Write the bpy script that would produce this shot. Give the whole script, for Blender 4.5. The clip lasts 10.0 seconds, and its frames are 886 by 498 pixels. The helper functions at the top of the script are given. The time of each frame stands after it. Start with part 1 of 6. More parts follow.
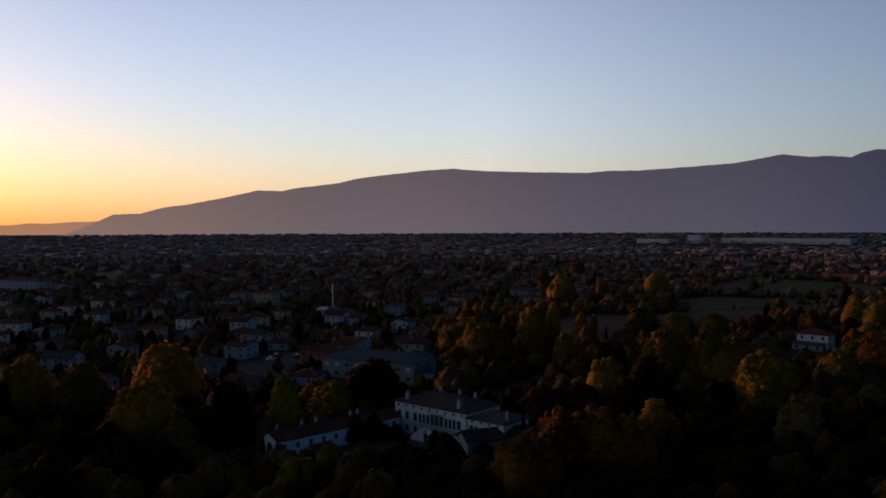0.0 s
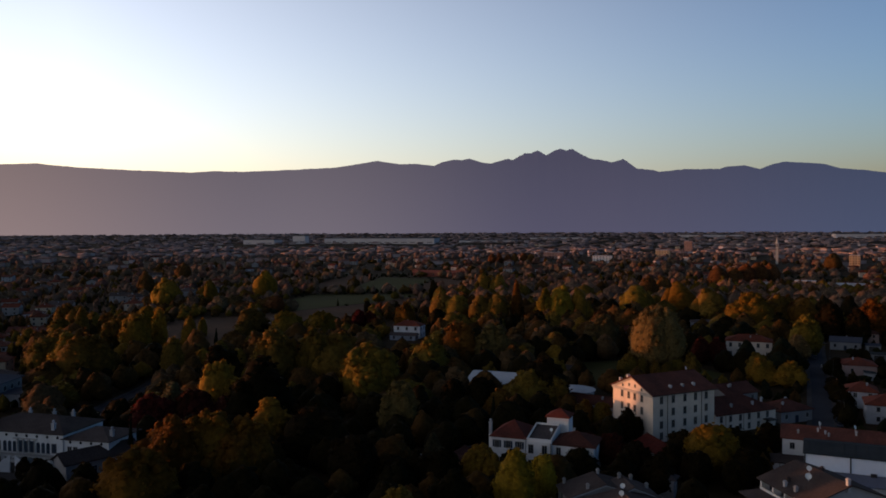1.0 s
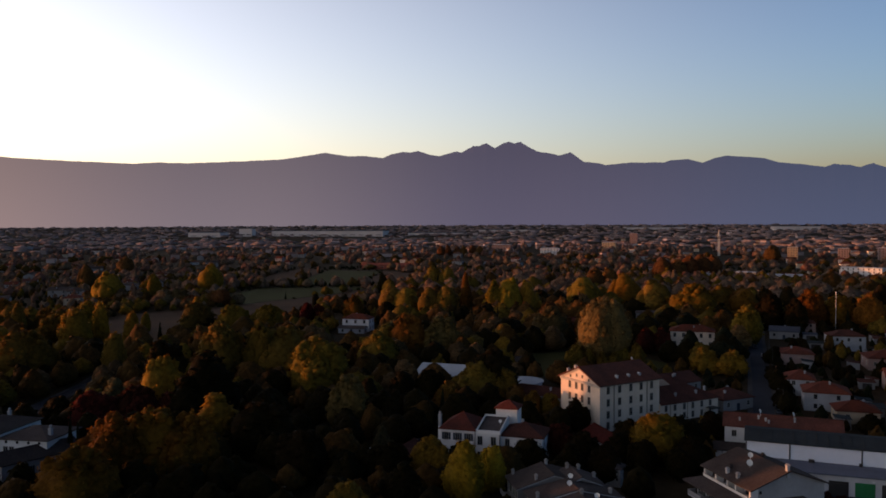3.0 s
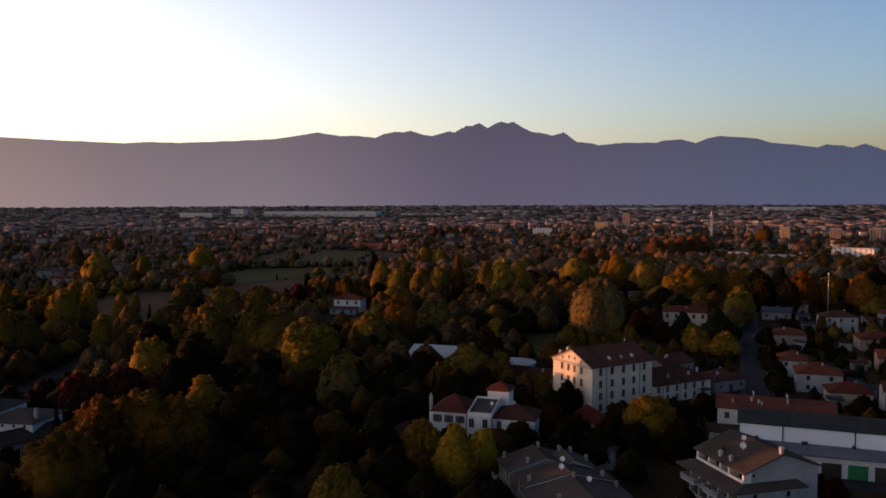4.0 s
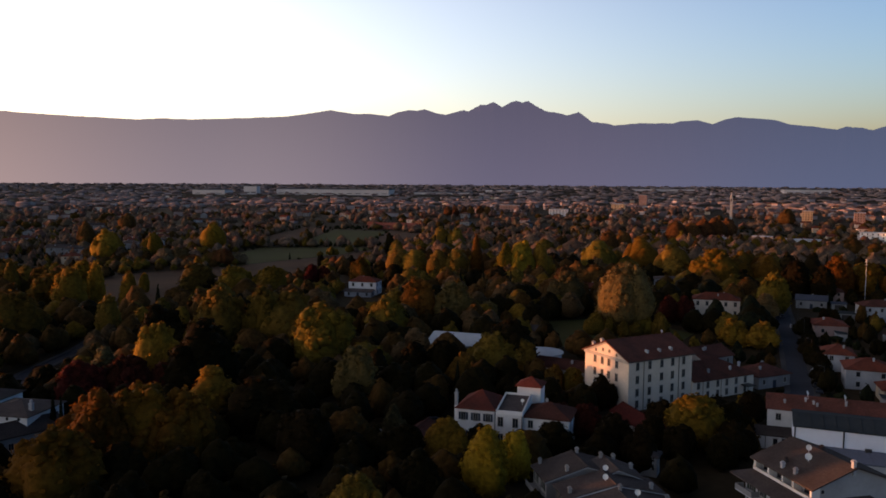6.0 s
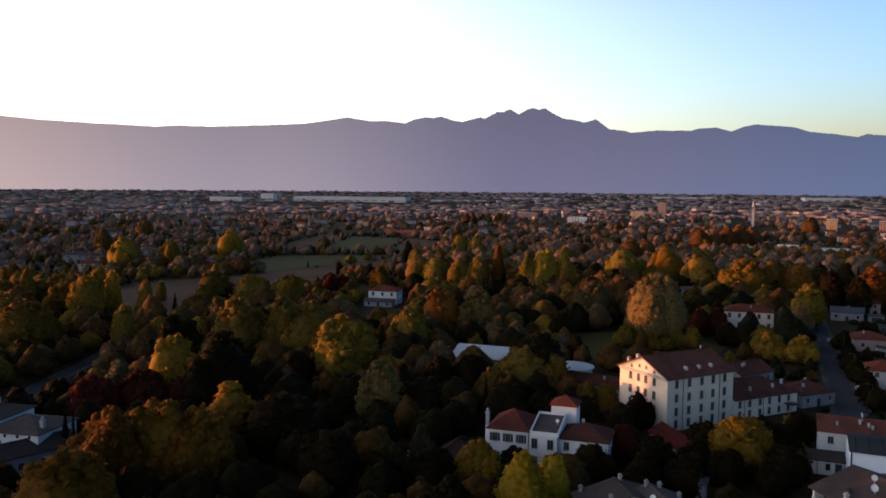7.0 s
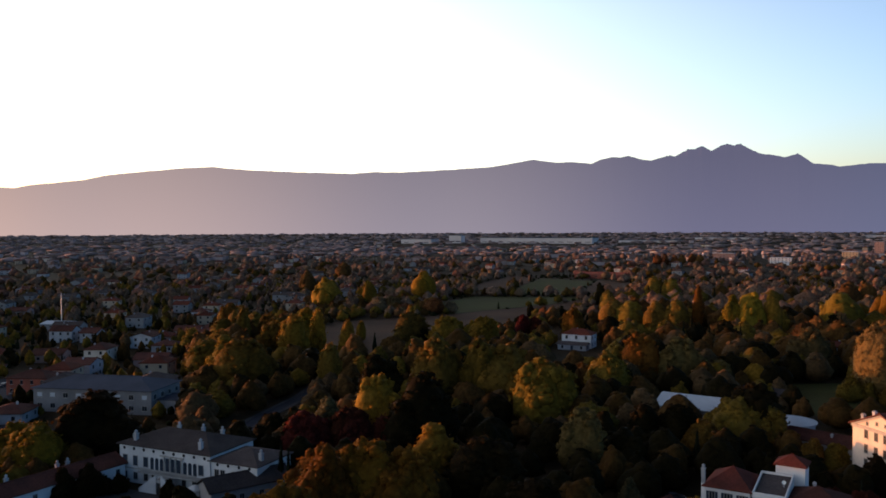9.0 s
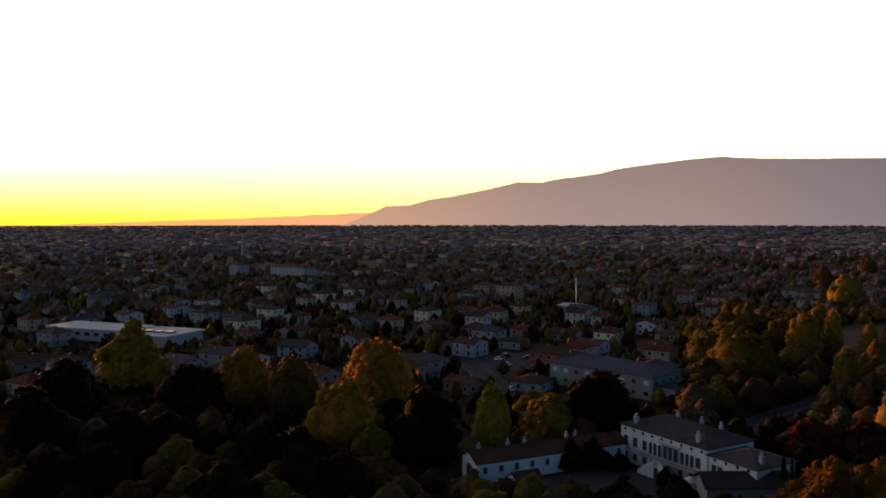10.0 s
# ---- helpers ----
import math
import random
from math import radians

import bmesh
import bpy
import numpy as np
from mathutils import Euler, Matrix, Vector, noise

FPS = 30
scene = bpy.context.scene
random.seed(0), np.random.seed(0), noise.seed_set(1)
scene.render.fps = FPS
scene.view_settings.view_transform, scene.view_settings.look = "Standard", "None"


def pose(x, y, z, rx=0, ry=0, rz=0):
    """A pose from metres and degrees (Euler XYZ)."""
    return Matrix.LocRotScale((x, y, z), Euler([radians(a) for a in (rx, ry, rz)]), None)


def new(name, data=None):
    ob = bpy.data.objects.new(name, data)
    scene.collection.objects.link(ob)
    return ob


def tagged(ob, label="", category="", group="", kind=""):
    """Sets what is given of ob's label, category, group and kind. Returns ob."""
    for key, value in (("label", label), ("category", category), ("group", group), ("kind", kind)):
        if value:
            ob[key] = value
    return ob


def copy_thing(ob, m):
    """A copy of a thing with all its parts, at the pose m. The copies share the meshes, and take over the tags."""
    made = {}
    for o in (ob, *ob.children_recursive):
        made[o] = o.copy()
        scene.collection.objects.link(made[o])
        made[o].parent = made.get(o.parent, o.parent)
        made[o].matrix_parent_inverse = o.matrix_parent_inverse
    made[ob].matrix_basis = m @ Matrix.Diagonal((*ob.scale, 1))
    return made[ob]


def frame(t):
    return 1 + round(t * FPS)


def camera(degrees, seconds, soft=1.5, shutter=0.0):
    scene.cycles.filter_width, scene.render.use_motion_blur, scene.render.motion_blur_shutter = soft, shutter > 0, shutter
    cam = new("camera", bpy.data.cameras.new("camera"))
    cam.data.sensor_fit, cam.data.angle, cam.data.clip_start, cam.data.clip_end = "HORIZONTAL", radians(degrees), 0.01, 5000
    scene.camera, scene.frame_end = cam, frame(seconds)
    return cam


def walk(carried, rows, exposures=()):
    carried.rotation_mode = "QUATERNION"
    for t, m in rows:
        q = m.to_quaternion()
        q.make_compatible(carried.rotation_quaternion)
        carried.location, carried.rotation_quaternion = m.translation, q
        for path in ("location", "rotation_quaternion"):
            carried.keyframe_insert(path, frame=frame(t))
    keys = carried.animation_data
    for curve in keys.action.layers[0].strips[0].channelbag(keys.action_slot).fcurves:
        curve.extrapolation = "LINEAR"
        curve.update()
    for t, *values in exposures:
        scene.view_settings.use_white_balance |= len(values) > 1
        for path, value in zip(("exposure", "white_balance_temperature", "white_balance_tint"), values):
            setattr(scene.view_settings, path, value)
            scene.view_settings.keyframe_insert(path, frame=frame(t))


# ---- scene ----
cam = camera(57.5, 10.0, soft=1.7)
PATH = [
    (0.0, 1.05, 0.73, 58.49, 36.01, -1.52, -0.22), (0.2, 0.73, 0.39, 58.47, 24.91, -1.39, -0.14),
    (0.5, 0.25, -0.13, 58.44, 11.83, -1.55, -0.31), (1.0, -0.13, -0.30, 58.41, 8.59, -1.54, -0.26),
    (1.5, -0.27, -0.20, 58.40, 7.57, -1.58, -0.26), (2.0, -0.33, -0.13, 58.40, 6.74, -1.69, -0.24),
    (2.5, -0.31, -0.03, 58.38, 5.70, -1.73, -0.24), (4.0, -0.07, 3.22, 58.35, 4.47, -3.49, -0.20),
    (4.5, -0.44, 5.85, 58.36, 4.49, -4.06, 0.02), (5.0, -1.34, 9.54, 58.34, 4.62, -4.55, 0.28),
    (5.5, -2.96, 13.92, 58.26, 4.82, -4.96, 0.24), (7.0, -8.99, 27.50, 58.31, 6.42, -4.45, 0.46),
    (7.5, -10.90, 29.81, 58.32, 6.47, -2.82, 0.17), (7.7, -11.64, 29.88, 58.34, 0.77, -2.24, 0.09),
    (8.0, -12.75, 29.98, 58.38, -10.34, -1.29, 0.00), (8.3, -13.63, 29.78, 58.38, -12.04, -0.70, -0.20),
    (8.5, -13.82, 29.54, 58.36, -9.87, -0.74, -0.27), (8.7, -13.70, 29.60, 58.35, 0.61, -0.97, -0.39),
    (9.0, -13.52, 29.70, 58.33, 19.50, -1.53, -0.26), (9.5, -13.17, 30.55, 58.29, 24.45, -2.02, -0.31),
    (9.7, -13.30, 30.90, 58.26, 33.52, -2.07, -0.14), (9.9, -13.43, 31.25, 58.23, 47.31, -2.02, -0.12),
    (10.0, -13.49, 31.42, 58.21, 54.38, -2.08, -0.05),
]
walk(cam, [(t, Matrix.Translation((x, y, z)) @ pose(0, 0, 0, 0, 0, yaw) @ pose(0, 0, 0, 90 + pitch) @ pose(0, 0, 0, 0, 0, roll))
           for t, x, y, z, yaw, pitch, roll in PATH],
     [(t, e + 1.1, kelvin, tint) for t, e, kelvin, tint in (
         (0.0, -1.28, 5850, 15), (0.5, -0.7, 6250, 15), (1.0, -0.45, 6550, 15), (2.5, -0.3, 7000, 19), (4.5, -0.05, 7150, 19), (5.5, 0.0, 7150, 19), (7.0, 0.65, 6550, 13), (7.5, 0.7, 6400, 10),
         (8.0, 0.65, 6250, 7), (8.5, 0.62, 6200, 7), (9.0, 0.45, 6450, 11), (9.5, 0.15, 6800, 12), (10.0, -0.05, 7100, 13))])

# ---- light: the sun stands just over the plain, far to the left of the peaks ----
SUN_AZ, SUN_EL = -86.0, 1.2
world = bpy.data.worlds.new("evening_sky")
scene.world = world
world.use_nodes = True
wt = world.node_tree
sky = wt.nodes.new("ShaderNodeTexSky")
sky.sky_type = "NISHITA"
sky.sun_disc = False
sky.sun_elevation = radians(SUN_EL)
sky.sun_rotation = radians(SUN_AZ)
sky.air_density, sky.dust_density, sky.ozone_density = 1.0, 2.0, 3.5


def maths(tree, op, a, b=None):
    n = tree.nodes.new("ShaderNodeMath")
    n.operation = op
    for k, v in enumerate((a, b)):
        if isinstance(v, (int, float)):
            n.inputs[k].default_value = v
        elif v is not None:
            tree.links.new(v, n.inputs[k])
    return n.outputs[0]


# Evening haze: a broad glow round the sun's bearing, thick near the horizon and thin overhead.
sun_dir = Vector((math.sin(radians(SUN_AZ)) * math.cos(radians(SUN_EL)), math.cos(radians(SUN_AZ)) * math.cos(radians(SUN_EL)), math.sin(radians(SUN_EL))))
co = wt.nodes.new("ShaderNodeTexCoord")
dot = wt.nodes.new("ShaderNodeVectorMath")
dot.operation = "DOT_PRODUCT"
dot.inputs[1].default_value = sun_dir
wt.links.new(co.outputs["Generated"], dot.inputs[0])
near_sun = maths(wt, "MULTIPLY_ADD", dot.outputs["Value"], 0.5)
near_sun.node.inputs[2].default_value = 0.5
up = wt.nodes.new("ShaderNodeSeparateXYZ")
wt.links.new(co.outputs["Generated"], up.inputs[0])
above = maths(wt, "MAXIMUM", up.outputs[2], 0.0)
height = maths(wt, "ADD", above, maths(wt, "MULTIPLY", maths(wt, "POWER", above, 3.0), 0.8))      # dusk is deep overhead
glow = maths(wt, "MULTIPLY", maths(wt, "MINIMUM", maths(wt, "MULTIPLY", maths(wt, "POWER", near_sun, 2.6), 9.0), 5.0), maths(wt, "EXPONENT", maths(wt, "MULTIPLY", height, -2.2)))
band = maths(wt, "MULTIPLY", maths(wt, "EXPONENT", maths(wt, "MULTIPLY", height, -11.0)), maths(wt, "POWER", near_sun, 2.6))
dim = maths(wt, "MULTIPLY", maths(wt, "EXPONENT", maths(wt, "MULTIPLY", height, -2.0)), 4.3)
base = wt.nodes.new("ShaderNodeVectorMath")
base.operation = "SCALE"
wt.links.new(sky.outputs[0], base.inputs[0]), wt.links.new(dim, base.inputs["Scale"])
haze, both, red, out = [wt.nodes.new("ShaderNodeVectorMath") for k in range(4)]
haze.operation, red.operation, out.operation = "SCALE", "SCALE", "MULTIPLY"
haze.inputs[0].default_value = (1.0, 0.96, 0.86)
wt.links.new(glow, haze.inputs["Scale"])
wt.links.new(base.outputs[0], both.inputs[0]), wt.links.new(haze.outputs[0], both.inputs[1])
red.inputs[0].default_value = (0.0, -0.42, -0.95)          # long paths of low air take out the blue
wt.links.new(band, red.inputs["Scale"])
keep = wt.nodes.new("ShaderNodeVectorMath")
keep.inputs[1].default_value = (1, 1, 1)
wt.links.new(red.outputs[0], keep.inputs[0])
wt.links.new(both.outputs[0], out.inputs[0]), wt.links.new(keep.outputs[0], out.inputs[1])
total = out.outputs[0]
wt.links.new(total, wt.nodes["Background"].inputs[0])
wt.nodes["Background"].inputs[1].default_value = 0.15
lamp = bpy.data.lights.new("sun", "SUN")
lamp.energy, lamp.angle, lamp.color = 2.9, radians(1.0), (1.0, 0.38, 0.15)
sun_ob = new("sun", lamp)
sun_ob.matrix_world = Matrix.Translation((0, 0, 300)) @ sun_dir.to_track_quat("Z", "Y").to_matrix().to_4x4()


# ---- materials ----
def surface(name, base, second=None, rough=0.8, grain=3.0, stain=0.3, amount=0.35, bump=0.15, metal=0.0, own=0.0, island=0.0):
    """A rough surface: stains at one scale, grain at another, relief, and a tint of each object's own."""
    m = bpy.data.materials.new(name)
    m.use_nodes = True
    nt, b = m.node_tree, m.node_tree.nodes["Principled BSDF"]
    b.inputs["Roughness"].default_value, b.inputs["Metallic"].default_value = rough, metal
    b.inputs["Specular IOR Level"].default_value = 0.03 if rough > 0.8 else 0.2
    geo = nt.nodes.new("ShaderNodeTexCoord")
    noises = []
    for scale, detail in ((stain, 4), (grain, 6)):
        n = nt.nodes.new("ShaderNodeTexNoise")
        n.inputs["Scale"].default_value, n.inputs["Detail"].default_value = scale, detail
        nt.links.new(geo.outputs["Object"], n.inputs["Vector"])
        noises.append(n)
    mix = nt.nodes.new("ShaderNodeMix")
    mix.data_type = "RGBA"
    mix.inputs[6].default_value = (*base, 1)
    mix.inputs[7].default_value = (*(second or [c * 0.6 for c in base]), 1)
    ramp = nt.nodes.new("ShaderNodeMapRange")
    ramp.inputs[1].default_value, ramp.inputs[2].default_value = 0.35, 0.7
    nt.links.new(noises[0].outputs[0], ramp.inputs[0])
    nt.links.new(ramp.outputs[0], mix.inputs[0])
    hsv = nt.nodes.new("ShaderNodeHueSaturation")
    nt.links.new(mix.outputs[2], hsv.inputs["Color"])
    val = nt.nodes.new("ShaderNodeMapRange")
    val.inputs[3].default_value, val.inputs[4].default_value = 1 - amount, 1 + amount
    nt.links.new(noises[1].outputs[0], val.inputs[0])
    last = val.outputs[0]
    for strength, kind, socket in ((own, "ShaderNodeObjectInfo", "Random"), (island, "ShaderNodeNewGeometry", "Random Per Island")):
        if strength:
            info, rng, mul = nt.nodes.new(kind), nt.nodes.new("ShaderNodeMapRange"), nt.nodes.new("ShaderNodeMath")
            rng.inputs[3].default_value, rng.inputs[4].default_value = 1 - strength, 1 + strength
            nt.links.new(info.outputs[socket], rng.inputs[0])
            mul.operation = "MULTIPLY"
            nt.links.new(last, mul.inputs[0]), nt.links.new(rng.outputs[0], mul.inputs[1])
            last = mul.outputs[0]
    nt.links.new(last, hsv.inputs["Value"])
    nt.links.new(hsv.outputs[0], b.inputs["Base Color"])
    if bump:
        bp = nt.nodes.new("ShaderNodeBump")
        bp.inputs["Strength"].default_value, bp.inputs["Distance"].default_value = bump, 0.1
        nt.links.new(noises[1].outputs[0], bp.inputs["Height"])
        nt.links.new(bp.outputs[0], b.inputs["Normal"])
    return m


def roof_tiles(name, base, second, own=0.25):
    """Clay pan tiles: courses down the slope, weather stains over them."""
    m = surface(name, base, second, 0.85, 2.2, 0.25, 0.45, 0.3, own=own)
    nt = m.node_tree
    wave, bp = nt.nodes.new("ShaderNodeTexWave"), nt.nodes.new("ShaderNodeBump")
    wave.inputs["Scale"].default_value, wave.inputs["Distortion"].default_value = 1.4, 0.6
    co = nt.nodes.new("ShaderNodeTexCoord")
    nt.links.new(co.outputs["Object"], wave.inputs["Vector"])
    bp.inputs["Strength"].default_value, bp.inputs["Distance"].default_value = 0.5, 0.08
    nt.links.new(wave.outputs[1], bp.inputs["Height"])
    nt.links.new(bp.outputs[0], nt.nodes["Principled BSDF"].inputs["Normal"])
    return m


def leaves(name):
    """Foliage: the tint comes from the tree, each clump of leaves is a little its own; light passes through in part."""
    m = bpy.data.materials.new(name)
    m.use_nodes = True
    nt, b = m.node_tree, m.node_tree.nodes["Principled BSDF"]
    info, geo, hsv = nt.nodes.new("ShaderNodeObjectInfo"), nt.nodes.new("ShaderNodeNewGeometry"), nt.nodes.new("ShaderNodeHueSaturation")
    for source, socket, lo, hi in ((geo.outputs["Random Per Island"], "Value", 0.82, 1.2), (info.outputs["Random"], "Hue", 0.485, 0.515)):
        r = nt.nodes.new("ShaderNodeMapRange")
        r.inputs[3].default_value, r.inputs[4].default_value = lo, hi
        nt.links.new(source, r.inputs[0]), nt.links.new(r.outputs[0], hsv.inputs[socket])
    co, n, mot, mul, bp = [nt.nodes.new("ShaderNode" + k) for k in ("TexCoord", "TexNoise", "MapRange", "VectorMath", "Bump")]
    n.inputs["Scale"].default_value, n.inputs["Detail"].default_value = 0.95, 5            # sprays of leaves, thick and thin
    nt.links.new(co.outputs["Object"], n.inputs["Vector"])
    for k, v in ((1, 0.33), (2, 0.67), (3, 0.7), (4, 1.3)):
        mot.inputs[k].default_value = v
    nt.links.new(n.outputs[0], mot.inputs[0])
    mul.operation = "SCALE"
    nt.links.new(info.outputs["Color"], mul.inputs[0]), nt.links.new(mot.outputs[0], mul.inputs["Scale"])
    nt.links.new(mul.outputs[0], hsv.inputs["Color"])
    bp.inputs["Strength"].default_value, bp.inputs["Distance"].default_value = 0.7, 0.8
    nt.links.new(n.outputs[0], bp.inputs["Height"]), nt.links.new(bp.outputs[0], b.inputs["Normal"])
    nt.links.new(hsv.outputs[0], b.inputs["Base Color"])
    b.inputs["Roughness"].default_value, b.inputs["Specular IOR Level"].default_value = 0.8, 0.04
    tr, mx = nt.nodes.new("ShaderNodeBsdfTranslucent"), nt.nodes.new("ShaderNodeMixShader")
    nt.links.new(hsv.outputs[0], tr.inputs["Color"])
    mx.inputs[0].default_value = 0.42
    nt.links.new(b.outputs[0], mx.inputs[1]), nt.links.new(tr.outputs[0], mx.inputs[2])
    nt.links.new(mx.outputs[0], nt.nodes["Material Output"].inputs["Surface"])
    return m


def painted_haze(name, tones):
    """A far range through kilometres of air: the evening haze painted as emission, warmer towards the sun. tones:
    bearing and colour.
    """
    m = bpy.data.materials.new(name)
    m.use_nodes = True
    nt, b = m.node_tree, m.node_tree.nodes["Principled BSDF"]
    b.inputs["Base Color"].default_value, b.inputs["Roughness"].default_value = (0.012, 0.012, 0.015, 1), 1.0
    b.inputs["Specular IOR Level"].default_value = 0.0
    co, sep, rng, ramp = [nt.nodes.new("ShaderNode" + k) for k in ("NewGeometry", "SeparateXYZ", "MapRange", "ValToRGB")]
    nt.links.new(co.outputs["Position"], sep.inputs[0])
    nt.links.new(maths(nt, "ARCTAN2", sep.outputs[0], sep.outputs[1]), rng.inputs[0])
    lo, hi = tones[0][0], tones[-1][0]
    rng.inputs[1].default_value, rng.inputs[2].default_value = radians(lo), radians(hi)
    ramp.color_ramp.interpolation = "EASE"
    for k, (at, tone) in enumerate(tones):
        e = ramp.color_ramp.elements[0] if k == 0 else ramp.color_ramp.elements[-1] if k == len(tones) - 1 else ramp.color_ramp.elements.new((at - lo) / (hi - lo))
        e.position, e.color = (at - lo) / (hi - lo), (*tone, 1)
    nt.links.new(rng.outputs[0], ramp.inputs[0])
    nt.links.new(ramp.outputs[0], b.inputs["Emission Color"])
    fade = nt.nodes.new("ShaderNodeMapRange")               # the painted haze glows stronger low over the plain
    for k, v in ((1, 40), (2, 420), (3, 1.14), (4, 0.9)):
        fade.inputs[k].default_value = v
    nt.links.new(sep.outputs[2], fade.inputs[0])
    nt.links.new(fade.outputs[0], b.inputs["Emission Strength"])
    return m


PLASTER_WHITE = surface("white_plaster", (0.62, 0.61, 0.60), (0.50, 0.49, 0.48), 0.85, 1.5, 0.2, 0.1, 0.1, own=0.1)
PLASTER_PALE = surface("dull_pale_plaster", (0.33, 0.335, 0.35), (0.24, 0.24, 0.25), 0.85, 1.5, 0.2, 0.12, 0.1, own=0.2)
PANEL_WHITE = surface("white_wall_panel", (0.66, 0.71, 0.78), (0.58, 0.63, 0.70), 0.7, 1.0, 0.1, 0.06, 0.03)
PLASTER_CREAM = surface("cream_plaster", (0.58, 0.49, 0.40), (0.48, 0.405, 0.335), 0.85, 1.5, 0.2, 0.12, 0.1)
PLASTER_YELLOW = surface("yellow_plaster", (0.36, 0.28, 0.18), (0.30, 0.23, 0.155), 0.85, 1.5, 0.2, 0.12, 0.1, own=0.15)
PLASTER_SAND = surface("sand_plaster", (0.36, 0.29, 0.21), (0.30, 0.24, 0.18), 0.85, 1.5, 0.2, 0.12, 0.1, own=0.1)
PLASTER_PINK = surface("ochre_pink_plaster", (0.27, 0.185, 0.165), (0.22, 0.155, 0.14), 0.85, 1.5, 0.2, 0.12, 0.1, own=0.15)
PLASTER_GREY = surface("grey_render", (0.24, 0.232, 0.23), (0.18, 0.174, 0.172), 0.85, 1.5, 0.2, 0.12, 0.1, own=0.15)
BRICK_RED = surface("dark_red_render", (0.3, 0.09, 0.06), (0.2, 0.07, 0.05), 0.85, 2.0, 0.3, 0.2, 0.1)
TILE_RED = roof_tiles("terracotta_tiles", (0.13, 0.036, 0.022), (0.075, 0.026, 0.019))
TILE_WINE = roof_tiles("wine_red_tiles", (0.085, 0.017, 0.014), (0.05, 0.014, 0.012))
TILE_VILLA = roof_tiles("dull_red_tiles", (0.10, 0.028, 0.021), (0.062, 0.022, 0.018))
TILE_BROWN = roof_tiles("weathered_brown_tiles", (0.105, 0.04, 0.03), (0.062, 0.028, 0.023))
TILE_GREY = roof_tiles("grey_brown_tiles", (0.078, 0.062, 0.058), (0.055, 0.044, 0.042))
METAL_ROOF = surface("dark_sheet_roof", (0.042, 0.048, 0.05), (0.03, 0.035, 0.038), 0.88, 1.0, 0.15, 0.15, 0.05)
METAL_PALE = surface("pale_blue_grey_sheet", (0.15, 0.16, 0.20), (0.12, 0.128, 0.16), 0.8, 1.0, 0.12, 0.15, 0.05)
METAL_BLUE = surface("blue_grey_sheet_roof", (0.075, 0.08, 0.10), (0.055, 0.06, 0.076), 0.88, 1.0, 0.12, 0.15, 0.05)
MEMBRANE = surface("pale_membrane", (0.46, 0.49, 0.51), (0.38, 0.40, 0.42), 0.85, 1.0, 0.1, 0.1, 0.03)
GLASS = surface("dark_window_glass", (0.014, 0.016, 0.02), (0.01, 0.011, 0.014), 0.35, 1.0, 0.5, 0.2, 0.0)
GLASS.node_tree.nodes["Principled BSDF"].inputs["Specular IOR Level"].default_value = 0.08
FACTORY = surface("pale_factory_panel", (0.6, 0.53, 0.5), (0.5, 0.44, 0.42), 0.85, 0.2, 0.02, 0.1, 0.0)
STONE = surface("pale_stone_trim", (0.36, 0.34, 0.31), (0.29, 0.275, 0.25), 0.8, 4.0, 0.8, 0.15, 0.1)
SHUTTER = surface("blue_grey_shutter_paint", (0.02, 0.032, 0.052), (0.016, 0.025, 0.04), 0.6, 6.0, 1.0, 0.2, 0.1)
SHUTTER_GREEN = surface("dark_green_shutter_paint", (0.018, 0.034, 0.024), (0.014, 0.026, 0.018), 0.6, 6.0, 1.0, 0.2, 0.1)
GREEN_PAINT = surface("green_door_paint", (0.02, 0.2, 0.07), (0.015, 0.15, 0.05), 0.5, 4.0, 1.0, 0.15, 0.05)
DARK_METAL = surface("dark_pipe_metal", (0.05, 0.045, 0.04), (0.035, 0.03, 0.03), 0.5, 5.0, 1.0, 0.2, 0.05)
PALE_METAL = surface("galvanised_metal", (0.5, 0.5, 0.5), (0.4, 0.4, 0.4), 0.45, 5.0, 1.0, 0.15, 0.03, metal=0.6)
DISH = surface("white_dish_enamel", (0.75, 0.75, 0.72), (0.65, 0.65, 0.62), 0.5, 5.0, 1.0, 0.05, 0.0)
BARK = surface("bark", (0.09, 0.065, 0.045), (0.05, 0.04, 0.03), 0.95, 4.0, 0.6, 0.4, 0.5)
LEAF = leaves("autumn_foliage")
ASPHALT = surface("asphalt", (0.05, 0.052, 0.062), (0.036, 0.037, 0.045), 0.9, 2.0, 0.08, 0.2, 0.1)
PAVING = surface("pale_paving", (0.075, 0.07, 0.068), (0.055, 0.05, 0.05), 0.9, 1.5, 0.1, 0.2, 0.1)
GROUND = surface("grass_and_soil", (0.036, 0.026, 0.013), (0.056, 0.036, 0.021), 0.95, 0.35, 0.012, 0.5, 0.2)
FIELD_BROWN = surface("ploughed_soil", (0.1, 0.056, 0.034), (0.07, 0.042, 0.026), 0.95, 0.5, 0.03, 0.25, 0.2)
FIELD_GREEN = surface("meadow", (0.066, 0.066, 0.022), (0.06, 0.052, 0.02), 0.95, 0.5, 0.03, 0.25, 0.2)
CAR_WHITE = surface("white_car_paint", (0.7, 0.7, 0.7), (0.65, 0.65, 0.65), 0.3, 1.0, 1.0, 0.03, 0.0)
CAR_DARK = surface("dark_car_paint", (0.04, 0.045, 0.06), (0.035, 0.04, 0.05), 0.3, 1.0, 1.0, 0.03, 0.0)
CAR_RED = surface("red_car_paint", (0.3, 0.03, 0.02), (0.28, 0.03, 0.02), 0.3, 1.0, 1.0, 0.03, 0.0)
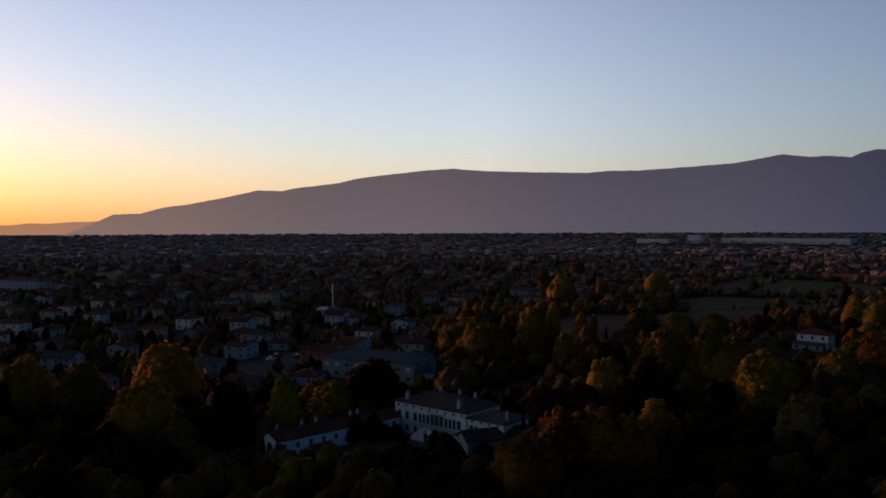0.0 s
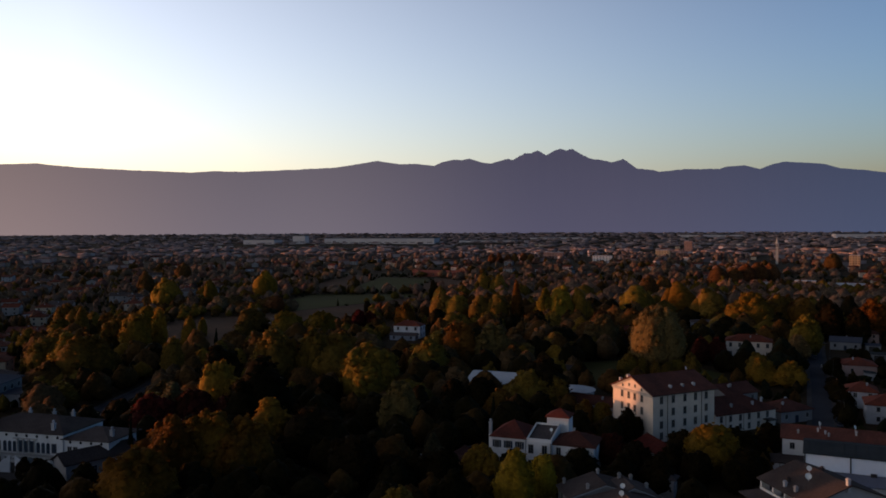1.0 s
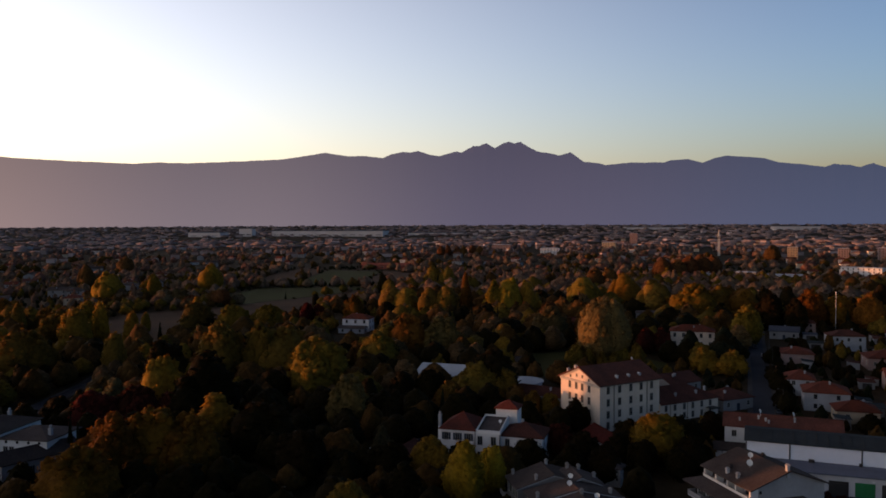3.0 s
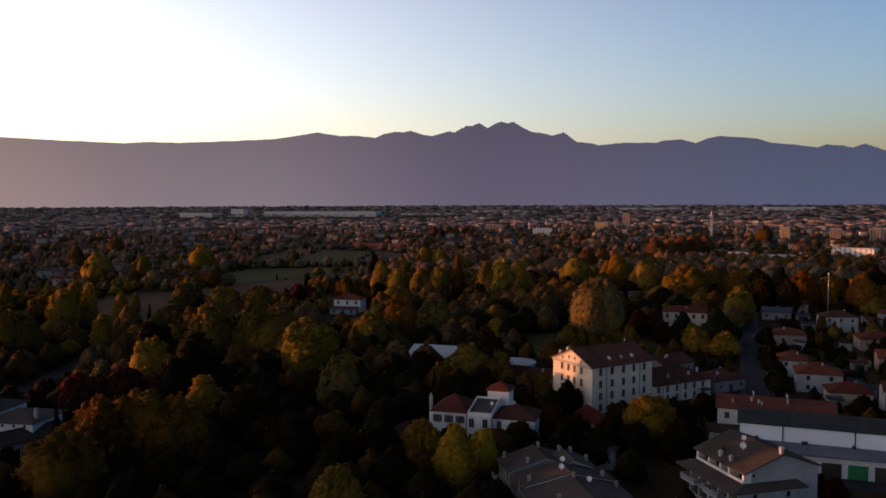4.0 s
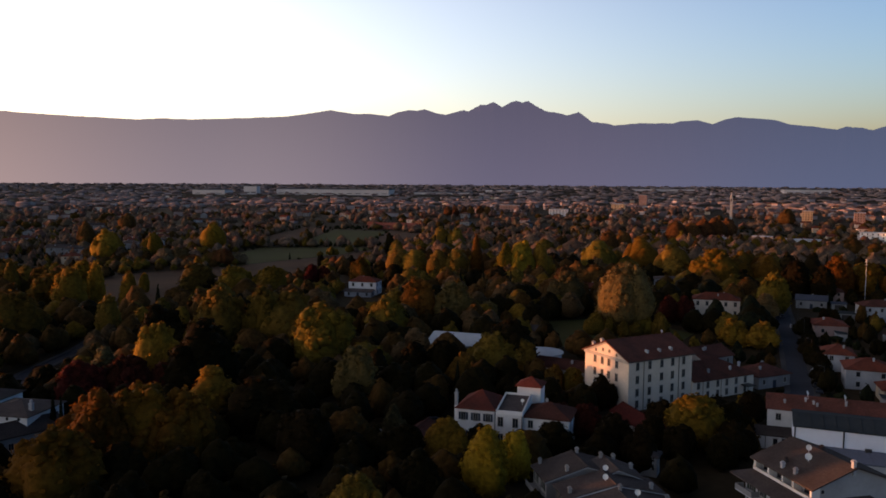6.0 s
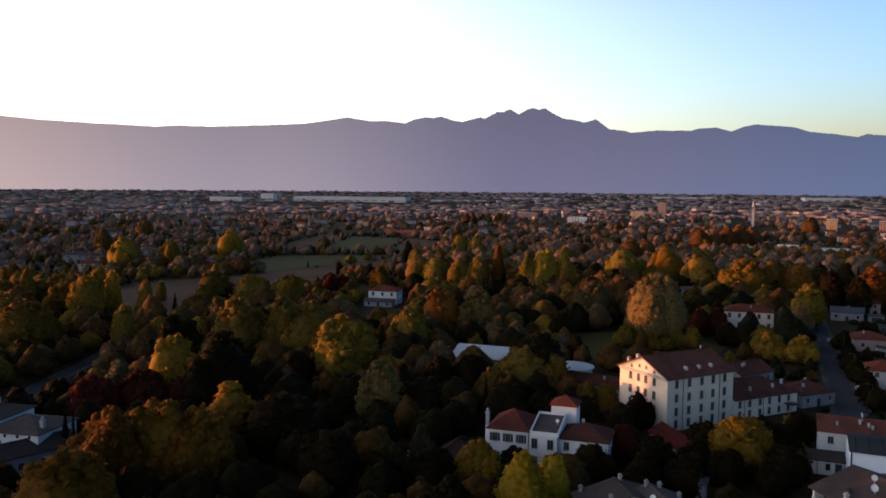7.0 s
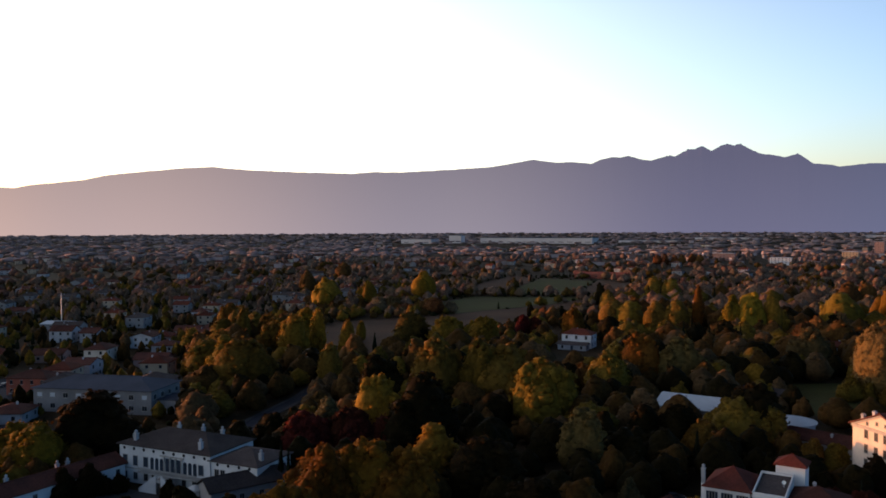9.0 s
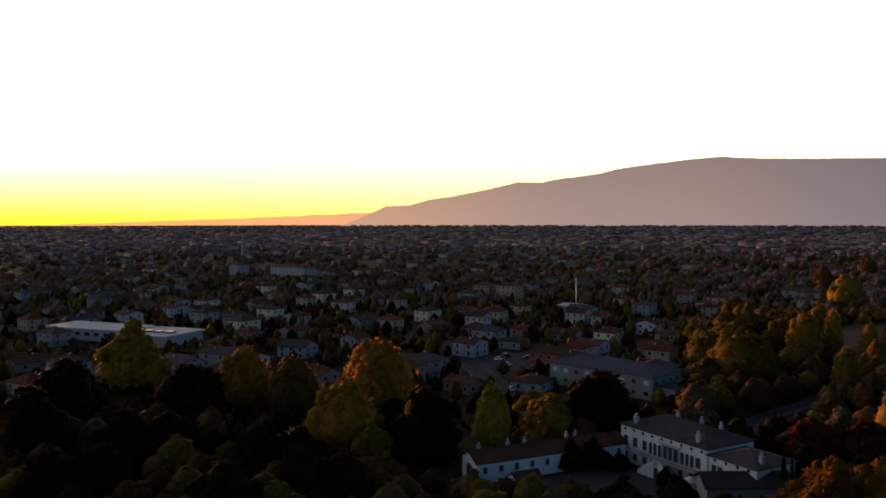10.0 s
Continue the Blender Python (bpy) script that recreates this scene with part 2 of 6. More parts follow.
RUBBER = surface("tyre_rubber", (0.02, 0.02, 0.02), None, 0.8, 5.0, 1.0, 0.1, 0.0)
# The range glows by itself: evening haze painted in as emission.
MOUNTAIN = painted_haze("mountain_haze_emission", [(-62, (0.25, 0.155, 0.112)), (-42, (0.155, 0.117, 0.113)), (-20, (0.091, 0.080, 0.096)), (0, (0.047, 0.046, 0.073)), (24, (0.033, 0.044, 0.079))])
HAZE_BAND = painted_haze("low_haze_glow", [(-80, (0.5, 0.22, 0.08)), (-44, (0.3, 0.17, 0.12))])


# ---- builders ----
class Solid:
    """Gathers faces and links them as one mesh object."""

    def __init__(self):
        self.v, self.f, self.m = [], [], []

    def add(self, verts, faces, slot=0):
        n = len(self.v)
        self.v += [tuple(p) for p in verts]
        self.f += [[n + i for i in face] for face in faces]
        self.m += [slot] * len(faces)
        return self

    def box(self, x0, x1, y0, y1, z0, z1, slot=0):
        p = [(x, y, z) for z in (z0, z1) for x, y in ((x0, y0), (x1, y0), (x1, y1), (x0, y1))]
        return self.add(p, [(0, 3, 2, 1), (4, 5, 6, 7), (0, 1, 5, 4), (1, 2, 6, 5), (2, 3, 7, 6), (3, 0, 4, 7)], slot)

    def tube(self, a, b, ra, rb, sides=8, slot=0):
        a, b = Vector(a), Vector(b)
        q = (b - a).to_track_quat("Z", "Y")
        ring = [q @ Vector((math.cos(2 * math.pi * i / sides), math.sin(2 * math.pi * i / sides), 0)) for i in range(sides)]
        p = [a + r * ra for r in ring] + [b + r * rb for r in ring]
        f = [(i, (i + 1) % sides, sides + (i + 1) % sides, sides + i) for i in range(sides)]
        return self.add(p, f + [tuple(range(sides))[::-1], tuple(range(sides, 2 * sides))], slot)

    def mesh(self, name, *mats):
        me = bpy.data.meshes.new(name)
        me.from_pydata(self.v, [], self.f)
        for m in mats:
            me.materials.append(m)
        if len(mats) > 1:
            me.polygons.foreach_set("material_index", self.m)
        me.update()
        return me

    def part(self, name, mat, parent=None, label="", at=None):
        return piece(name, self.mesh(name, *(mat if isinstance(mat, tuple) else (mat,))), parent, label, at)


def piece(name, me, parent=None, label="", at=None):
    ob = new(name, me)
    ob.parent = parent
    if at is not None:
        ob.matrix_basis = at
    return tagged(ob, label) if label else ob


def root(name, x, y, rot, label, category, group="", z=0.0):
    ob = new(name)
    ob.matrix_basis = pose(x, y, z, 0, 0, rot)
    return tagged(ob, label, category, group)


FOOT = []      # ground taken by buildings: x, y, radius


def land(x, y):
    """Height of the plain, which climbs a little towards the mountains."""
    r = math.hypot(x, y)
    s = min(max((r - 1300) / 3000, 0), 1)
    return 27 * s * s * (3 - 2 * s)


def gable_body(L, W, eave, rise, hip):
    s = Solid()
    x, y = L / 2, W / 2
    if hip > 0:
        return s.box(-x, x, -y, y, -0.5, eave)
    p = [(-x, -y, -0.5), (x, -y, -0.5), (x, y, -0.5), (-x, y, -0.5), (-x, -y, eave), (x, -y, eave), (x, y, eave), (-x, y, eave), (-x, 0, eave + rise), (x, 0, eave + rise)]
    return s.add(p, [(0, 3, 2, 1), (0, 1, 5, 4), (2, 3, 7, 6), (1, 2, 6, 9, 5), (3, 0, 4, 8, 7), (4, 5, 9, 8), (6, 7, 8, 9)])


def roof_solid(L, W, eave, rise, hip, over=0.5, thick=0.22):
    """A gabled (hip 0) or hipped (hip 1) roof with overhang, thickness and a ridge course."""
    k = rise / (W / 2)
    x, y, z0, z1 = L / 2 + over, W / 2 + over, eave - over * k + 0.06, eave + rise + 0.06
    rx = max(x - hip * y, 0.05)
    top = [(-x, -y, z0), (x, -y, z0), (x, y, z0), (-x, y, z0), (-rx, 0, z1), (rx, 0, z1)]
    top = [(a, b, c + thick) for a, b, c in top]
    low = [(a, b, c - thick) for a, b, c in top]
    s = Solid()
    f = [(0, 1, 5, 4), (2, 3, 4, 5), (7, 6, 10, 11), (9, 8, 11, 10), (6, 7, 1, 0), (8, 9, 3, 2)]
    if hip:
        f += [(1, 2, 5), (3, 0, 4), (8, 7, 11), (6, 9, 10), (7, 8, 2, 1), (9, 6, 0, 3)]
    else:
        f += [(7, 11, 5, 1), (11, 8, 2, 5), (9, 10, 4, 3), (10, 6, 0, 4)]
    s.add(top + low, f)
    s.box(-rx - 0.05, rx + 0.05, -0.14, 0.14, z1 + thick - 0.05, z1 + thick + 0.1)
    return s


WIN = {}


def window_meshes(w, h, shutters=None):
    """Surround, pane and shutter of a window w by h, its middle at the origin, facing -y."""
    key = (w, h)
    if key not in WIN:
        a, b, t = w / 2, h / 2, 0.1
        s = Solid()
        for q in ((-a - t, -a, -b - t, b + t), (a, a + t, -b - t, b + t), (-a, a, b, b + t), (-a - 0.06, a + 0.06, -b - t - 0.05, -b)):
            s.box(q[0], q[1], -0.09 if q[2] > -b - 0.12 else -0.16, 0.02, q[2], q[3])
        pane = Solid().box(-a, a, -0.03, 0.03, -b, b)
        pane.box(-0.03, 0.03, -0.05, -0.03, -b, b, 1)
        leaf = Solid().box(-w / 4, w / 4, -0.07, 0, -b, b)
        for i in range(5):
            z = -b + h * (i + 0.5) / 5
            leaf.box(-w / 4 + 0.05, w / 4 - 0.05, -0.09, -0.07, z - h / 14, z + h / 14)
        simple = Solid().box(-a, a, -0.03, 0.03, -b, b, 0)
        simple.box(-a - 0.1, a + 0.1, -0.1, 0.02, -b - 0.12, -b, 1).box(-a - 0.1, a + 0.1, -0.06, 0.02, b, b + 0.1, 1)
        WIN[key] = (s.mesh("window", STONE), pane.mesh("pane", GLASS, STONE), leaf.mesh("shutter", SHUTTER), simple.mesh("window", GLASS, STONE), leaf.mesh("shutter", SHUTTER_GREEN))
    return WIN[key]


def window(parent, x, y, z, turn, w=1.0, h=1.4, style="full"):
    """A window on a wall. style: full (surround and pane), shutters (blue-grey leaves beside it), green, simple (far houses)."""
    frame_me, pane_me, leaf_me, simple_me, green_me = window_meshes(w, h)
    at = pose(x, y, z, 0, 0, turn)
    if style == "simple":
        return piece("window", simple_me, parent, at=at)
    win = piece("window", frame_me, parent, at=at)
    piece("pane", pane_me, win)
    if style in ("shutters", "green"):
        for side in (-1, 1):
            piece("shutter", leaf_me if style == "shutters" else green_me, win, at=pose(side * (w * 0.75 + 0.08), -0.02, 0))
    return win


def chimney(parent, x, y, z, h=1.5, w=0.6, mat=None, pot=False):
    s = Solid().box(-w / 2, w / 2, -w / 2, w / 2, -1.2, h)
    s.box(-w / 2 - 0.1, w / 2 + 0.1, -w / 2 - 0.1, w / 2 + 0.1, h, h + 0.14)
    if pot:
        s.tube((0, 0, h + 0.14), (0, 0, h + 0.7), w * 0.32, w * 0.45).tube((0, 0, h + 0.7), (0, 0, h + 1.0), w * 0.5, 0.05)
    else:
        s.box(-w / 2 + 0.06, w / 2 - 0.06, -w / 2 + 0.06, w / 2 - 0.06, h + 0.3, h + 0.4)
        for a in (-1, 1):
            for b in (-1, 1):
                s.box(a * w / 2 * 0.8 - 0.05, a * w / 2 * 0.8 + 0.05, b * w / 2 * 0.8 - 0.05, b * w / 2 * 0.8 + 0.05, h + 0.14, h + 0.3)
    return s.part("chimney", mat or PLASTER_PALE, parent, at=pose(x, y, z))


def dish(parent, x, y, z, turn, r=0.55):
    s = Solid()
    n = 10
    ring = [(r * math.cos(2 * math.pi * i / n), 0.0, r * math.sin(2 * math.pi * i / n)) for i in range(n)]
    s.add([(0, 0.16, 0)] + ring, [(0, i + 1, (i + 1) % n + 1) for i in range(n)])
    s.add([(0, 0.2, 0)] + [(a, 0.04, c) for a, b, c in ring], [(0, (i + 1) % n + 1, i + 1) for i in range(n)])
    s.tube((0, 0.16, 0), (0, 0.3, -1.3), 0.04, 0.04, 6).tube((0, 0.16, -0.2), (0, -0.45, 0), 0.02, 0.02, 5)
    return s.part("satellite_dish", DISH, parent, "white satellite dish on a short pole", at=pose(x, y, z, -20, 0, turn))


def ridge_height(y, W, eave, rise):
    return eave + rise * (1 - abs(y) / (W / 2))


def house(label, x, y, rot, L, W, eave, rise=2.2, hip=1.0, wall=None, tiles=None, cols=3, ends=2, floors=2, style="full", chimneys=1, group="", name="house",
          win=(1.0, 1.4), sides=("front", "left", "right"), over=0.5, door=True, category="house", foot=True, z=0.0):
    """A plastered house: walls, tiled roof, windows, door and chimneys."""
    if foot:
        FOOT.append((x, y, math.hypot(L, W) / 2 + 1))
    ob = root(name, x, y, rot, label, category, group, z)
    gable_body(L, W, eave, rise, hip).part("wall", wall or PLASTER_WHITE, ob)
    roof_solid(L, W, eave, rise, hip, over).part("roof", tiles or TILE_RED, ob)
    step = eave / floors
    for side in sides:
        n = cols if side in ("front", "back") else ends
        span = L if side in ("front", "back") else W
        for k in range(n):
            for fl in range(floors):
                u = (k + 0.5) / n * span - span / 2
                zc = step * (fl + 0.55)
                if door and side == "front" and fl == 0 and k == n // 2:
                    Solid().box(-0.6, 0.6, -0.08, 0.02, 0.05, 2.2).box(-0.45, 0.45, -0.12, -0.08, 0.2, 2.05).part("door", SHUTTER, ob, at=pose(u, -W / 2, 0))
                    continue
                at = {"front": (u, -W / 2, 0), "back": (-u, W / 2, 180), "left": (-L / 2, -u, -90), "right": (L / 2, u, 90)}[side]
                window(ob, at[0], at[1], zc, at[2], win[0], win[1], style)
    rnd = random.Random(int(x * 13 + y * 7))
    for k in range(chimneys):
        cx, cy = rnd.uniform(-0.32, 0.32) * L * 0.8, rnd.choice((-1, 1)) * rnd.uniform(0.1, 0.25) * W
        chimney(ob, cx, cy, ridge_height(cy, W, eave, rise) + 0.1, 0.7, 0.5)
    return ob


# ---- the plain, the mountains ----
def plain():
    s = Solid()
    radii = [0, 40, 90, 160, 260, 400, 600, 900, 1200, 1500, 1800, 2100, 2500, 2900, 3300, 3700, 4100, 4500, 4900, 5600]
    n = 96
    for r in radii[1:]:
        for i in range(n):
            a = 2 * math.pi * i / n
            s.v.append((r * math.sin(a), r * math.cos(a), land(r, 0)))
    s.v.append((0, 0, 0))
    hub = len(s.v) - 1
    for i in range(n):
        s.f.append([hub, (i + 1) % n, i])
        for k in range(len(radii) - 2):
            s.f.append([k * n + i, k * n + (i + 1) % n, (k + 1) * n + (i + 1) % n, (k + 1) * n + i])
    s.m = [0] * len(s.f)
    tagged(s.part("ground", GROUND), "dark evening plain of grass, gardens and bare soil", "ground", kind="structure")


plain()

# Skyline of the range: bearing from the highest peak and angle above the horizon, at its summits and saddles.
WEST_RIDGE = [(-66, -0.6), (-61.2, -0.4), (-59.5, 0.3), (-58.2, 0.95), (-56.5, 1.02), (-55.0, 1.45), (-53.8, 1.6), (-51.2, 2.1), (-48.9, 2.65), (-47.2, 2.62), (-46.4, 2.8), (-43.3, 3.2), (-42.1, 3.5),
              (-39.5, 3.85), (-36.9, 4.12), (-35.3, 4.2), (-33.2, 4.04), (-29.5, 3.9), (-25.8, 3.83), (-24.6, 3.93), (-22.4, 3.91), (-16.1, 4.28)]
PEAKS = [(-13.2, 4.74), (-11.6, 4.52), (-10.4, 4.55), (-9.2, 4.4), (-8.6, 4.67), (-7.8, 4.83), (-7.2, 4.79), (-6.7, 4.91), (-5.8, 4.63), (-5.2, 4.54), (-4.0, 4.85), (-3.6, 4.77), (-2.8, 5.24), (-2.4, 5.2),
         (-1.9, 5.43), (-1.3, 5.07), (-0.7, 5.41), (-0.3, 5.52), (0.1, 5.4), (0.5, 5.51), (1.4, 4.95), (1.9, 4.75), (2.4, 4.7), (3.2, 4.49), (4.0, 4.71), (4.9, 4.03), (6.0, 3.9), (6.4, 3.77)]
EAST_RIDGE = [(8.1, 3.93), (10.3, 3.88), (10.7, 4.02), (11.9, 4.07), (12.8, 3.79), (13.6, 4.11), (14.4, 4.22), (16.6, 4.01), (17.6, 3.68), (18.8, 3.55), (20.3, 3.3), (20.8, 3.49), (21.7, 3.4), (22.3, 3.23), (23.0, 3.46), (24.2, 2.97), (25.9, 3.0),
              (27.1, 2.77), (27.7, 2.61), (28.5, 2.9), (29.2, 2.62), (30.2, 2.75), (31.0, 3.19), (32.2, 2.83), (32.6, 3.0), (33.3, 2.87), (34.5, 3.54), (36.5, 3.16), (37.6, 3.12), (38.6, 2.74), (40.4, 2.55), (60, 1.6)]
SKYLINE = WEST_RIDGE + PEAKS + EAST_RIDGE


def mountains():
    s = Solid()
    bear, high = np.array(SKYLINE).T
    turns = np.arange(-66, 60.01, 0.05)
    steps = 15
    for a in turns:
        el = np.interp(a, bear, high)
        crest = 59.2 + 4400 * math.tan(radians(el))
        rock = 1.0 if -4.5 < a < 4.5 or a > 20 else 0.4
        crest += rock * (2.5 * noise.noise((a * 3.9, 0, 1)) + 2.5 * noise.noise((a * 8.0, 2, 5))) + 1.5 * noise.noise((a * 1.3, 0, 3))
        for k in range(steps):
            q = k / (steps - 1)
            r = 4130 + 420 * q if q < 0.65 else 4403 + 600 * (q - 0.65)
            rise = min(q / 0.65, 1) ** 1.25 if q <= 0.65 else 1 - 0.5 * (q - 0.65)
            spur = noise.noise((a * 0.45 + 2 * q, q * 2.0, 0)) * 0.16 + noise.noise((a * 1.6, q * 5, 4)) * 0.06
            w = rise + spur * math.sin(math.pi * min(q / 0.65, 1)) * rise
            z = 18 + (crest - 18) * w
            s.v.append((r * math.sin(radians(a)), r * math.cos(radians(a)), z))
    n = len(turns)
    for i in range(n - 1):
        for k in range(steps - 1):
            s.f.append([i * steps + k, (i + 1) * steps + k, (i + 1) * steps + k + 1, i * steps + k + 1])
    s.m = [0] * len(s.f)
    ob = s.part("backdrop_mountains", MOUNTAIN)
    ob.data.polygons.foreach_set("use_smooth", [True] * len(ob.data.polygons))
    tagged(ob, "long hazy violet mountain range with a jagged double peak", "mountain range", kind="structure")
    # Low haze towards the sun, given the shape of a ridge and a glow.
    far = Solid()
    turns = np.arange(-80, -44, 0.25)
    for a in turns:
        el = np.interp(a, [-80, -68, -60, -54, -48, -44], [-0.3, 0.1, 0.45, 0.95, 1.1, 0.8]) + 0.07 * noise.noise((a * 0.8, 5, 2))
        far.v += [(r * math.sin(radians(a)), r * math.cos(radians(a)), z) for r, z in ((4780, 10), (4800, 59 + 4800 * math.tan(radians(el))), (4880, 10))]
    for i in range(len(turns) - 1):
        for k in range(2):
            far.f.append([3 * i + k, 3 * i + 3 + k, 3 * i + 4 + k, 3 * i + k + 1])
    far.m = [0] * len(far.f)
    tagged(far.part("backdrop_foothills", HAZE_BAND), "glowing band shaped for the low haze behind the range's end", "foothills", kind="structure")


mountains()


# ---- fields, roads and yards ----
def patch(name, label, mat, corners, z, category):
    s = Solid()
    n = len(corners)
    s.add([(x, y, z) for x, y in corners] + [(x, y, z - 0.4) for x, y in corners], [tuple(range(n))] + [(i + n, (i + 1) % n + n, (i + 1) % n, i) for i in range(n)])
    return tagged(s.part(name, mat), label, category, kind="structure")


OPEN = []      # ground kept free of trees and houses


def field(label, mat, corners, z):
    OPEN.append(corners)
    patch("field", label, mat, corners, z, "field")


field("brown ploughed field between rows of trees", FIELD_BROWN, [(-205, 318), (-160, 340), (-150, 440), (-122, 560), (-118, 690), (-139, 624), (-194, 532), (-243, 478), (-236, 366)], 0.06)
field("green meadow among the autumn trees", FIELD_GREEN, [(-195, 536), (-141, 628), (-121, 696), (-217, 676), (-224, 592)], 0.08)
field("brown stubble field beyond the hedge", FIELD_BROWN, [(-228, 706), (-203, 711), (-217, 921), (-255, 966), (-259, 838)], 0.06)
field("green meadow at the edge of the town", FIELD_GREEN, [(-200, 712), (-139, 720), (-150, 900), (-214, 929)], 0.08)
field("brown stubble field beside the far meadow", FIELD_BROWN, [(-136, 716), (-108, 719), (-97, 863), (-148, 918)], 0.06)
field("dark grass yard behind the mill", FIELD_GREEN, [(2, 305), (40, 285), (62, 330), (40, 365), (5, 350)], 0.06)


def strip(name, label, mat, line, width, z, category):
    s = Solid()
    for i, (x, y) in enumerate(line):
        a, b = line[max(i - 1, 0)], line[min(i + 1, len(line) - 1)]
        d = Vector((b[0] - a[0], b[1] - a[1])).normalized()
        for k in (-1, 1):
            s.v.append((x - d.y * k * -width / 2, y + d.x * k * -width / 2, z))
        for k in (-1, 1):
            s.v.append((x - d.y * k * -width / 2, y + d.x * k * -width / 2, z - 0.3))
    for i in range(len(line) - 1):
        p, q = 4 * i, 4 * i + 4
        s.f += [[p, p + 1, q + 1, q], [p + 2, p, q, q + 2], [p + 1, p + 3, q + 3, q + 1]]
    s.m = [0] * len(s.f)
    ob = s.part(name, mat)
    return tagged(ob, label, category, kind="structure")


ROADS = []


def road(label, line, width):
    ROADS.append((line, width / 2 + 1.5))
    strip("road", label, ASPHALT, line, width, 0.07, "road")
    for side in (-1, 1):
        edge = []
        for i, (x, y) in enumerate(line):
            a, b = line[max(i - 1, 0)], line[min(i + 1, len(line) - 1)]
            d = Vector((b[0] - a[0], b[1] - a[1])).normalized()
            edge.append((x - d.y * side * (width / 2 + 0.75), y + d.x * side * (width / 2 + 0.75)))
        strip("pavement", "pale narrow pavement with a kerb", PAVING, edge, 1.5, 0.2, "pavement")


road("grey street with parked cars beside the mill", [(62, 222), (74, 246), (92, 310), (113, 390), (140, 480)], 6.0)
road("grey street between the houses", [(106, 150), (134, 220), (151, 259), (164.5, 296), (186, 345), (230, 450)], 5.6)
road("pale lane behind the long villa", [(-140, 206), (-149, 241), (-152, 274), (-160, 310), (-172, 345)], 3.4)
road("street past the car park", [(-320, 215), (-262, 225), (-225, 208), (-200, 205), (-172, 222)], 7.0)
patch("pavement", "grey asphalt car park", ASPHALT, [(-285, 232), (-250, 228), (-240, 262), (-280, 268)], 0.05, "car park")
patch("pavement", "grey yard in front of the garages", ASPHALT, [(60, 172), (96, 158), (100, 180), (62, 184)], 0.05, "yard")
patch("pavement", "grey asphalt square between the houses", ASPHALT, [(163, 312), (171, 309), (196, 326), (203, 346), (180, 339)], 0.05, "square")
patch("pavement", "pale courtyard of the long villa", PAVING, [(-147, 145), (-121, 143), (-121, 173), (-145, 176)], 0.05, "courtyard")


# ---- the mill ----
def mill():
    L, W, eave, rise = 21.8, 17.1, 13.0, 3.6
    FOOT.append((27.4, 234.5, 14)), FOOT.append((46, 241.5, 14))
    ob = root("mill", 27.4, 234.5, 34.3, "tall four-storey cream mill with a pediment gable and brown tiled roof", "mill")
    gable_body(L, W, eave, rise, 0).part("wall", PLASTER_CREAM, ob)
    roof_solid(L, W, eave, rise, 0, 0.7, 0.28).part("roof", TILE_BROWN, ob)
    for zc in (1.7, 4.7, 8.0, 11.4):
        for u in (2.9, 7.0, 11.1, 14.9, 18.8):
            window(ob, u - L / 2, -W / 2, zc, 0, 1.0, 1.95)
        for u in (4.1, 7.0, 9.6, 12.6):
            window(ob, -L / 2, W / 2 - u, zc, -90, 1.0, 1.95)
    for u, zc in ((4.4, 13.75), (7.2, 14.3), (9.7, 14.3), (12.5, 13.75)):
        window(ob, -L / 2, W / 2 - u, zc, -90, 0.6, 0.7)
    Solid().box(-L / 2 - 0.35, -L / 2, -W / 2 - 0.1, W / 2 + 0.1, 12.6, 13.0).box(-L / 2 - 0.22, -L / 2, -W / 2 - 0.1, W / 2 + 0.1, 12.3, 12.6).part("cornice", STONE, ob, "pale moulded cornice under the pediment")
    for side in (-1, 1):
        a = Solid()
        p = [(-L / 2 - 0.3, side * (W / 2 + 0.2), 12.9), (-L / 2 - 0.3, 0, 16.65), (-L / 2 - 0.3, 0, 16.15), (-L / 2 - 0.3, side * (W / 2 + 0.2), 12.5)]
        a.add(p + [(q[0] + 0.3, q[1], q[2]) for q in p], [(0, 1, 2, 3), (7, 6, 5, 4), (0, 4, 5, 1), (3, 2, 6, 7), (0, 3, 7, 4)])
        a.part("raking_cornice", STONE, ob)
    for u in (5.0, 17.1):
        Solid().tube((u - L / 2, -W / 2 - 0.09, 0), (u - L / 2, -W / 2 - 0.09, 12.9), 0.08, 0.08).part("drainpipe", DARK_METAL, ob)
    Solid().box(-L / 2 - 0.6, L / 2 + 0.6, -W / 2 - 0.85, -W / 2 - 0.65, 12.75, 12.95).part("gutter", DARK_METAL, ob)
    for x, y in ((-9.6, 3.4), (-9.9, 6.4)):
        chimney(ob, x, y, ridge_height(y, W, eave, rise), 1.2, 0.7)
    for x in (-3.2, 1.1, 5.1):
        s = Solid().box(-0.27, 0.27, -0.4, 0.5, -0.3, 0.5)
        s.add([(-0.38, -0.45, 0.5), (0.38, -0.45, 0.5), (0.38, 0.55, 0.5), (-0.38, 0.55, 0.5), (0, -0.45, 0.8), (0, 0.55, 0.8)], [(0, 1, 4), (2, 3, 5), (1, 2, 5, 4), (3, 0, 4, 5), (0, 3, 2, 1)])
        s.part("dormer", PLASTER_PALE, ob, "small white roof dormer", at=pose(x, -6.6, ridge_height(-6.6, W, eave, rise) + 0.3))
    dish(ob, 10.2, 2.0, 17.2, 20, 0.4)

    L2, W2, e2, r2 = 22.6, 13.5, 5.3, 3.3
    an = root("mill_wing", 47.4, 245.2, 32.4, "low two-storey cream wing with a brown hipped tiled roof", "wing")
    gable_body(L2, W2, e2, r2, 1).part("wall", PLASTER_CREAM, an)
    k = r2 / (W2 / 2)
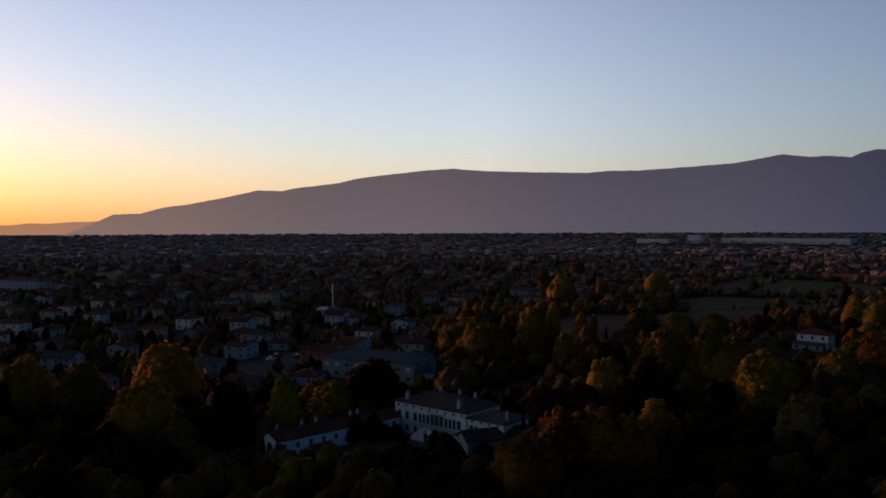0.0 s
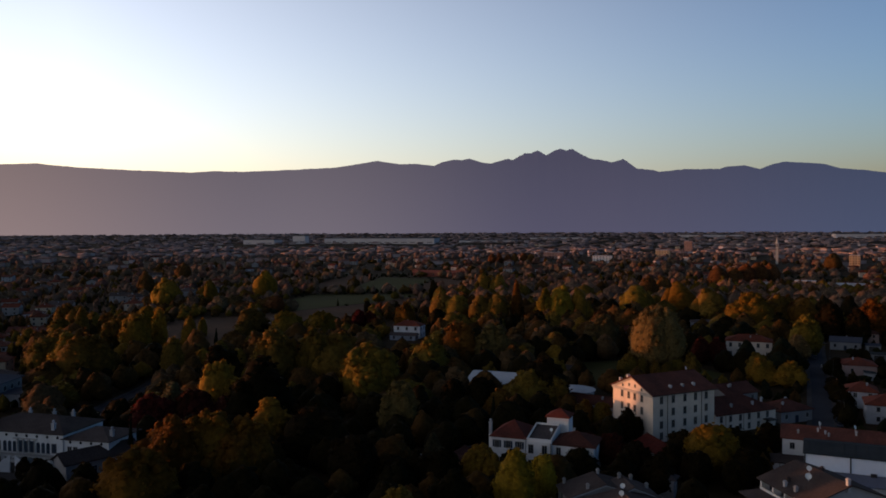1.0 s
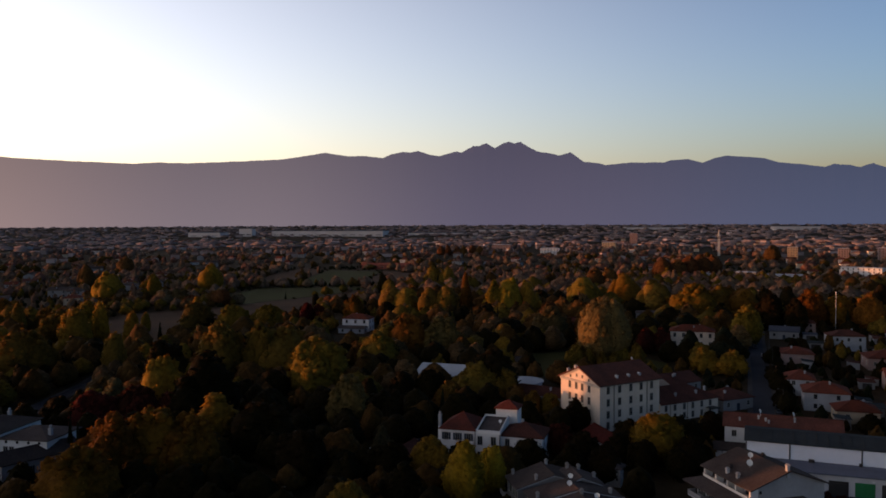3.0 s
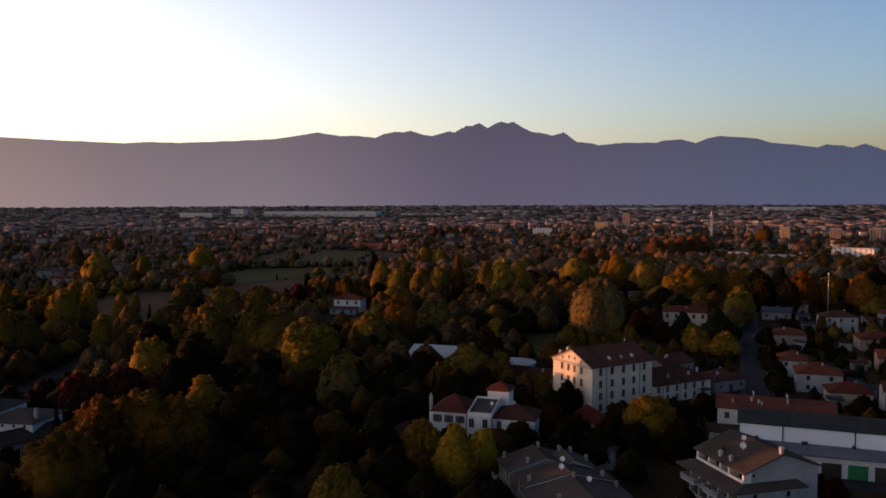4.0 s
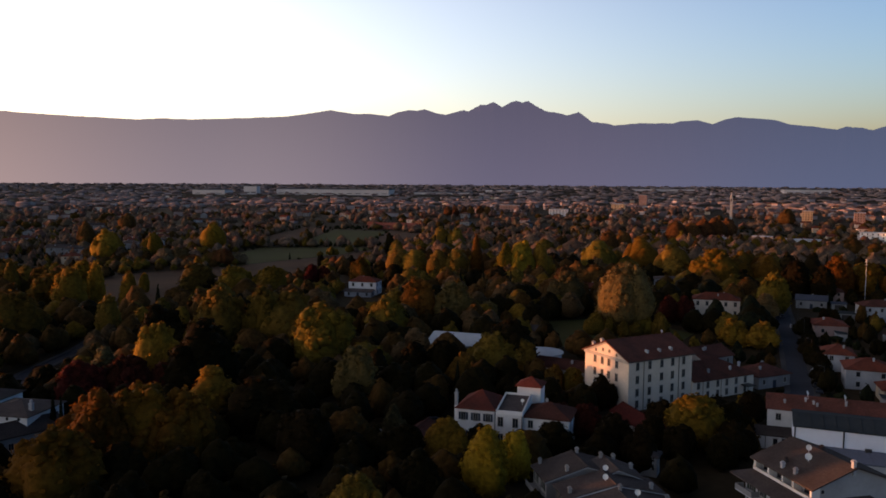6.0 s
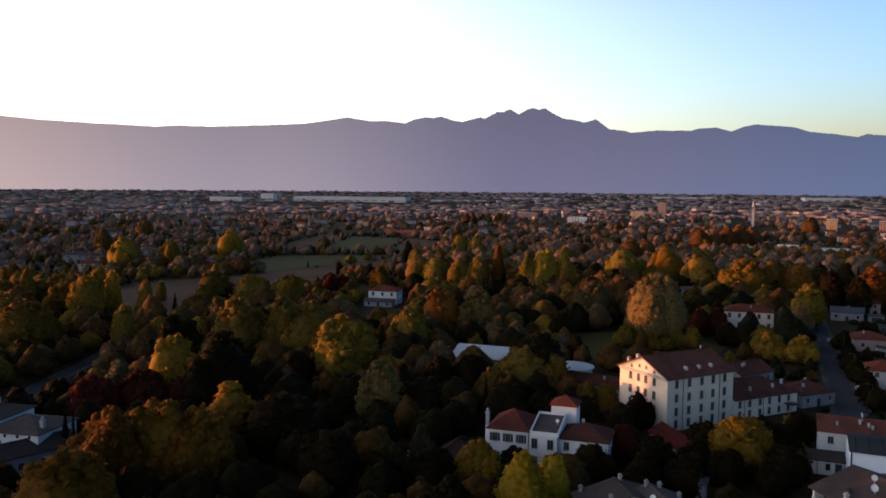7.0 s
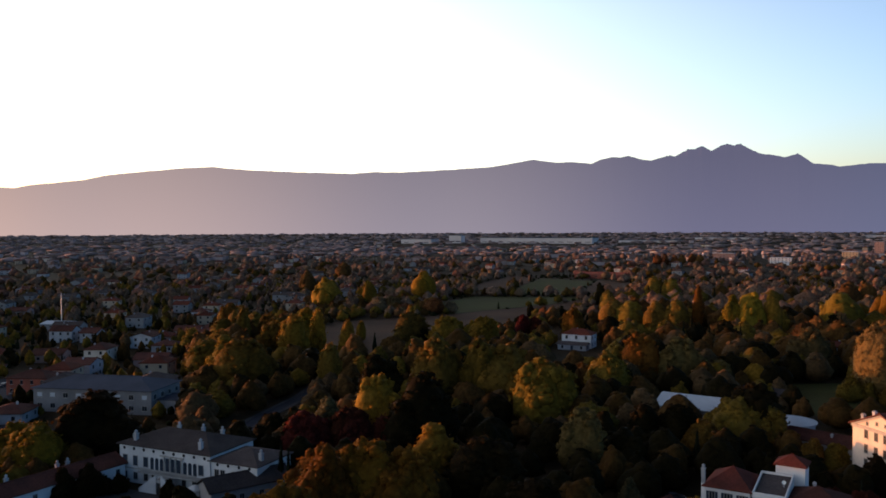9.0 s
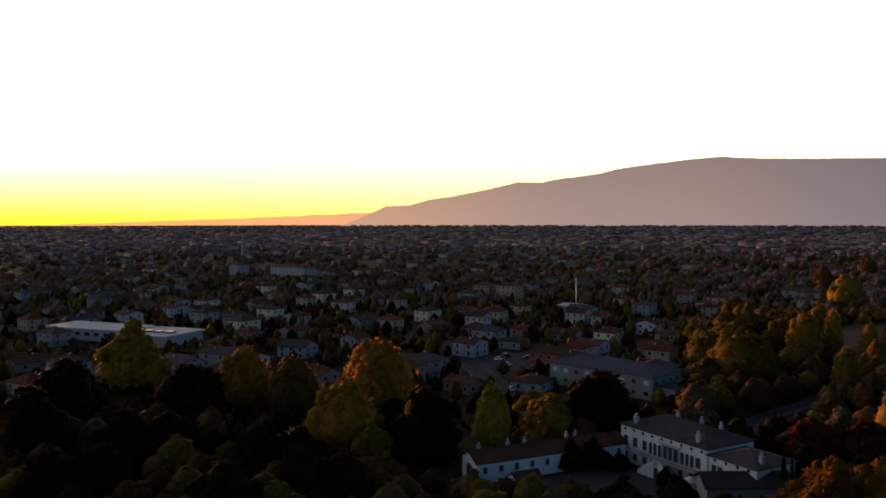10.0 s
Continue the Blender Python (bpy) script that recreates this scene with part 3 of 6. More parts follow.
    lo, hi = e2 - 0.6 * k + 0.06, e2 + r2 + 0.06
    rim = [(-L2 / 2, -W2 / 2 - 0.6, lo), (L2 / 2 + 0.6, -W2 / 2 - 0.6, lo), (L2 / 2 + 0.6, W2 / 2 + 0.6, lo), (-L2 / 2, W2 / 2 + 0.6, lo), (-L2 / 2, 0, hi), (L2 / 2 - W2 / 2, 0, hi)]
    Solid().add([(a, b, c + 0.22) for a, b, c in rim] + rim, [(0, 1, 5, 4), (1, 2, 5), (2, 3, 4, 5), (7, 6, 10, 11), (8, 7, 11), (9, 8, 11, 10), (6, 7, 1, 0), (7, 8, 2, 1), (8, 9, 3, 2), (9, 10, 4, 3), (10, 6, 0, 4)]).part("roof", TILE_BROWN, an)
    for u in (2.2, 5.6, 9.2, 12.5, 16.0, 19.4):
        for zc in (1.3, 3.9):
            window(an, u - L2 / 2, -W2 / 2, zc, 0, 0.95, 1.7)
    for u in (3.8, 10.4):
        Solid().tube((u - L2 / 2, -W2 / 2 - 0.09, 0), (u - L2 / 2, -W2 / 2 - 0.09, 5.3), 0.07, 0.07).part("drainpipe", DARK_METAL, an)
    for x, y in ((-3.5, -4.6), (4.5, -4.6), (9.0, -3.5)):
        chimney(an, x, y, ridge_height(y, W2, e2, r2) - 0.2, 1.1, 0.5)
    Solid().box(6.5, 9.5, -W2 / 2 - 2.6, -W2 / 2, 2.5, 2.75).tube((6.7, -W2 / 2 - 2.4, 0), (6.7, -W2 / 2 - 2.4, 2.5), 0.08, 0.08).tube((9.3, -W2 / 2 - 2.4, 0), (9.3, -W2 / 2 - 2.4, 2.5), 0.08, 0.08).part("porch", DARK_METAL, an, "dark flat-roofed porch")


mill()
house("grey outbuilding with a brown gabled roof behind the mill", 51.5, 264.5, 34, 13, 10, 6.4, 2.2, 0, PLASTER_GREY, TILE_BROWN, 3, 2, 2, chimneys=2)
house("low grey barn with a brown tiled roof", 65.5, 255.5, 30, 12, 10, 3.6, 2.2, 1, PLASTER_GREY, TILE_BROWN, 3, 2, 1, chimneys=2, category="barn", name="barn")


# ---- the white warehouse and the garages in front of it ----
def warehouse():
    FOOT.extend([(60, 190, 12), (72, 187, 12), (82, 184, 11), (60, 205, 8), (75, 202, 8), (52, 197, 4), (80, 175, 8)])
    L, D = 32.2, 10.5
    ob = root("warehouse", 67.7, 182.6, -16.3, "long white panel warehouse with a dark sheet roof", "warehouse")
    Solid().box(-L / 2, L / 2, 0, D, -0.5, 8.2).part("wall", PANEL_WHITE, ob)
    s = Solid()
    x, y0, y1 = L / 2 + 0.3, -0.6, D
    p = [(-x, y0, 8.12), (x, y0, 8.12), (x, y1 * 0.6, 9.3), (-x, y1 * 0.6, 9.3), (x, y1 + 0.4, 8.6), (-x, y1 + 0.4, 8.6)]
    s.add(p + [(a, b, c + 0.25) for a, b, c in p], [(3, 2, 1, 0), (5, 4, 2, 3), (6, 7, 8, 9), (9, 8, 10, 11), (0, 1, 7, 6), (4, 5, 11, 10), (1, 2, 8, 7), (2, 4, 10, 8), (3, 0, 6, 9), (5, 3, 9, 11)])
    s.part("roof", METAL_ROOF, ob)
    for i in range(14):
        u = -x + (i + 0.5) * 2 * x / 14
        q = [(u - 0.06, y0, 8.35), (u + 0.06, y0, 8.35), (u + 0.06, y1 * 0.6, 9.55), (u - 0.06, y1 * 0.6, 9.55)]
        Solid().add(q + [(a, b, c + 0.09) for a, b, c in q], [(4, 5, 6, 7), (0, 1, 5, 4), (1, 2, 6, 5), (3, 0, 4, 7)]).part("roof_rib", METAL_ROOF, ob)
    for u in (-L / 2 + 0.15, -6.9, 7.5, L / 2 - 0.15):
        Solid().box(u - 0.13, u + 0.13, -0.16, 0, 0, 8.1).part("pilaster", DARK_METAL, ob, "dark downpipe strip between wall panels")
    chimney(ob, L / 2 - 0.6, 1.2, 8.5, 1.2, 0.7)
    g = root("garage_row", 73.5, 178.2, -14.5, "low white garage row with a blue-grey flat roof", "garages")
    Solid().box(-17.0, 15, -4.8, 3.4, -0.5, 4.3).part("wall", PLASTER_WHITE, g)
    Solid().box(-17.4, 15.4, -5.5, 3.5, 4.3, 4.65).part("roof", METAL_PALE, g)
    for i in range(17):
        Solid().box(-17.2 + i * 2, -17.0 + i * 2, -5.5, 3.5, 4.65, 4.7).part("roof_rib", METAL_PALE, g)
    # DARK_METAL panels fill the open bays: their inner shade put into the colour.
    for k, mat in ((0, DARK_METAL), (1, GREEN_PAINT), (2, DARK_METAL), (3, SHUTTER)):
        d = Solid().box(-1.9, 1.9, -0.06, 0.02, 0.05, 3.1).part("garage_door", mat, g, "green garage door" if mat is GREEN_PAINT else "dark panel filling a garage bay", at=pose(-4.6 + 5.0 * k, -4.8, 0))
        slat = Solid().box(-1.85, 1.85, -0.1, -0.055, 0, 0.43).mesh("door_slat", mat)
        for i in range(6):
            piece("door_slat", slat, d, at=pose(0, 0, 0.1 + i * 0.5))
    Solid().box(-0.2, 0.2, -0.3, 0, 3.4, 3.6).part("wall_lamp", DISH, g, at=pose(2.0, -4.8, 0))
    for u in (-9.5, -9.0, 0.5):
        Solid().box(u - 0.35, u + 0.35, 1.6, 2.2, 4.65, 5.3).part("roof_vent", DARK_METAL, g)
    lean = root("gatehouse", 51.6, 198.4, -14, "small white lean-to house with a dark tiled roof", "outbuilding")
    Solid().box(-3.3, 3.3, -1.9, 1.9, -0.5, 3.0).part("wall", PLASTER_WHITE, lean)
    q = [(-3.8, -2.4, 2.9), (3.8, -2.4, 2.9), (3.8, 2.0, 3.9), (-3.8, 2.0, 3.9)]
    Solid().add(q + [(a, b, c + 0.2) for a, b, c in q], [(3, 2, 1, 0), (4, 5, 6, 7), (0, 1, 5, 4), (1, 2, 6, 5), (2, 3, 7, 6), (3, 0, 4, 7)]).part("roof", TILE_GREY, lean)
    window(lean, 0.4, -1.9, 1.7, 0, 0.9, 1.3, "simple")
    Solid().box(1.7, 3.0, -1.98, -1.88, 0, 2.5).part("door", SHUTTER, lean)
    Solid().tube((-1.6, -1.98, 0), (-1.6, -1.98, 2.9), 0.07, 0.07).part("drainpipe", DARK_METAL, lean)
    shop = house("white workshop with a long brown tiled roof and dishes", 64.9, 201.8, -16, 26, 8.6, 7.9, 2.1, 0, PLASTER_WHITE, TILE_BROWN, 6, 1, 2, chimneys=0, name="workshop", category="workshop", foot=False)
    for x, y, h in ((-5.3, -1.6, 0.7), (-3.7, -2.2, 0.6), (-3.0, -2.8, 0.6), (-9.6, -2.6, 0.6), (2.8, -1.8, 0.9)):
        chimney(shop, x, y, ridge_height(y, 8.6, 7.9, 2.1) + 0.1, h, 0.4)
    dish(shop, -4.9, -1.0, 11.3, 70, 0.5)
    dish(shop, 2.6, -1.3, 11.2, 70, 0.5)


warehouse()


# ---- houses by the warehouse ----
def balcony_house():
    FOOT.append((47.9, 159.5, 13))
    ob = root("apartment_house", 47.9, 159.5, -71, "white three-storey house with stepped grey-brown roofs and a loggia", "house")
    Solid().box(-8, 8, -9.4, 2.6, -0.5, 6.4).part("wall", PLASTER_PALE, ob)
    s = Solid()
    p = [(-9.6, -11.8, 5.9), (9.8, -11.8, 5.9), (9.6, 4.2, 5.9), (-9.6, 4.2, 5.9), (-7.8, -8.0, 6.8), (7.6, -8.0, 6.8), (7.6, 3.0, 6.8), (-7.8, 3.0, 6.8)]
    s.add(p + [(a, c, d + 0.2) for a, c, d in p], [(8, 9, 13, 12), (9, 10, 14, 13), (10, 11, 15, 14), (11, 8, 12, 15), (3, 2, 1, 0), (0, 1, 9, 8), (1, 2, 10, 9), (2, 3, 11, 10), (3, 0, 8, 11)])
    s.part("lower_roof", TILE_GREY, ob)
    u = Solid()
    x0, x1, y0, y1, z0, z1, zr = -7.7, 7.5, -6.5, 7.6, -0.5, 9.2, 11.7
    u.add([(x0, y0, z0), (x1, y0, z0), (x1, y1, z0), (x0, y1, z0), (x0, y0, z1), (x1, y0, z1), (x1, y1, z1), (x0, y1, z1), (x0, 0, zr), (x1, 0, zr)],
          [(0, 1, 5, 4), (2, 3, 7, 6), (1, 2, 6, 9, 5), (3, 0, 4, 8, 7), (4, 5, 9, 8), (6, 7, 8, 9)])
    u.part("upper_wall", PLASTER_PALE, ob)
    r = Solid()
    p = [(-8.4, -8.5, 8.75), (8.2, -8.5, 8.75), (8.2, 0, 11.85), (-8.4, 0, 11.85), (8.2, 8.5, 8.75), (-8.4, 8.5, 8.75)]
    r.add(p + [(a, c, d + 0.26) for a, c, d in p], [(3, 2, 1, 0), (5, 4, 2, 3), (6, 7, 8, 9), (9, 8, 10, 11), (0, 1, 7, 6), (4, 5, 11, 10), (1, 2, 8, 7), (2, 4, 10, 8), (3, 0, 6, 9), (5, 3, 9, 11)])
    r.part("upper_roof", TILE_GREY, ob)
    for c, wide in ((-5.6, 1.3), (-1.4, 1.7), (1.6, 0.9), (5.0, 1.1)):
        Solid().box(c - wide, c + wide, -6.57, -6.49, 7.0, 8.9).box(c - 0.05, c + 0.05, -6.62, -6.57, 7.0, 8.9).part("loggia_window", GLASS, ob)
    for c in (-7.5, -3.6, 0.2, 2.9, 7.3):
        Solid().box(c - 0.2, c + 0.2, -8.1, -6.5, 6.8, 8.9).part("loggia_pier", PLASTER_WHITE, ob)
    Solid().box(-7.7, 7.5, -8.2, -8.05, 6.75, 7.45).part("parapet", PLASTER_WHITE, ob)
    Solid().box(-7.8, 7.6, -8.24, -8.0, 7.45, 7.52).part("coping", STONE, ob)
    for c in (-6.2, 1.6):
        Solid().box(c - 2.4, c + 2.4, -11.1, -9.4, 3.1, 3.3).part("balcony_slab", PLASTER_WHITE, ob)
        Solid().box(c - 2.4, c + 2.4, -11.15, -11.02, 3.3, 4.25).box(c - 2.4, c - 2.28, -11.02, -9.4, 3.3, 4.25).box(c + 2.28, c + 2.4, -11.02, -9.4, 3.3, 4.25).part("balcony_parapet", PLASTER_GREY, ob)
    for zc in (1.5, 4.5):
        for c in (-6.2, -3.2, 0.2, 3.2, 6.4):
            window(ob, c, -9.4, zc, 0, 1.1, 1.6, "green")
        for c in (-6.0, 1.0):
            window(ob, 8, c, zc, 90, 0.8, 1.1, "simple")
    window(ob, 7.5, -6.0, 8.3, 90, 0.5, 0.6, "simple")
    for x, y, h, mat in ((-1.0, -7.2, 0.8, PLASTER_PALE), (-2.0, -5.9, 0.7, TILE_GREY), (2.2, -7.1, 0.8, PLASTER_PALE), (7.6, -0.4, 1.0, PLASTER_PALE), (-2.2, 1.4, 0.5, TILE_GREY)):
        chimney(ob, x, y, ridge_height(y, 17, 8.9, 3.1), h, 0.55, mat)
    dish(ob, 0.8, -3.6, 11.7, 75, 0.6)
    dish(ob, -0.7, -2.4, 12.7, 75, 0.5)


balcony_house()


def grey_terrace():
    """Joined houses under grey-brown roofs, stepped in height, with white gables and verges between them."""
    spots = ((6.6, 162.1, -74, 7.6, 14.6, 5.9, 2.2, ((-3.5, -6.2), (-3.4, 0.8), (3.2, -3.4)), ()),
             (12.0, 160.5, -75, 7.0, 9.2, 6.3, 1.9, ((-3.0, -0.7), (-2.8, 1.6), (-0.4, 4.0)), ((2.6, -1.9),)),
             (11.0, 154.0, -75, 6.0, 16.6, 5.9, 1.9, ((1.6, -7.4), (2.4, 6.6)), ((1.1, -1.0),)),
             (13.2, 145.2, -75, 12.0, 17.6, 5.3, 2.1, ((-4.2, 0.2), (-3.1, 8.0), (3.0, -5.0)), ((-2.6, 2.6),)))
    for x, y, rot, L, W, e, rise, pots, plates in spots:
        ob = house("grey-white terrace house under a grey-brown tiled roof", x, y, rot, L, W, e, rise, 0, PLASTER_GREY, TILE_GREY, 2, 2, 2, "green", 0, "grey-roofed terrace", over=0.5)
        k = rise / (W / 2)
        for side in (-1, 1):
            w = [(L / 2 + 0.5, 0, e + rise + 0.1), (L / 2 + 0.5, side * (W / 2 + 0.5), e - 0.5 * k + 0.1), (L / 2 + 0.5, side * (W / 2 + 0.5), e - 0.5 * k - 0.08), (L / 2 + 0.5, 0, e + rise - 0.08)]
            f = [(0, 1, 2, 3), (7, 6, 5, 4), (0, 4, 5, 1), (2, 6, 7, 3), (1, 5, 6, 2)]
            Solid().add(w + [(a + 0.12, b, c) for a, b, c in w], f if side < 0 else [q[::-1] for q in f]).part("verge", PLASTER_PALE, ob, "pale verge along the gable")
        for cx, cy in pots:
            chimney(ob, cx, cy, ridge_height(cy, W, e, rise) + 0.1, 0.9, 0.5, PLASTER_GREY)
        for cx, cy in plates:
            dish(ob, cx, cy, ridge_height(cy, W, e, rise) + 1.0, 75, 0.5)
        Solid().box(-L / 2 + 0.5, L / 2 - 0.5, -W / 2 - 1.6, -W / 2, 2.9, 3.05).part("balcony", PLASTER_GREY, ob)
        Solid().box(-L / 2 + 0.5, L / 2 - 0.5, -W / 2 - 1.7, -W / 2 - 1.6, 2.9, 3.9).part("balcony_parapet", PLASTER_GREY, ob)


grey_terrace()
house("small grey outbuilding at the end of the shed", 21.8, 178.4, -20, 3.4, 3.2, 4.2, 0.8, 1, PLASTER_GREY, TILE_GREY, 2, 1, 1, chimneys=0, name="outbuilding", category="outbuilding", win=(0.6, 0.8), door=False)
house("long low shed with a dark red tiled roof", 25.0, 202.5, -71, 24, 6, 2.8, 1.6, 0, PLASTER_GREY, TILE_WINE, 4, 1, 1, chimneys=0, name="shed", category="shed")


# ---- the villa with the red hipped roof ----
def red_villa():
    house("white villa with a red hipped tiled roof", -12.5, 198.0, -12, 8.4, 11, 8.0, 2.7, 1, PLASTER_WHITE, TILE_VILLA, 3, 3, 2, "shutters", 0, name="villa", win=(1.0, 1.7), category="villa")
    b = root("villa_wing", -5.35, 195.3, -12, "white wing with a dark sloping roof between low parapets", "wing")
    FOOT.extend([(-6, 197, 6), (2, 196, 7), (-1, 203, 4)])
    Solid().box(-3.0, 3.0, -4.6, 5.4, -0.5, 7.4).part("wall", PLASTER_WHITE, b)
    q = [(-2.7, -4.3, 7.7), (2.7, -4.3, 7.7), (2.7, 5.0, 9.3), (-2.7, 5.0, 9.3)]
    Solid().add([(x, y, z - 0.5) for x, y, z in q] + q, [(3, 2, 1, 0), (4, 5, 6, 7), (0, 1, 5, 4), (1, 2, 6, 5), (2, 3, 7, 6), (3, 0, 4, 7)]).part("roof", TILE_GREY, b)
    Solid().box(-3.0, 3.0, -4.65, -4.3, 7.4, 8.2).part("parapet", PLASTER_WHITE, b)
    Solid().box(-3.0, 3.0, 5.0, 5.4, 7.4, 9.7).part("parapet", PLASTER_WHITE, b)
    for side in (-1, 1):
        w = [(side * 3.0, -4.3, 7.4), (side * 3.0, 5.0, 7.4), (side * 3.0, 5.0, 9.7), (side * 3.0, -4.3, 8.1)]
        f = [(0, 1, 2, 3), (7, 6, 5, 4), (2, 6, 7, 3)] if side > 0 else [(3, 2, 1, 0), (4, 5, 6, 7), (3, 7, 6, 2)]
        Solid().add(w + [(side * 2.72, y, z) for x, y, z in w], f).part("side_parapet", PLASTER_WHITE, b)
    for u in (-1.9, 1.4):
        for zc in (2.0, 5.7):
            window(b, u, -4.6, zc, 0, 1.15, 2.0, "full")
    Solid().tube((2.9, -4.75, 0), (2.9, -4.75, 7.4), 0.09, 0.09).part("drainpipe", DARK_METAL, b)
    dish(b, 1.9, 0.4, 9.4, 10, 0.4)
    t = root("villa_tower", -1.4, 203.4, -12, "small white turret with a red hipped roof", "turret")
    Solid().box(-2.7, 2.7, -2.5, 2.5, -0.5, 11.2).part("wall", PLASTER_WHITE, t)
    roof_solid(5.4, 5.0, 11.2, 1.4, 1, 0.4).part("roof", TILE_VILLA, t)
    house("lower white villa wing with a brown tiled roof", 2.6, 195.0, -12, 10, 9.5, 7.0, 2.1, 1, PLASTER_WHITE, TILE_BROWN, 3, 2, 2, "full", 1, name="villa_wing", category="wing", win=(1.0, 1.6))
    c = root("villa_chimney", -18.0, 194.2, -12, "tall white chimney stack beside the villa", "chimney")
    chimney(c, 0, 0, 9.4, 1.6, 0.7, pot=True)
    Solid().box(-0.35, 0.35, -0.35, 0.35, -0.5, 8.3).part("stack", PLASTER_WHITE, c)


red_villa()
house("small garden house with a brown gabled roof", -25.5, 193.5, 75, 7, 5, 2.6, 1.4, 0, PLASTER_PINK, TILE_BROWN, 2, 1, 1, chimneys=0, name="garden_house", category="garden house", win=(0.8, 1.0))
house("small pink outbuilding with a tiled roof", -26.0, 187.0, 75, 5.5, 4.6, 2.4, 1.2, 0, PLASTER_PINK, TILE_BROWN, 2, 1, 1, chimneys=0, name="garden_house", category="garden house", win=(0.8, 1.0))


def garden_tent():
    ob = root("garden_tent", -34.5, 194.0, 20, "small pale garden tent on four poles", "tent")
    s = Solid()
    p = [(-2, -1.6, 2.0), (2, -1.6, 2.0), (2, 1.6, 2.0), (-2, 1.6, 2.0), (-1, 0, 2.9), (1, 0, 2.9)]
    s.add(p + [(a, b, c - 0.08) for a, b, c in p], [(0, 1, 5, 4), (2, 3, 4, 5), (1, 2, 5), (3, 0, 4), (7, 6, 10, 11), (9, 8, 11, 10), (8, 7, 11), (6, 9, 10), (0, 6, 7, 1), (1, 7, 8, 2), (2, 8, 9, 3), (3, 9, 6, 0)])
    s.part("canopy", MEMBRANE, ob)
    for a in (-1.9, 1.9):
        for b in (-1.5, 1.5):
            Solid().tube((a, b, 0), (a, b, 2.0), 0.04, 0.04, 6).part("pole", PALE_METAL, ob)


garden_tent()


# ---- the hall with the pale roof ----
def sports_hall():
    FOOT.extend([(-26, 289, 11), (-12, 283, 11), (0, 277, 9)])
    ob = root("sports_hall", -17.5, 287.0, -14, "low hall with a pale shallow-pitched membrane roof", "hall")
    Solid().box(-15, 15, -8, 8, -0.5, 4.2).part("wall", PLASTER_GREY, ob)
    s = Solid()
    n = 3
    arc = [(-9, 4.0), (-0.6, 6.4), (0.6, 6.4), (9, 4.0)]
    for x in (-16, 16):
        s.v += [(x, y, z) for y, z in arc] + [(x, y, z - 0.2) for y, z in arc]
    m = n + 1
    for i in range(n):
        s.f += [[i, i + 2 * m, i + 1 + 2 * m, i + 1], [i + m, i + 1 + m, i + 1 + 3 * m, i + 3 * m], [i, i + 1, i + 1 + m, i + m], [i + 2 * m, i + 3 * m, i + 1 + 3 * m, i + 1 + 2 * m]]
    s.f += [[0, m, 3 * m, 2 * m], [m - 1, 3 * m - 1, 4 * m - 1, 2 * m - 1]]
    s.m = [0] * len(s.f)
    s.part("roof", MEMBRANE, ob)
    b = root("sports_hall_annex", 3.0, 276.5, -24, "round-ended low pale annex with a stepped white roof", "annex")
    s, t = Solid(), Solid()
    s.tube((0, 0, -0.5), (0, 0, 3.0), 6.6, 6.6, 24)
    s.part("wall", PLASTER_WHITE, b)
    t.tube((0, 0, 3.0), (0, 0, 3.3), 7.2, 7.2, 24).tube((0, 0, 3.3), (0, 0, 4.4), 7.0, 0.6, 24)
    t.part("roof", MEMBRANE, b)
    house("long low building with a brown tiled roof", 10, 259, -28, 26, 8, 2.8, 1.8, 1, PLASTER_GREY, TILE_BROWN, 5, 2, 1, chimneys=1, name="shed", category="shed")


sports_hall()


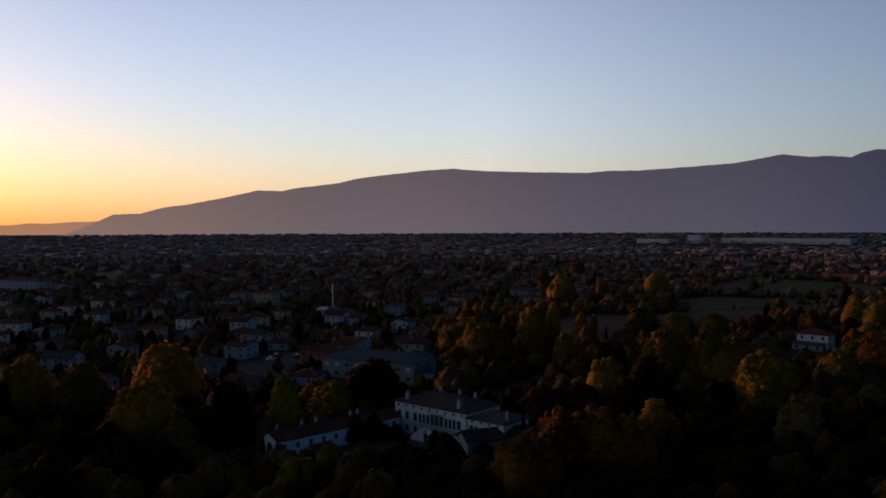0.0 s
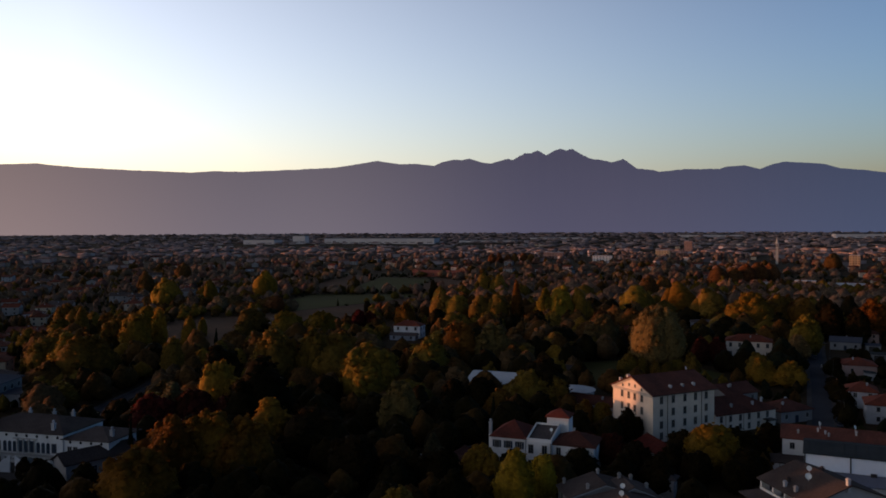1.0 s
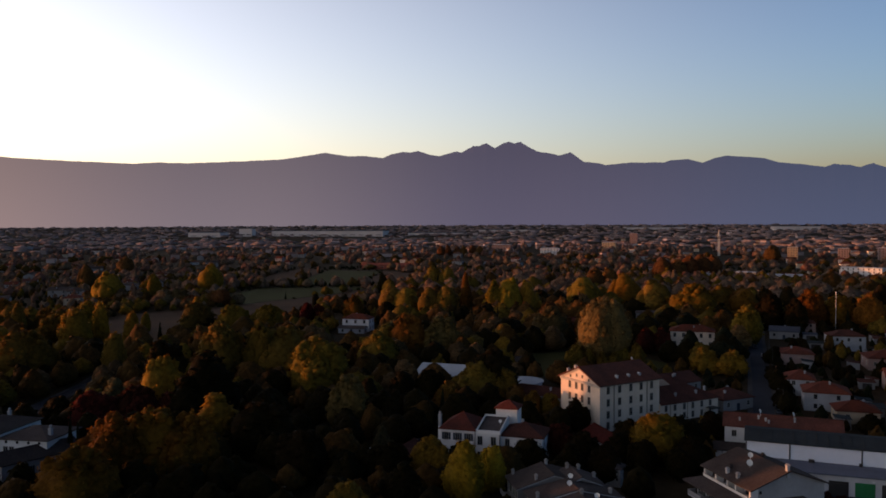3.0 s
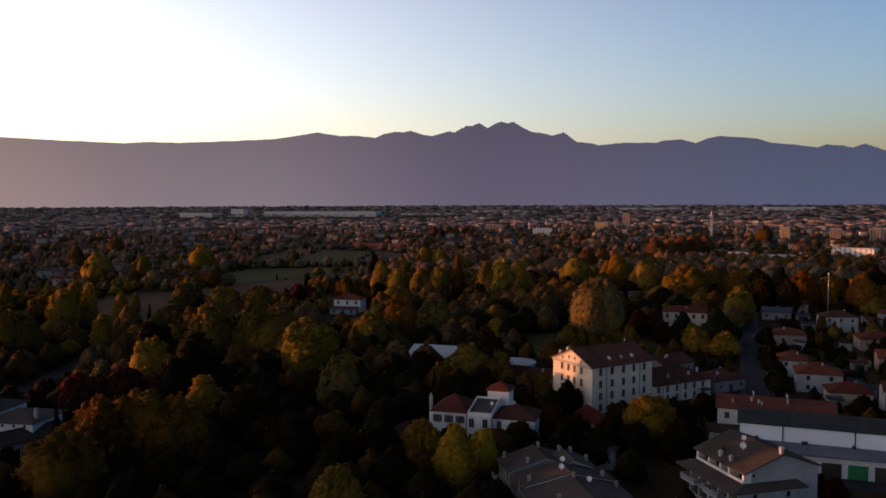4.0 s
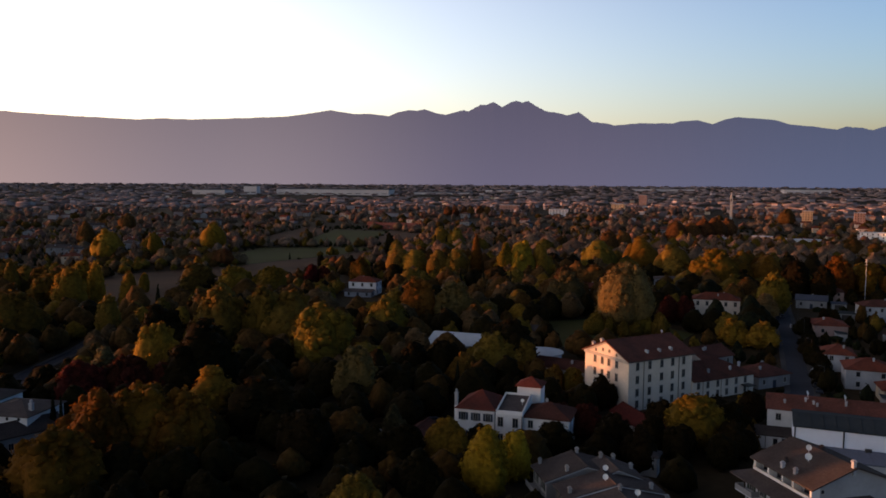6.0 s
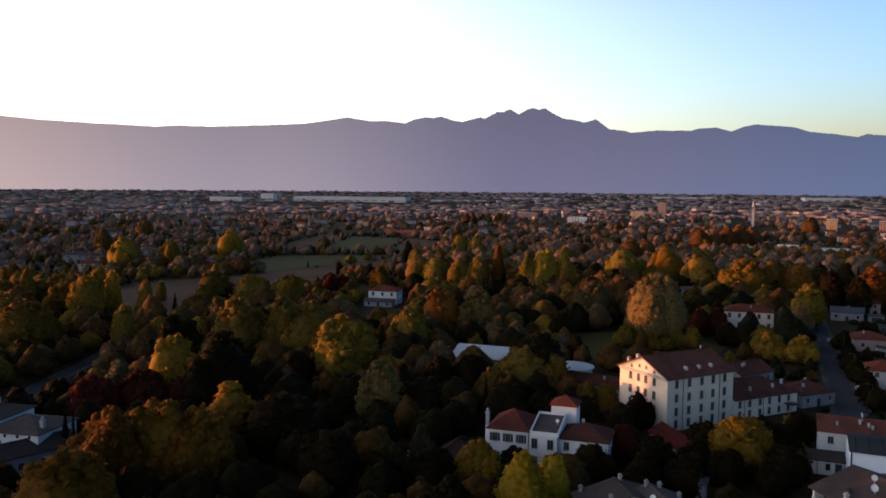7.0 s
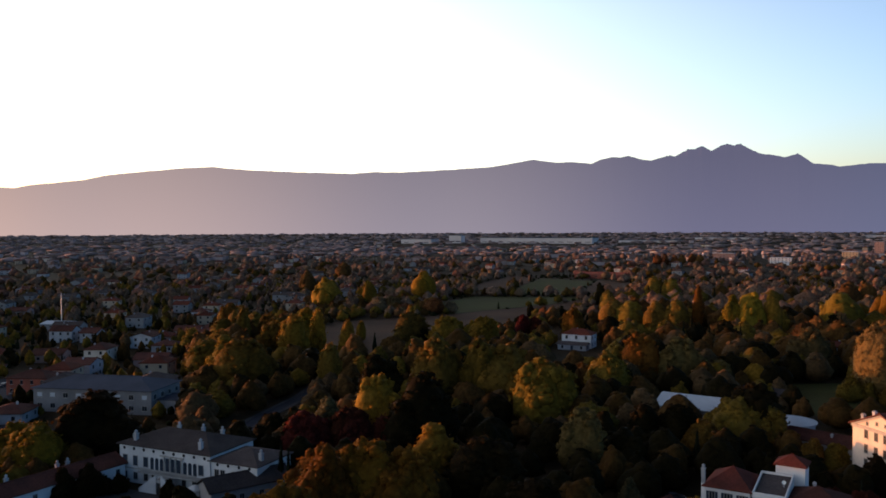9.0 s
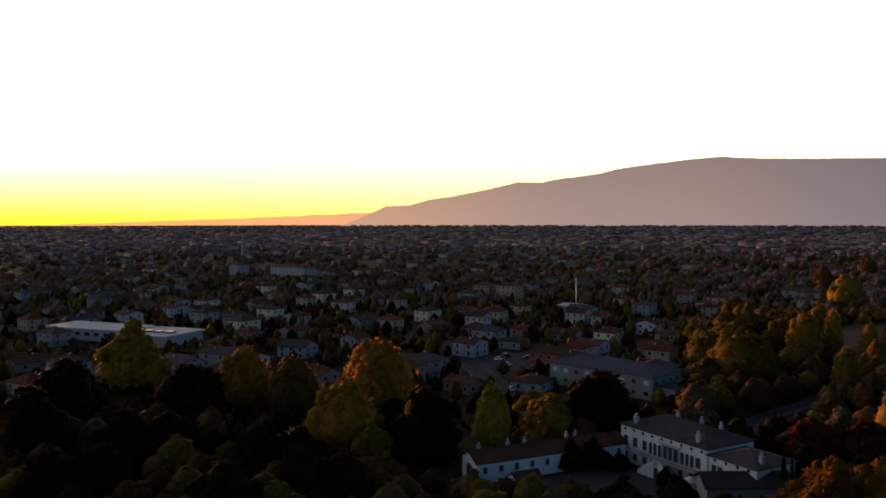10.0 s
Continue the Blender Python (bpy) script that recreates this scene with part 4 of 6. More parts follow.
# ---- the long villa with its wings ----
def long_villa():
    FOOT.extend([(-141, 187, 12), (-127, 185, 12), (-113, 183, 9), (-148, 170, 7), (-150, 158, 7), (-153, 144, 7), (-111, 174, 8), (-117, 166, 6), (-130, 167, 9)])
    L, W, eave = 26.4, 15.0, 8.8
    ob = root("long_villa", -132.6, 186.2, -5.0, "long white country villa with blue shutters and a double stair", "villa")
    gable_body(L, W, eave, 2.4, 1).part("wall", PLASTER_WHITE, ob)
    roof_solid(L, W, eave, 2.4, 1, 0.6).part("roof", TILE_GREY, ob)
    Solid().box(-L / 2 - 0.1, L / 2 + 0.1, -W / 2 - 0.12, -W / 2, 3.25, 3.5).part("string_course", STONE, ob)
    for u in (1.7, 4.8, 7.9, 23.9):
        window(ob, u - L / 2, -W / 2, 5.2, 0, 1.3, 2.2)
        Solid().box(u - L / 2 - 0.62, u - L / 2 - 0.02, -W / 2 - 0.1, -W / 2 - 0.04, 4.12, 6.28).part("shutter", SHUTTER, ob)
        Solid().box(u - L / 2 + 0.02, u - L / 2 + 0.62, -W / 2 - 0.1, -W / 2 - 0.04, 4.12, 6.28).part("shutter", SHUTTER, ob)
        window(ob, u - L / 2, -W / 2, 1.7, 0, 1.1, 1.5)
    for u in (9.8, 11.2, 12.6, 19.4, 20.8, 22.2):
        u -= L / 2
        Solid().box(u - 0.48, u + 0.48, -W / 2 - 0.08, -W / 2, 3.7, 6.0).tube((u, -W / 2 - 0.08, 6.0), (u, -W / 2, 6.0), 0.48, 0.48, 16).part("arched_window", SHUTTER, ob, "tall arched window with blue shutters")
    for u in (14.4, 16.0, 17.6):
        Solid().box(u - L / 2 - 0.55, u - L / 2 + 0.55, -W / 2 - 0.08, -W / 2, 3.6, 6.7).part("loggia_door", SHUTTER, ob, "tall blue loggia door")
    for u in (13.5, 15.2, 16.8, 18.5):
        Solid().tube((u - L / 2, -W / 2 - 0.14, 3.5), (u - L / 2, -W / 2 - 0.14, 6.8), 0.2, 0.17, 10).box(u - L / 2 - 0.26, u - L / 2 + 0.26, -W / 2 - 0.34, -W / 2, 6.8, 7.05).part("half_column", STONE, ob)
    Solid().box(-0.9, 5.9, -W / 2 - 0.3, -W / 2, 7.05, 7.3).part("entablature", STONE, ob)
    for k in range(9):
        u = -L / 2 + (k + 0.5) * L / 9
        Solid().tube((u, -W / 2 - 0.05, 7.9), (u, -W / 2 + 0.02, 7.9), 0.38, 0.38, 14).part("oval_window", GLASS, ob)
        if 3 <= k <= 7 and k != 5:
            window(ob, u, -W / 2, 1.7, 0, 1.1, 1.5)
    for k in range(4):
        for zc in (1.6, 5.1):
            window(ob, -L / 2, W / 2 - (k + 0.5) * W / 4, zc, -90, 1.1, 1.7, "shutters")
    c = 2.5
    Solid().box(c - 8.5, c + 8.5, -W / 2 - 1.8, -W / 2, 3.2, 3.45).part("balcony_slab", STONE, ob)
    for i in range(35):
        Solid().box(c - 8.45 + i * 0.49, c - 8.36 + i * 0.49, -W / 2 - 1.76, -W / 2 - 1.68, 3.45, 4.25).part("baluster", STONE, ob)
    Solid().box(c - 8.5, c + 8.5, -W / 2 - 1.8, -W / 2 - 1.64, 4.25, 4.4).part("balcony_rail", STONE, ob)
    for side in (-1, 1):
        for i in range(14):
            z, a, d = 3.2 - i * 0.23, c + side * (0.8 + i * 0.34), c + side * (1.14 + i * 0.34)
            Solid().box(min(a, d), max(a, d), -W / 2 - 4.0, -W / 2 - 1.8, -0.4, z).part("stair_tread", STONE, ob)
        p = [(c + side * 0.7, -W / 2 - 4.1, 4.3), (c + side * 5.7, -W / 2 - 4.1, 0.9), (c + side * 5.7, -W / 2 - 4.1, -0.3), (c + side * 0.7, -W / 2 - 4.1, -0.3)]
        Solid().add(p + [(a, b - 0.25, z) for a, b, z in p], [(0, 1, 2, 3), (7, 6, 5, 4), (0, 4, 5, 1), (1, 5, 6, 2), (3, 2, 6, 7), (0, 3, 7, 4)]).part("stair_wall", PLASTER_WHITE, ob)
    Solid().box(c - 0.75, c + 0.75, -W / 2 - 4.3, -W / 2 - 1.8, 2.6, 3.2).part("stair_landing", STONE, ob)
    Solid().box(c - 0.6, c + 0.6, -W / 2 - 4.0, -W / 2 - 3.9, -0.3, 2.4).part("cellar_door", DARK_METAL, ob)
    for x, y, h, w in ((-11.4, -4.5, 1.2, 0.7), (-9.6, -6.0, 1.6, 0.85), (9.6, -6.2, 1.7, 0.8), (-4.0, 2.0, 1.0, 0.7), (1.5, 4.0, 1.2, 0.7), (8.0, 3.0, 1.2, 0.7)):
        chimney(ob, x, y, ridge_height(y, W, eave, 2.4) - (1.0 if abs(x) > 11 else 0), h, w, pot=True)
    e = root("villa_pavilion", -113.4, 183.4, -5.0, "lower white end pavilion of the villa with a dark hipped roof", "pavilion")
    gable_body(12.4, 12, 7.6, 1.6, 1).part("wall", PLASTER_WHITE, e)
    roof_solid(12.4, 12, 7.6, 1.6, 1, 0.6).part("roof", TILE_GREY, e)
    for u in (-4.6, -3.0, 0.2):
        window(e, u, -6, 4.8, 0, 1.1, 2.0)
    for u in (-4.4, -1.5, 1.4, 4.2):
        Solid().tube((u, -6.05, 6.9), (u, -5.98, 6.9), 0.36, 0.36, 14).part("oval_window", GLASS, e)
    chimney(e, 5.0, -3.0, 8.2, 1.4, 0.8, pot=True)

    w = root("villa_barn_wing", -151.6, 160.0, 79.0, "long low white wing with arches and a row of chimneys", "wing")
    L2, W2, e2 = 40.0, 7.5, 4.6
    gable_body(L2, W2, e2, 1.7, 0).part("wall", PLASTER_WHITE, w)
    roof_solid(L2, W2, e2, 1.7, 0, 0.5).part("roof", TILE_BROWN, w)
    for k in range(10):
        window(w, -L2 / 2 + (k + 0.5) * L2 / 10, -W2 / 2, 2.9, 0, 0.9, 1.3)
    s = Solid().box(-L2 / 2 - 0.06, -L2 / 2, -1.4, 1.4, 0, 2.4)
    s.tube((-L2 / 2 - 0.06, 0, 2.4), (-L2 / 2, 0, 2.4), 1.4, 1.4, 20)
    s.part("archway", DARK_METAL, w, "dark arched gateway")
    for u in (-17, -9.5, -5.0, 6.5, 9.0):
        chimney(w, u, 1.4, ridge_height(1.4, W2, e2, 1.7), 1.2, 0.7, pot=True)
    f = root("villa_side_wing", -110.6, 176.6, 56, "low grey side wing of the villa with a dark tiled roof", "wing")
    gable_body(17.5, 7, 4.6, 1.8, 0).part("wall", PLASTER_GREY, f)
    roof_solid(17.5, 7, 4.6, 1.8, 0, 0.6).part("roof", TILE_GREY, f)
    for k in range(4):
        window(f, -8.7 + (k + 0.5) * 17.5 / 4, -3.5, 2.4, 0, 1.0, 1.4)
    n = root("garden_niche", -119.6, 171.5, -9, "white rounded garden niche beside the courtyard", "niche")
    Solid().tube((0, 0, -0.3), (0, 0, 3.4), 1.7, 1.7, 18).tube((0, 0, 3.4), (0, 0, 4.2), 1.8, 0.3, 18).part("shell", PLASTER_WHITE, n)
    Solid().box(-0.7, 0.7, -1.78, -1.5, 0, 2.4).part("opening", DARK_METAL, n)
    p = root("chapel_lodge", -141.5, 144.5, 80, "small white gabled lodge with an arched doorway", "lodge")
    FOOT.append((-141.5, 144.5, 5))
    gable_body(6, 4.5, 3.2, 1.4, 0).part("wall", PLASTER_WHITE, p)
    roof_solid(6, 4.5, 3.2, 1.4, 0, 0.35).part("roof", TILE_BROWN, p)
    Solid().box(-3.05, -3.0, -0.6, 0.6, 0, 2).tube((-3.05, 0, 2), (-3.0, 0, 2), 0.6, 0.6, 14).part("archway", DARK_METAL, p)
    g = root("garden_wall", -129.5, 142.5, -8, "pale courtyard wall with a gate", "wall")
    for a, b in ((-15, -4), (-1, 13)):
        Solid().box(a, b, -0.2, 0.2, -0.3, 2.2).box(a, b, -0.28, 0.28, 2.2, 2.35).part("wall_panel", PLASTER_WHITE, g)
    for u in (-4, -1):
        Solid().box(u - 0.35, u + 0.35, -0.35, 0.35, -0.3, 3.0).box(u - 0.45, u + 0.45, -0.45, 0.45, 3.0, 3.2).part("gate_pier", STONE, g)


long_villa()


# ---- the school and its neighbours ----
def school():
    FOOT.extend([(-216, 238, 12), (-204, 241, 12), (-192, 243, 12)])
    L, W = 41.0, 18.0
    ob = root("school", -205.1, 241.2, 9.5, "grey two-storey block with a blue-grey sheet roof", "school")
    gable_body(L, W, 7.6, 2.6, 1).part("wall", PLASTER_GREY, ob)
    roof_solid(L, W, 7.6, 2.6, 1, 0.7).part("roof", METAL_BLUE, ob)
    for k in range(9):
        for zc in (2.0, 5.4):
            win = window(ob, -L / 2 + (k + 0.5) * L / 9, -W / 2, zc, 0, 1.7, 1.5)
            # Pale panels painted in for the sky's reflection in upper panes.
            if zc > 5 and k not in (2, 7):
                Solid().box(-0.8, 0.8, -0.075, -0.055, -0.6, 0.7).part("sky_reflection", MEMBRANE, win, "pale panel painted for the sky reflected in the pane")
    for k in range(4):
        for zc in (2.0, 5.4):
            window(ob, L / 2, -W / 2 + (k + 0.5) * W / 4, zc, 90, 1.7, 1.5)
    Solid().box(L / 2, L / 2 + 8, -6, 4, -0.5, 4.2).part("annex", PLASTER_GREY, ob)
    Solid().box(L / 2, L / 2 + 8.3, -6.3, 4.3, 4.2, 4.5).part("annex_roof", METAL_BLUE, ob)


school()
house("dark red house with a brown roof by the car park", -247, 252, 15, 15, 11, 6, 2, 1, BRICK_RED, TILE_BROWN, 4, 3, 2, "simple")
house("low brown-roofed house at the road bend", -231, 196, 10, 12, 8, 3.2, 1.8, 0, PLASTER_PINK, TILE_BROWN, 3, 2, 1, "simple")
house("white house with a gabled roof", -329, 181, 30, 14, 10, 4.6, 2.2, 0, PLASTER_PALE, TILE_GREY, 3, 2, 2, "simple")
house("tall white house among the gardens", -352, 297, 20, 11, 9, 7, 2, 0, PLASTER_PALE, TILE_BROWN, 3, 2, 2, "simple")
house("red-roofed house in the gardens", -328, 277, 20, 12, 10, 5, 2.2, 1, PLASTER_PINK, TILE_RED, 3, 2, 2, "simple")
house("white twin house with two gables", -338, 358, 15, 12, 9, 6, 2.2, 0, PLASTER_PALE, TILE_BROWN, 3, 2, 2, "simple")
house("white twin house with two gables", -324, 362, 15, 9, 9, 5, 2.0, 0, PLASTER_PALE, TILE_BROWN, 2, 2, 2, "simple")
house("yellow apartment block with a brown roof", -466, 416, 20, 16, 12, 10, 1.8, 1, PLASTER_YELLOW, TILE_BROWN, 4, 3, 3, "simple", name="apartment_block", category="apartment block")
house("pink apartment block with a brown roof", -490, 412, 20, 14, 12, 9, 1.8, 1, PLASTER_PINK, TILE_BROWN, 4, 3, 3, "simple", name="apartment_block", category="apartment block")
house("pale workshop with a bright sheet roof below the mast", -376, 394, 10, 18, 13, 4.2, 1.0, 0, PLASTER_GREY, MEMBRANE, 4, 2, 1, "simple", 0, name="workshop", category="workshop")
house("long pale apartment block above the gardens", -742, 372, 15, 50, 14, 12, 2, 1, PLASTER_PALE, TILE_BROWN, 9, 3, 4, "simple", name="apartment_block", category="apartment block")
house("pale tower block above the gardens", -800, 340, 15, 14, 14, 13, 2, 1, PLASTER_PALE, TILE_BROWN, 3, 3, 4, "simple", name="apartment_block", category="apartment block")


def flat_school():
    FOOT.extend([(-440, 125, 22), (-405, 145, 22)])
    ob = root("gymnasium", -425, 132, 32, "large low pale building with a flat sheet roof", "gymnasium")
    Solid().box(-38, 12, -10, 10, -0.5, 5.4).box(8, 40, -14, 12, -0.5, 4.8).part("wall", PLASTER_PALE, ob)
    Solid().box(-38.8, 12, -10.8, 10.8, 5.4, 6.0).part("roof", MEMBRANE, ob)
    Solid().box(12.0, 40.8, -14.8, 12.8, 4.8, 5.4).part("low_roof", MEMBRANE, ob)
    for k in range(4):
        Solid().box(14 + 6 * k, 18 + 6 * k, -6, -2, 5.4, 6.1).part("skylight", GLASS, ob)
    for k in range(8):
        window(ob, -35 + 6 * k, -10 if k < 8 else -14, 3.2, 0, 3.2, 1.6, "simple")


flat_school()


# ---- houses of the quarter behind the warehouse ----
QUARTER = "red-roofed quarter"
house("yellow bungalow with a terracotta hipped roof", 97.7, 240.1, -11, 11.2, 9, 3.7, 2.0, 1, PLASTER_SAND, TILE_RED, 2, 1, 1, "full", 1, QUARTER)
house("white two-storey house with a terracotta hipped roof", 95.2, 255.9, -15, 12.6, 11, 5.7, 2.3, 1, PLASTER_PALE, TILE_RED, 2, 1, 2, "simple", 1, QUARTER)
house("white house with an orange tiled roof above a garden", 95.1, 278.0, -15, 8.5, 10.5, 5.4, 2.2, 1, PLASTER_PALE, TILE_RED, 2, 1, 2, "full", 1, QUARTER)
house("low pink house with a red hipped roof and white gable edge", 113.6, 336.4, -10, 11.5, 13, 4.4, 2.0, 1, PLASTER_PINK, TILE_RED, 2, 1, 1, "simple", 1, QUARTER)
house("pale house with a dull red roof below the mast", 146.1, 370.6, -3, 14.2, 10, 6.6, 2.0, 1, PLASTER_PALE, TILE_BROWN, 3, 1, 2, "simple", 1, QUARTER)
house("broad pink bungalow with a terracotta hipped roof", 143.4, 325.6, -11, 14.2, 13, 4.6, 2.4, 1, PLASTER_PINK, TILE_RED, 3, 2, 1, "full", 1, QUARTER)
house("ochre house with a terracotta roof", 150.7, 308.3, -20, 11, 9, 6.0, 2.1, 1, PLASTER_SAND, TILE_RED, 2, 1, 2, "simple", 1, QUARTER)
house("white house with a broad dark red roof", 139.2, 275.1, -10, 11, 9.5, 4.5, 2.1, 0, PLASTER_PALE, TILE_RED, 2, 1, 1, "full", 1, QUARTER)
house("ochre house with a brown roof beside a white one", 129.6, 284.3, -14, 8.5, 9, 5.0, 2.0, 0, PLASTER_PINK, TILE_BROWN, 2, 1, 1, "full", 1, QUARTER)
house("low yellow house with a brown-red tiled roof and white pots", 136.3, 251.0, -9, 14, 10, 3.8, 2.0, 1, PLASTER_YELLOW, TILE_BROWN, 2, 2, 1, "full", 2, QUARTER)
house("white two-storey house under a long brown roof", 117.1, 217.5, -14, 13.5, 11, 7.2, 2.0, 1, PLASTER_PALE, TILE_BROWN, 2, 2, 2, "full", 1, QUARTER)
house("white wing with a gable and a brown roof", 107.6, 229.2, -14, 10, 8, 6.4, 1.8, 0, PLASTER_PALE, TILE_BROWN, 2, 1, 2, "simple", 1, QUARTER)
house("yellow two-storey gabled house with a brown roof", 180.3, 278.8, -12, 14.5, 10, 6.5, 2.0, 0, PLASTER_SAND, TILE_BROWN, 2, 2, 2, "full", 2, QUARTER)
house("white house with a dark low roof and a long balcony", 193.3, 367.5, -4, 14, 10, 6.2, 1.8, 1, PLASTER_PALE, TILE_GREY, 3, 2, 2, "simple", 2, QUARTER, name="balcony_house")
house("white house with a broad brown roof", 229.1, 377.5, 0, 19, 10, 6, 2, 1, PLASTER_PALE, TILE_BROWN, 4, 2, 2, "simple", 1, QUARTER)
house("grey house with a dark red roof among trees", 211.6, 401.0, -8, 14, 10, 5.6, 2, 1, PLASTER_GREY, TILE_BROWN, 3, 2, 2, "simple", 1, QUARTER)
BROAD = house("low house under a wide brown roof with many chimneys", 108.6, 181.5, -14, 24, 16, 5.2, 2.4, 1, PLASTER_GREY, TILE_BROWN, 4, 3, 1, "full", 0, QUARTER)
for a, b in ((-8.8, -4.4), (-8.4, -5.6), (-7.8, -3.0), (-8.6, 1.6), (-4.6, 3.0), (-1.0, 4.2)):
    chimney(BROAD, a, b, 6.2, 0.9, 0.6)
dish(BROAD, -1.6, 0.4, 8.4, 60, 0.5)
house("pink house with a gabled terracotta roof", 210, 336.5, 75, 11, 11, 6.4, 2.3, 0, PLASTER_PINK, TILE_RED, 2, 1, 2, "full", 1, QUARTER, sides=("back", "left"), door=False)
house("sunlit yellow house with a flat-pitched roof", 231, 336, -12, 14, 10, 6.0, 1.4, 0, PLASTER_YELLOW, TILE_BROWN, 3, 2, 2, "simple", 1, QUARTER)
house("long low hall with a blue-grey sheet roof", 285, 408, -28, 30, 16, 5.6, 1.2, 0, PLASTER_GREY, METAL_BLUE, 5, 2, 1, "simple", 0, QUARTER, name="hall", category="hall")
house("cream farmhouse with a red hipped roof and shutters", 81, 375, -12, 19, 10, 7.6, 2.2, 1, PLASTER_CREAM, TILE_RED, 5, 2, 2, "full", 2, win=(1.1, 1.8), name="farmhouse", category="farmhouse")
house("long grey flat-roofed block in the trees", 84, 462, -10, 30, 10, 5.5, 0.8, 1, PLASTER_GREY, TILE_GREY, 7, 2, 2, "simple", 0, name="apartment_block", category="apartment block")
house("white villa in the trees with a red roof", -82, 421, -8, 14.5, 9, 6.6, 2.0, 1, PLASTER_WHITE, TILE_RED, 3, 2, 2, "full", 1, win=(1.1, 1.6), name="villa", category="villa")
house("low white outhouse of the villa", -83, 411, -8, 14, 5, 2.6, 0.9, 0, PLASTER_PALE, TILE_GREY, 3, 1, 1, "simple", 0, name="outbuilding", category="outbuilding")
house("white house half hidden by trees", 30, 414, -10, 22, 9, 6.2, 2.0, 1, PLASTER_PALE, TILE_RED, 5, 2, 2, "simple", 1)
house("low house with a grey roof behind the hall", -2, 316, -15, 13, 8, 3, 1.6, 0, PLASTER_GREY, TILE_GREY, 3, 2, 1, "simple", 0)

house("white house with a low red roof and a white awning", 179, 392, -22, 11, 9, 5.0, 1.8, 1, PLASTER_PALE, TILE_RED, 2, 1, 1, "simple", 1, QUARTER)
house("pink house with a brown roof by the street", 177, 294, -14, 9, 8, 4.6, 2.0, 1, PLASTER_PINK, TILE_BROWN, 2, 1, 1, "full", 1, QUARTER)
house("long dark brown-roofed house by the street", 176, 256, -12, 19, 10, 4.4, 2.1, 1, PLASTER_GREY, TILE_BROWN, 4, 2, 1, "full", 2, QUARTER)
house("grey house with a red hipped roof by the street", 160, 228, -12, 15, 10, 5.0, 2.2, 1, PLASTER_GREY, TILE_RED, 3, 2, 2, "full", 1, QUARTER)
house("pink house with a brown roof among trees", 145, 424, -12, 14, 9, 5.5, 2, 1, PLASTER_PINK, TILE_BROWN, 3, 2, 2, "simple", 1, QUARTER)
house("grey house under a slate-coloured roof", 131, 404, -20, 13, 9, 3.8, 1.8, 0, PLASTER_GREY, METAL_BLUE, 3, 2, 1, "simple", 1, QUARTER)
house("grey house with a brown roof among gardens", 248, 364, -14, 13, 9, 5.4, 2, 1, PLASTER_GREY, TILE_BROWN, 3, 2, 2, "simple", 1, QUARTER)
house("cream house with a brown roof among gardens", 288, 378, -14, 14, 10, 5.6, 2, 1, PLASTER_GREY, TILE_BROWN, 3, 2, 2, "simple", 1, QUARTER)


def white_annexe():
    """The flat-topped white front block of the long-roofed house, with two large dark windows."""
    ob = root("annexe", 118.6, 212.2, -12, "white flat-topped house front with two large dark windows", "annexe", QUARTER)
    FOOT.append((118.6, 212.2, 4))
    Solid().box(-2.9, 2.9, -2.6, 2.6, -0.3, 7.0).part("wall", PLASTER_WHITE, ob)
    Solid().box(-3.2, 3.2, -2.9, 2.6, 7.0, 7.25).part("roof_slab", TILE_BROWN, ob)
    for zc in (1.9, 5.0):
        window(ob, 0.2, -2.6, zc, 0, 2.3, 1.9, "simple")
    Solid().box(-3.2, -2.9, -4.2, -2.6, 2.9, 3.05).box(-3.2, 0.5, -4.2, -2.6, 3.05, 3.15).part("canopy", DARK_METAL, ob)


def long_balcony():
    """White parapet on posts before the dark-roofed house."""
    ob = root("veranda", 194, 360.2, -4, "long white balcony parapet on slim posts", "balcony", QUARTER)
    Solid().box(-5, 9, -1.2, 1.4, 2.7, 2.9).part("slab", PLASTER_PALE, ob)
    Solid().box(-5, 9, -1.3, -1.15, 2.9, 3.8).part("parapet", PLASTER_WHITE, ob)
    for k in range(5):
        Solid().box(-0.12, 0.12, -0.12, 0.12, 0, 2.7).part("post", PLASTER_PALE, ob, at=pose(-4.7 + 3.35 * k, -1.05, 0))


white_annexe()
long_balcony()
house("long shed with a dark red roof beyond the fields", -150, 950, -6, 58, 12, 4.5, 2.5, 0, BRICK_RED, BRICK_RED, 8, 2, 1, "simple", 0, name="shed", category="shed")
FOOT.extend([(-82, 404, 11), (-84, 395, 9), (76, 354, 10)])


# ---- larger blocks of the town ----
def block(label, x, y, rot, L, W, h, floors, wall, roof="hip", cols=8, group="town blocks"):
    ob = house(label, x, y, rot, L, W, h, 2.2 if roof == "hip" else 0.35, 1, wall, TILE_BROWN if roof == "hip" else MEMBRANE, cols, 3, floors, "simple", 2, group, "apartment_block",
               (1.2, 1.4), over=0.6, category="apartment block", z=land(x, y))
    for fl in range(1, floors):
        for k in (-0.27, 0.27):
            Solid().box(k * L - 2.2, k * L + 2.2, -W / 2 - 1.1, -W / 2, fl * h / floors, fl * h / floors + 0.15).box(k * L - 2.2, k * L + 2.2, -W / 2 - 1.1, -W / 2 - 1.0, fl * h / floors + 0.15, fl * h / floors + 0.95).part("balcony", wall, ob)
    return ob


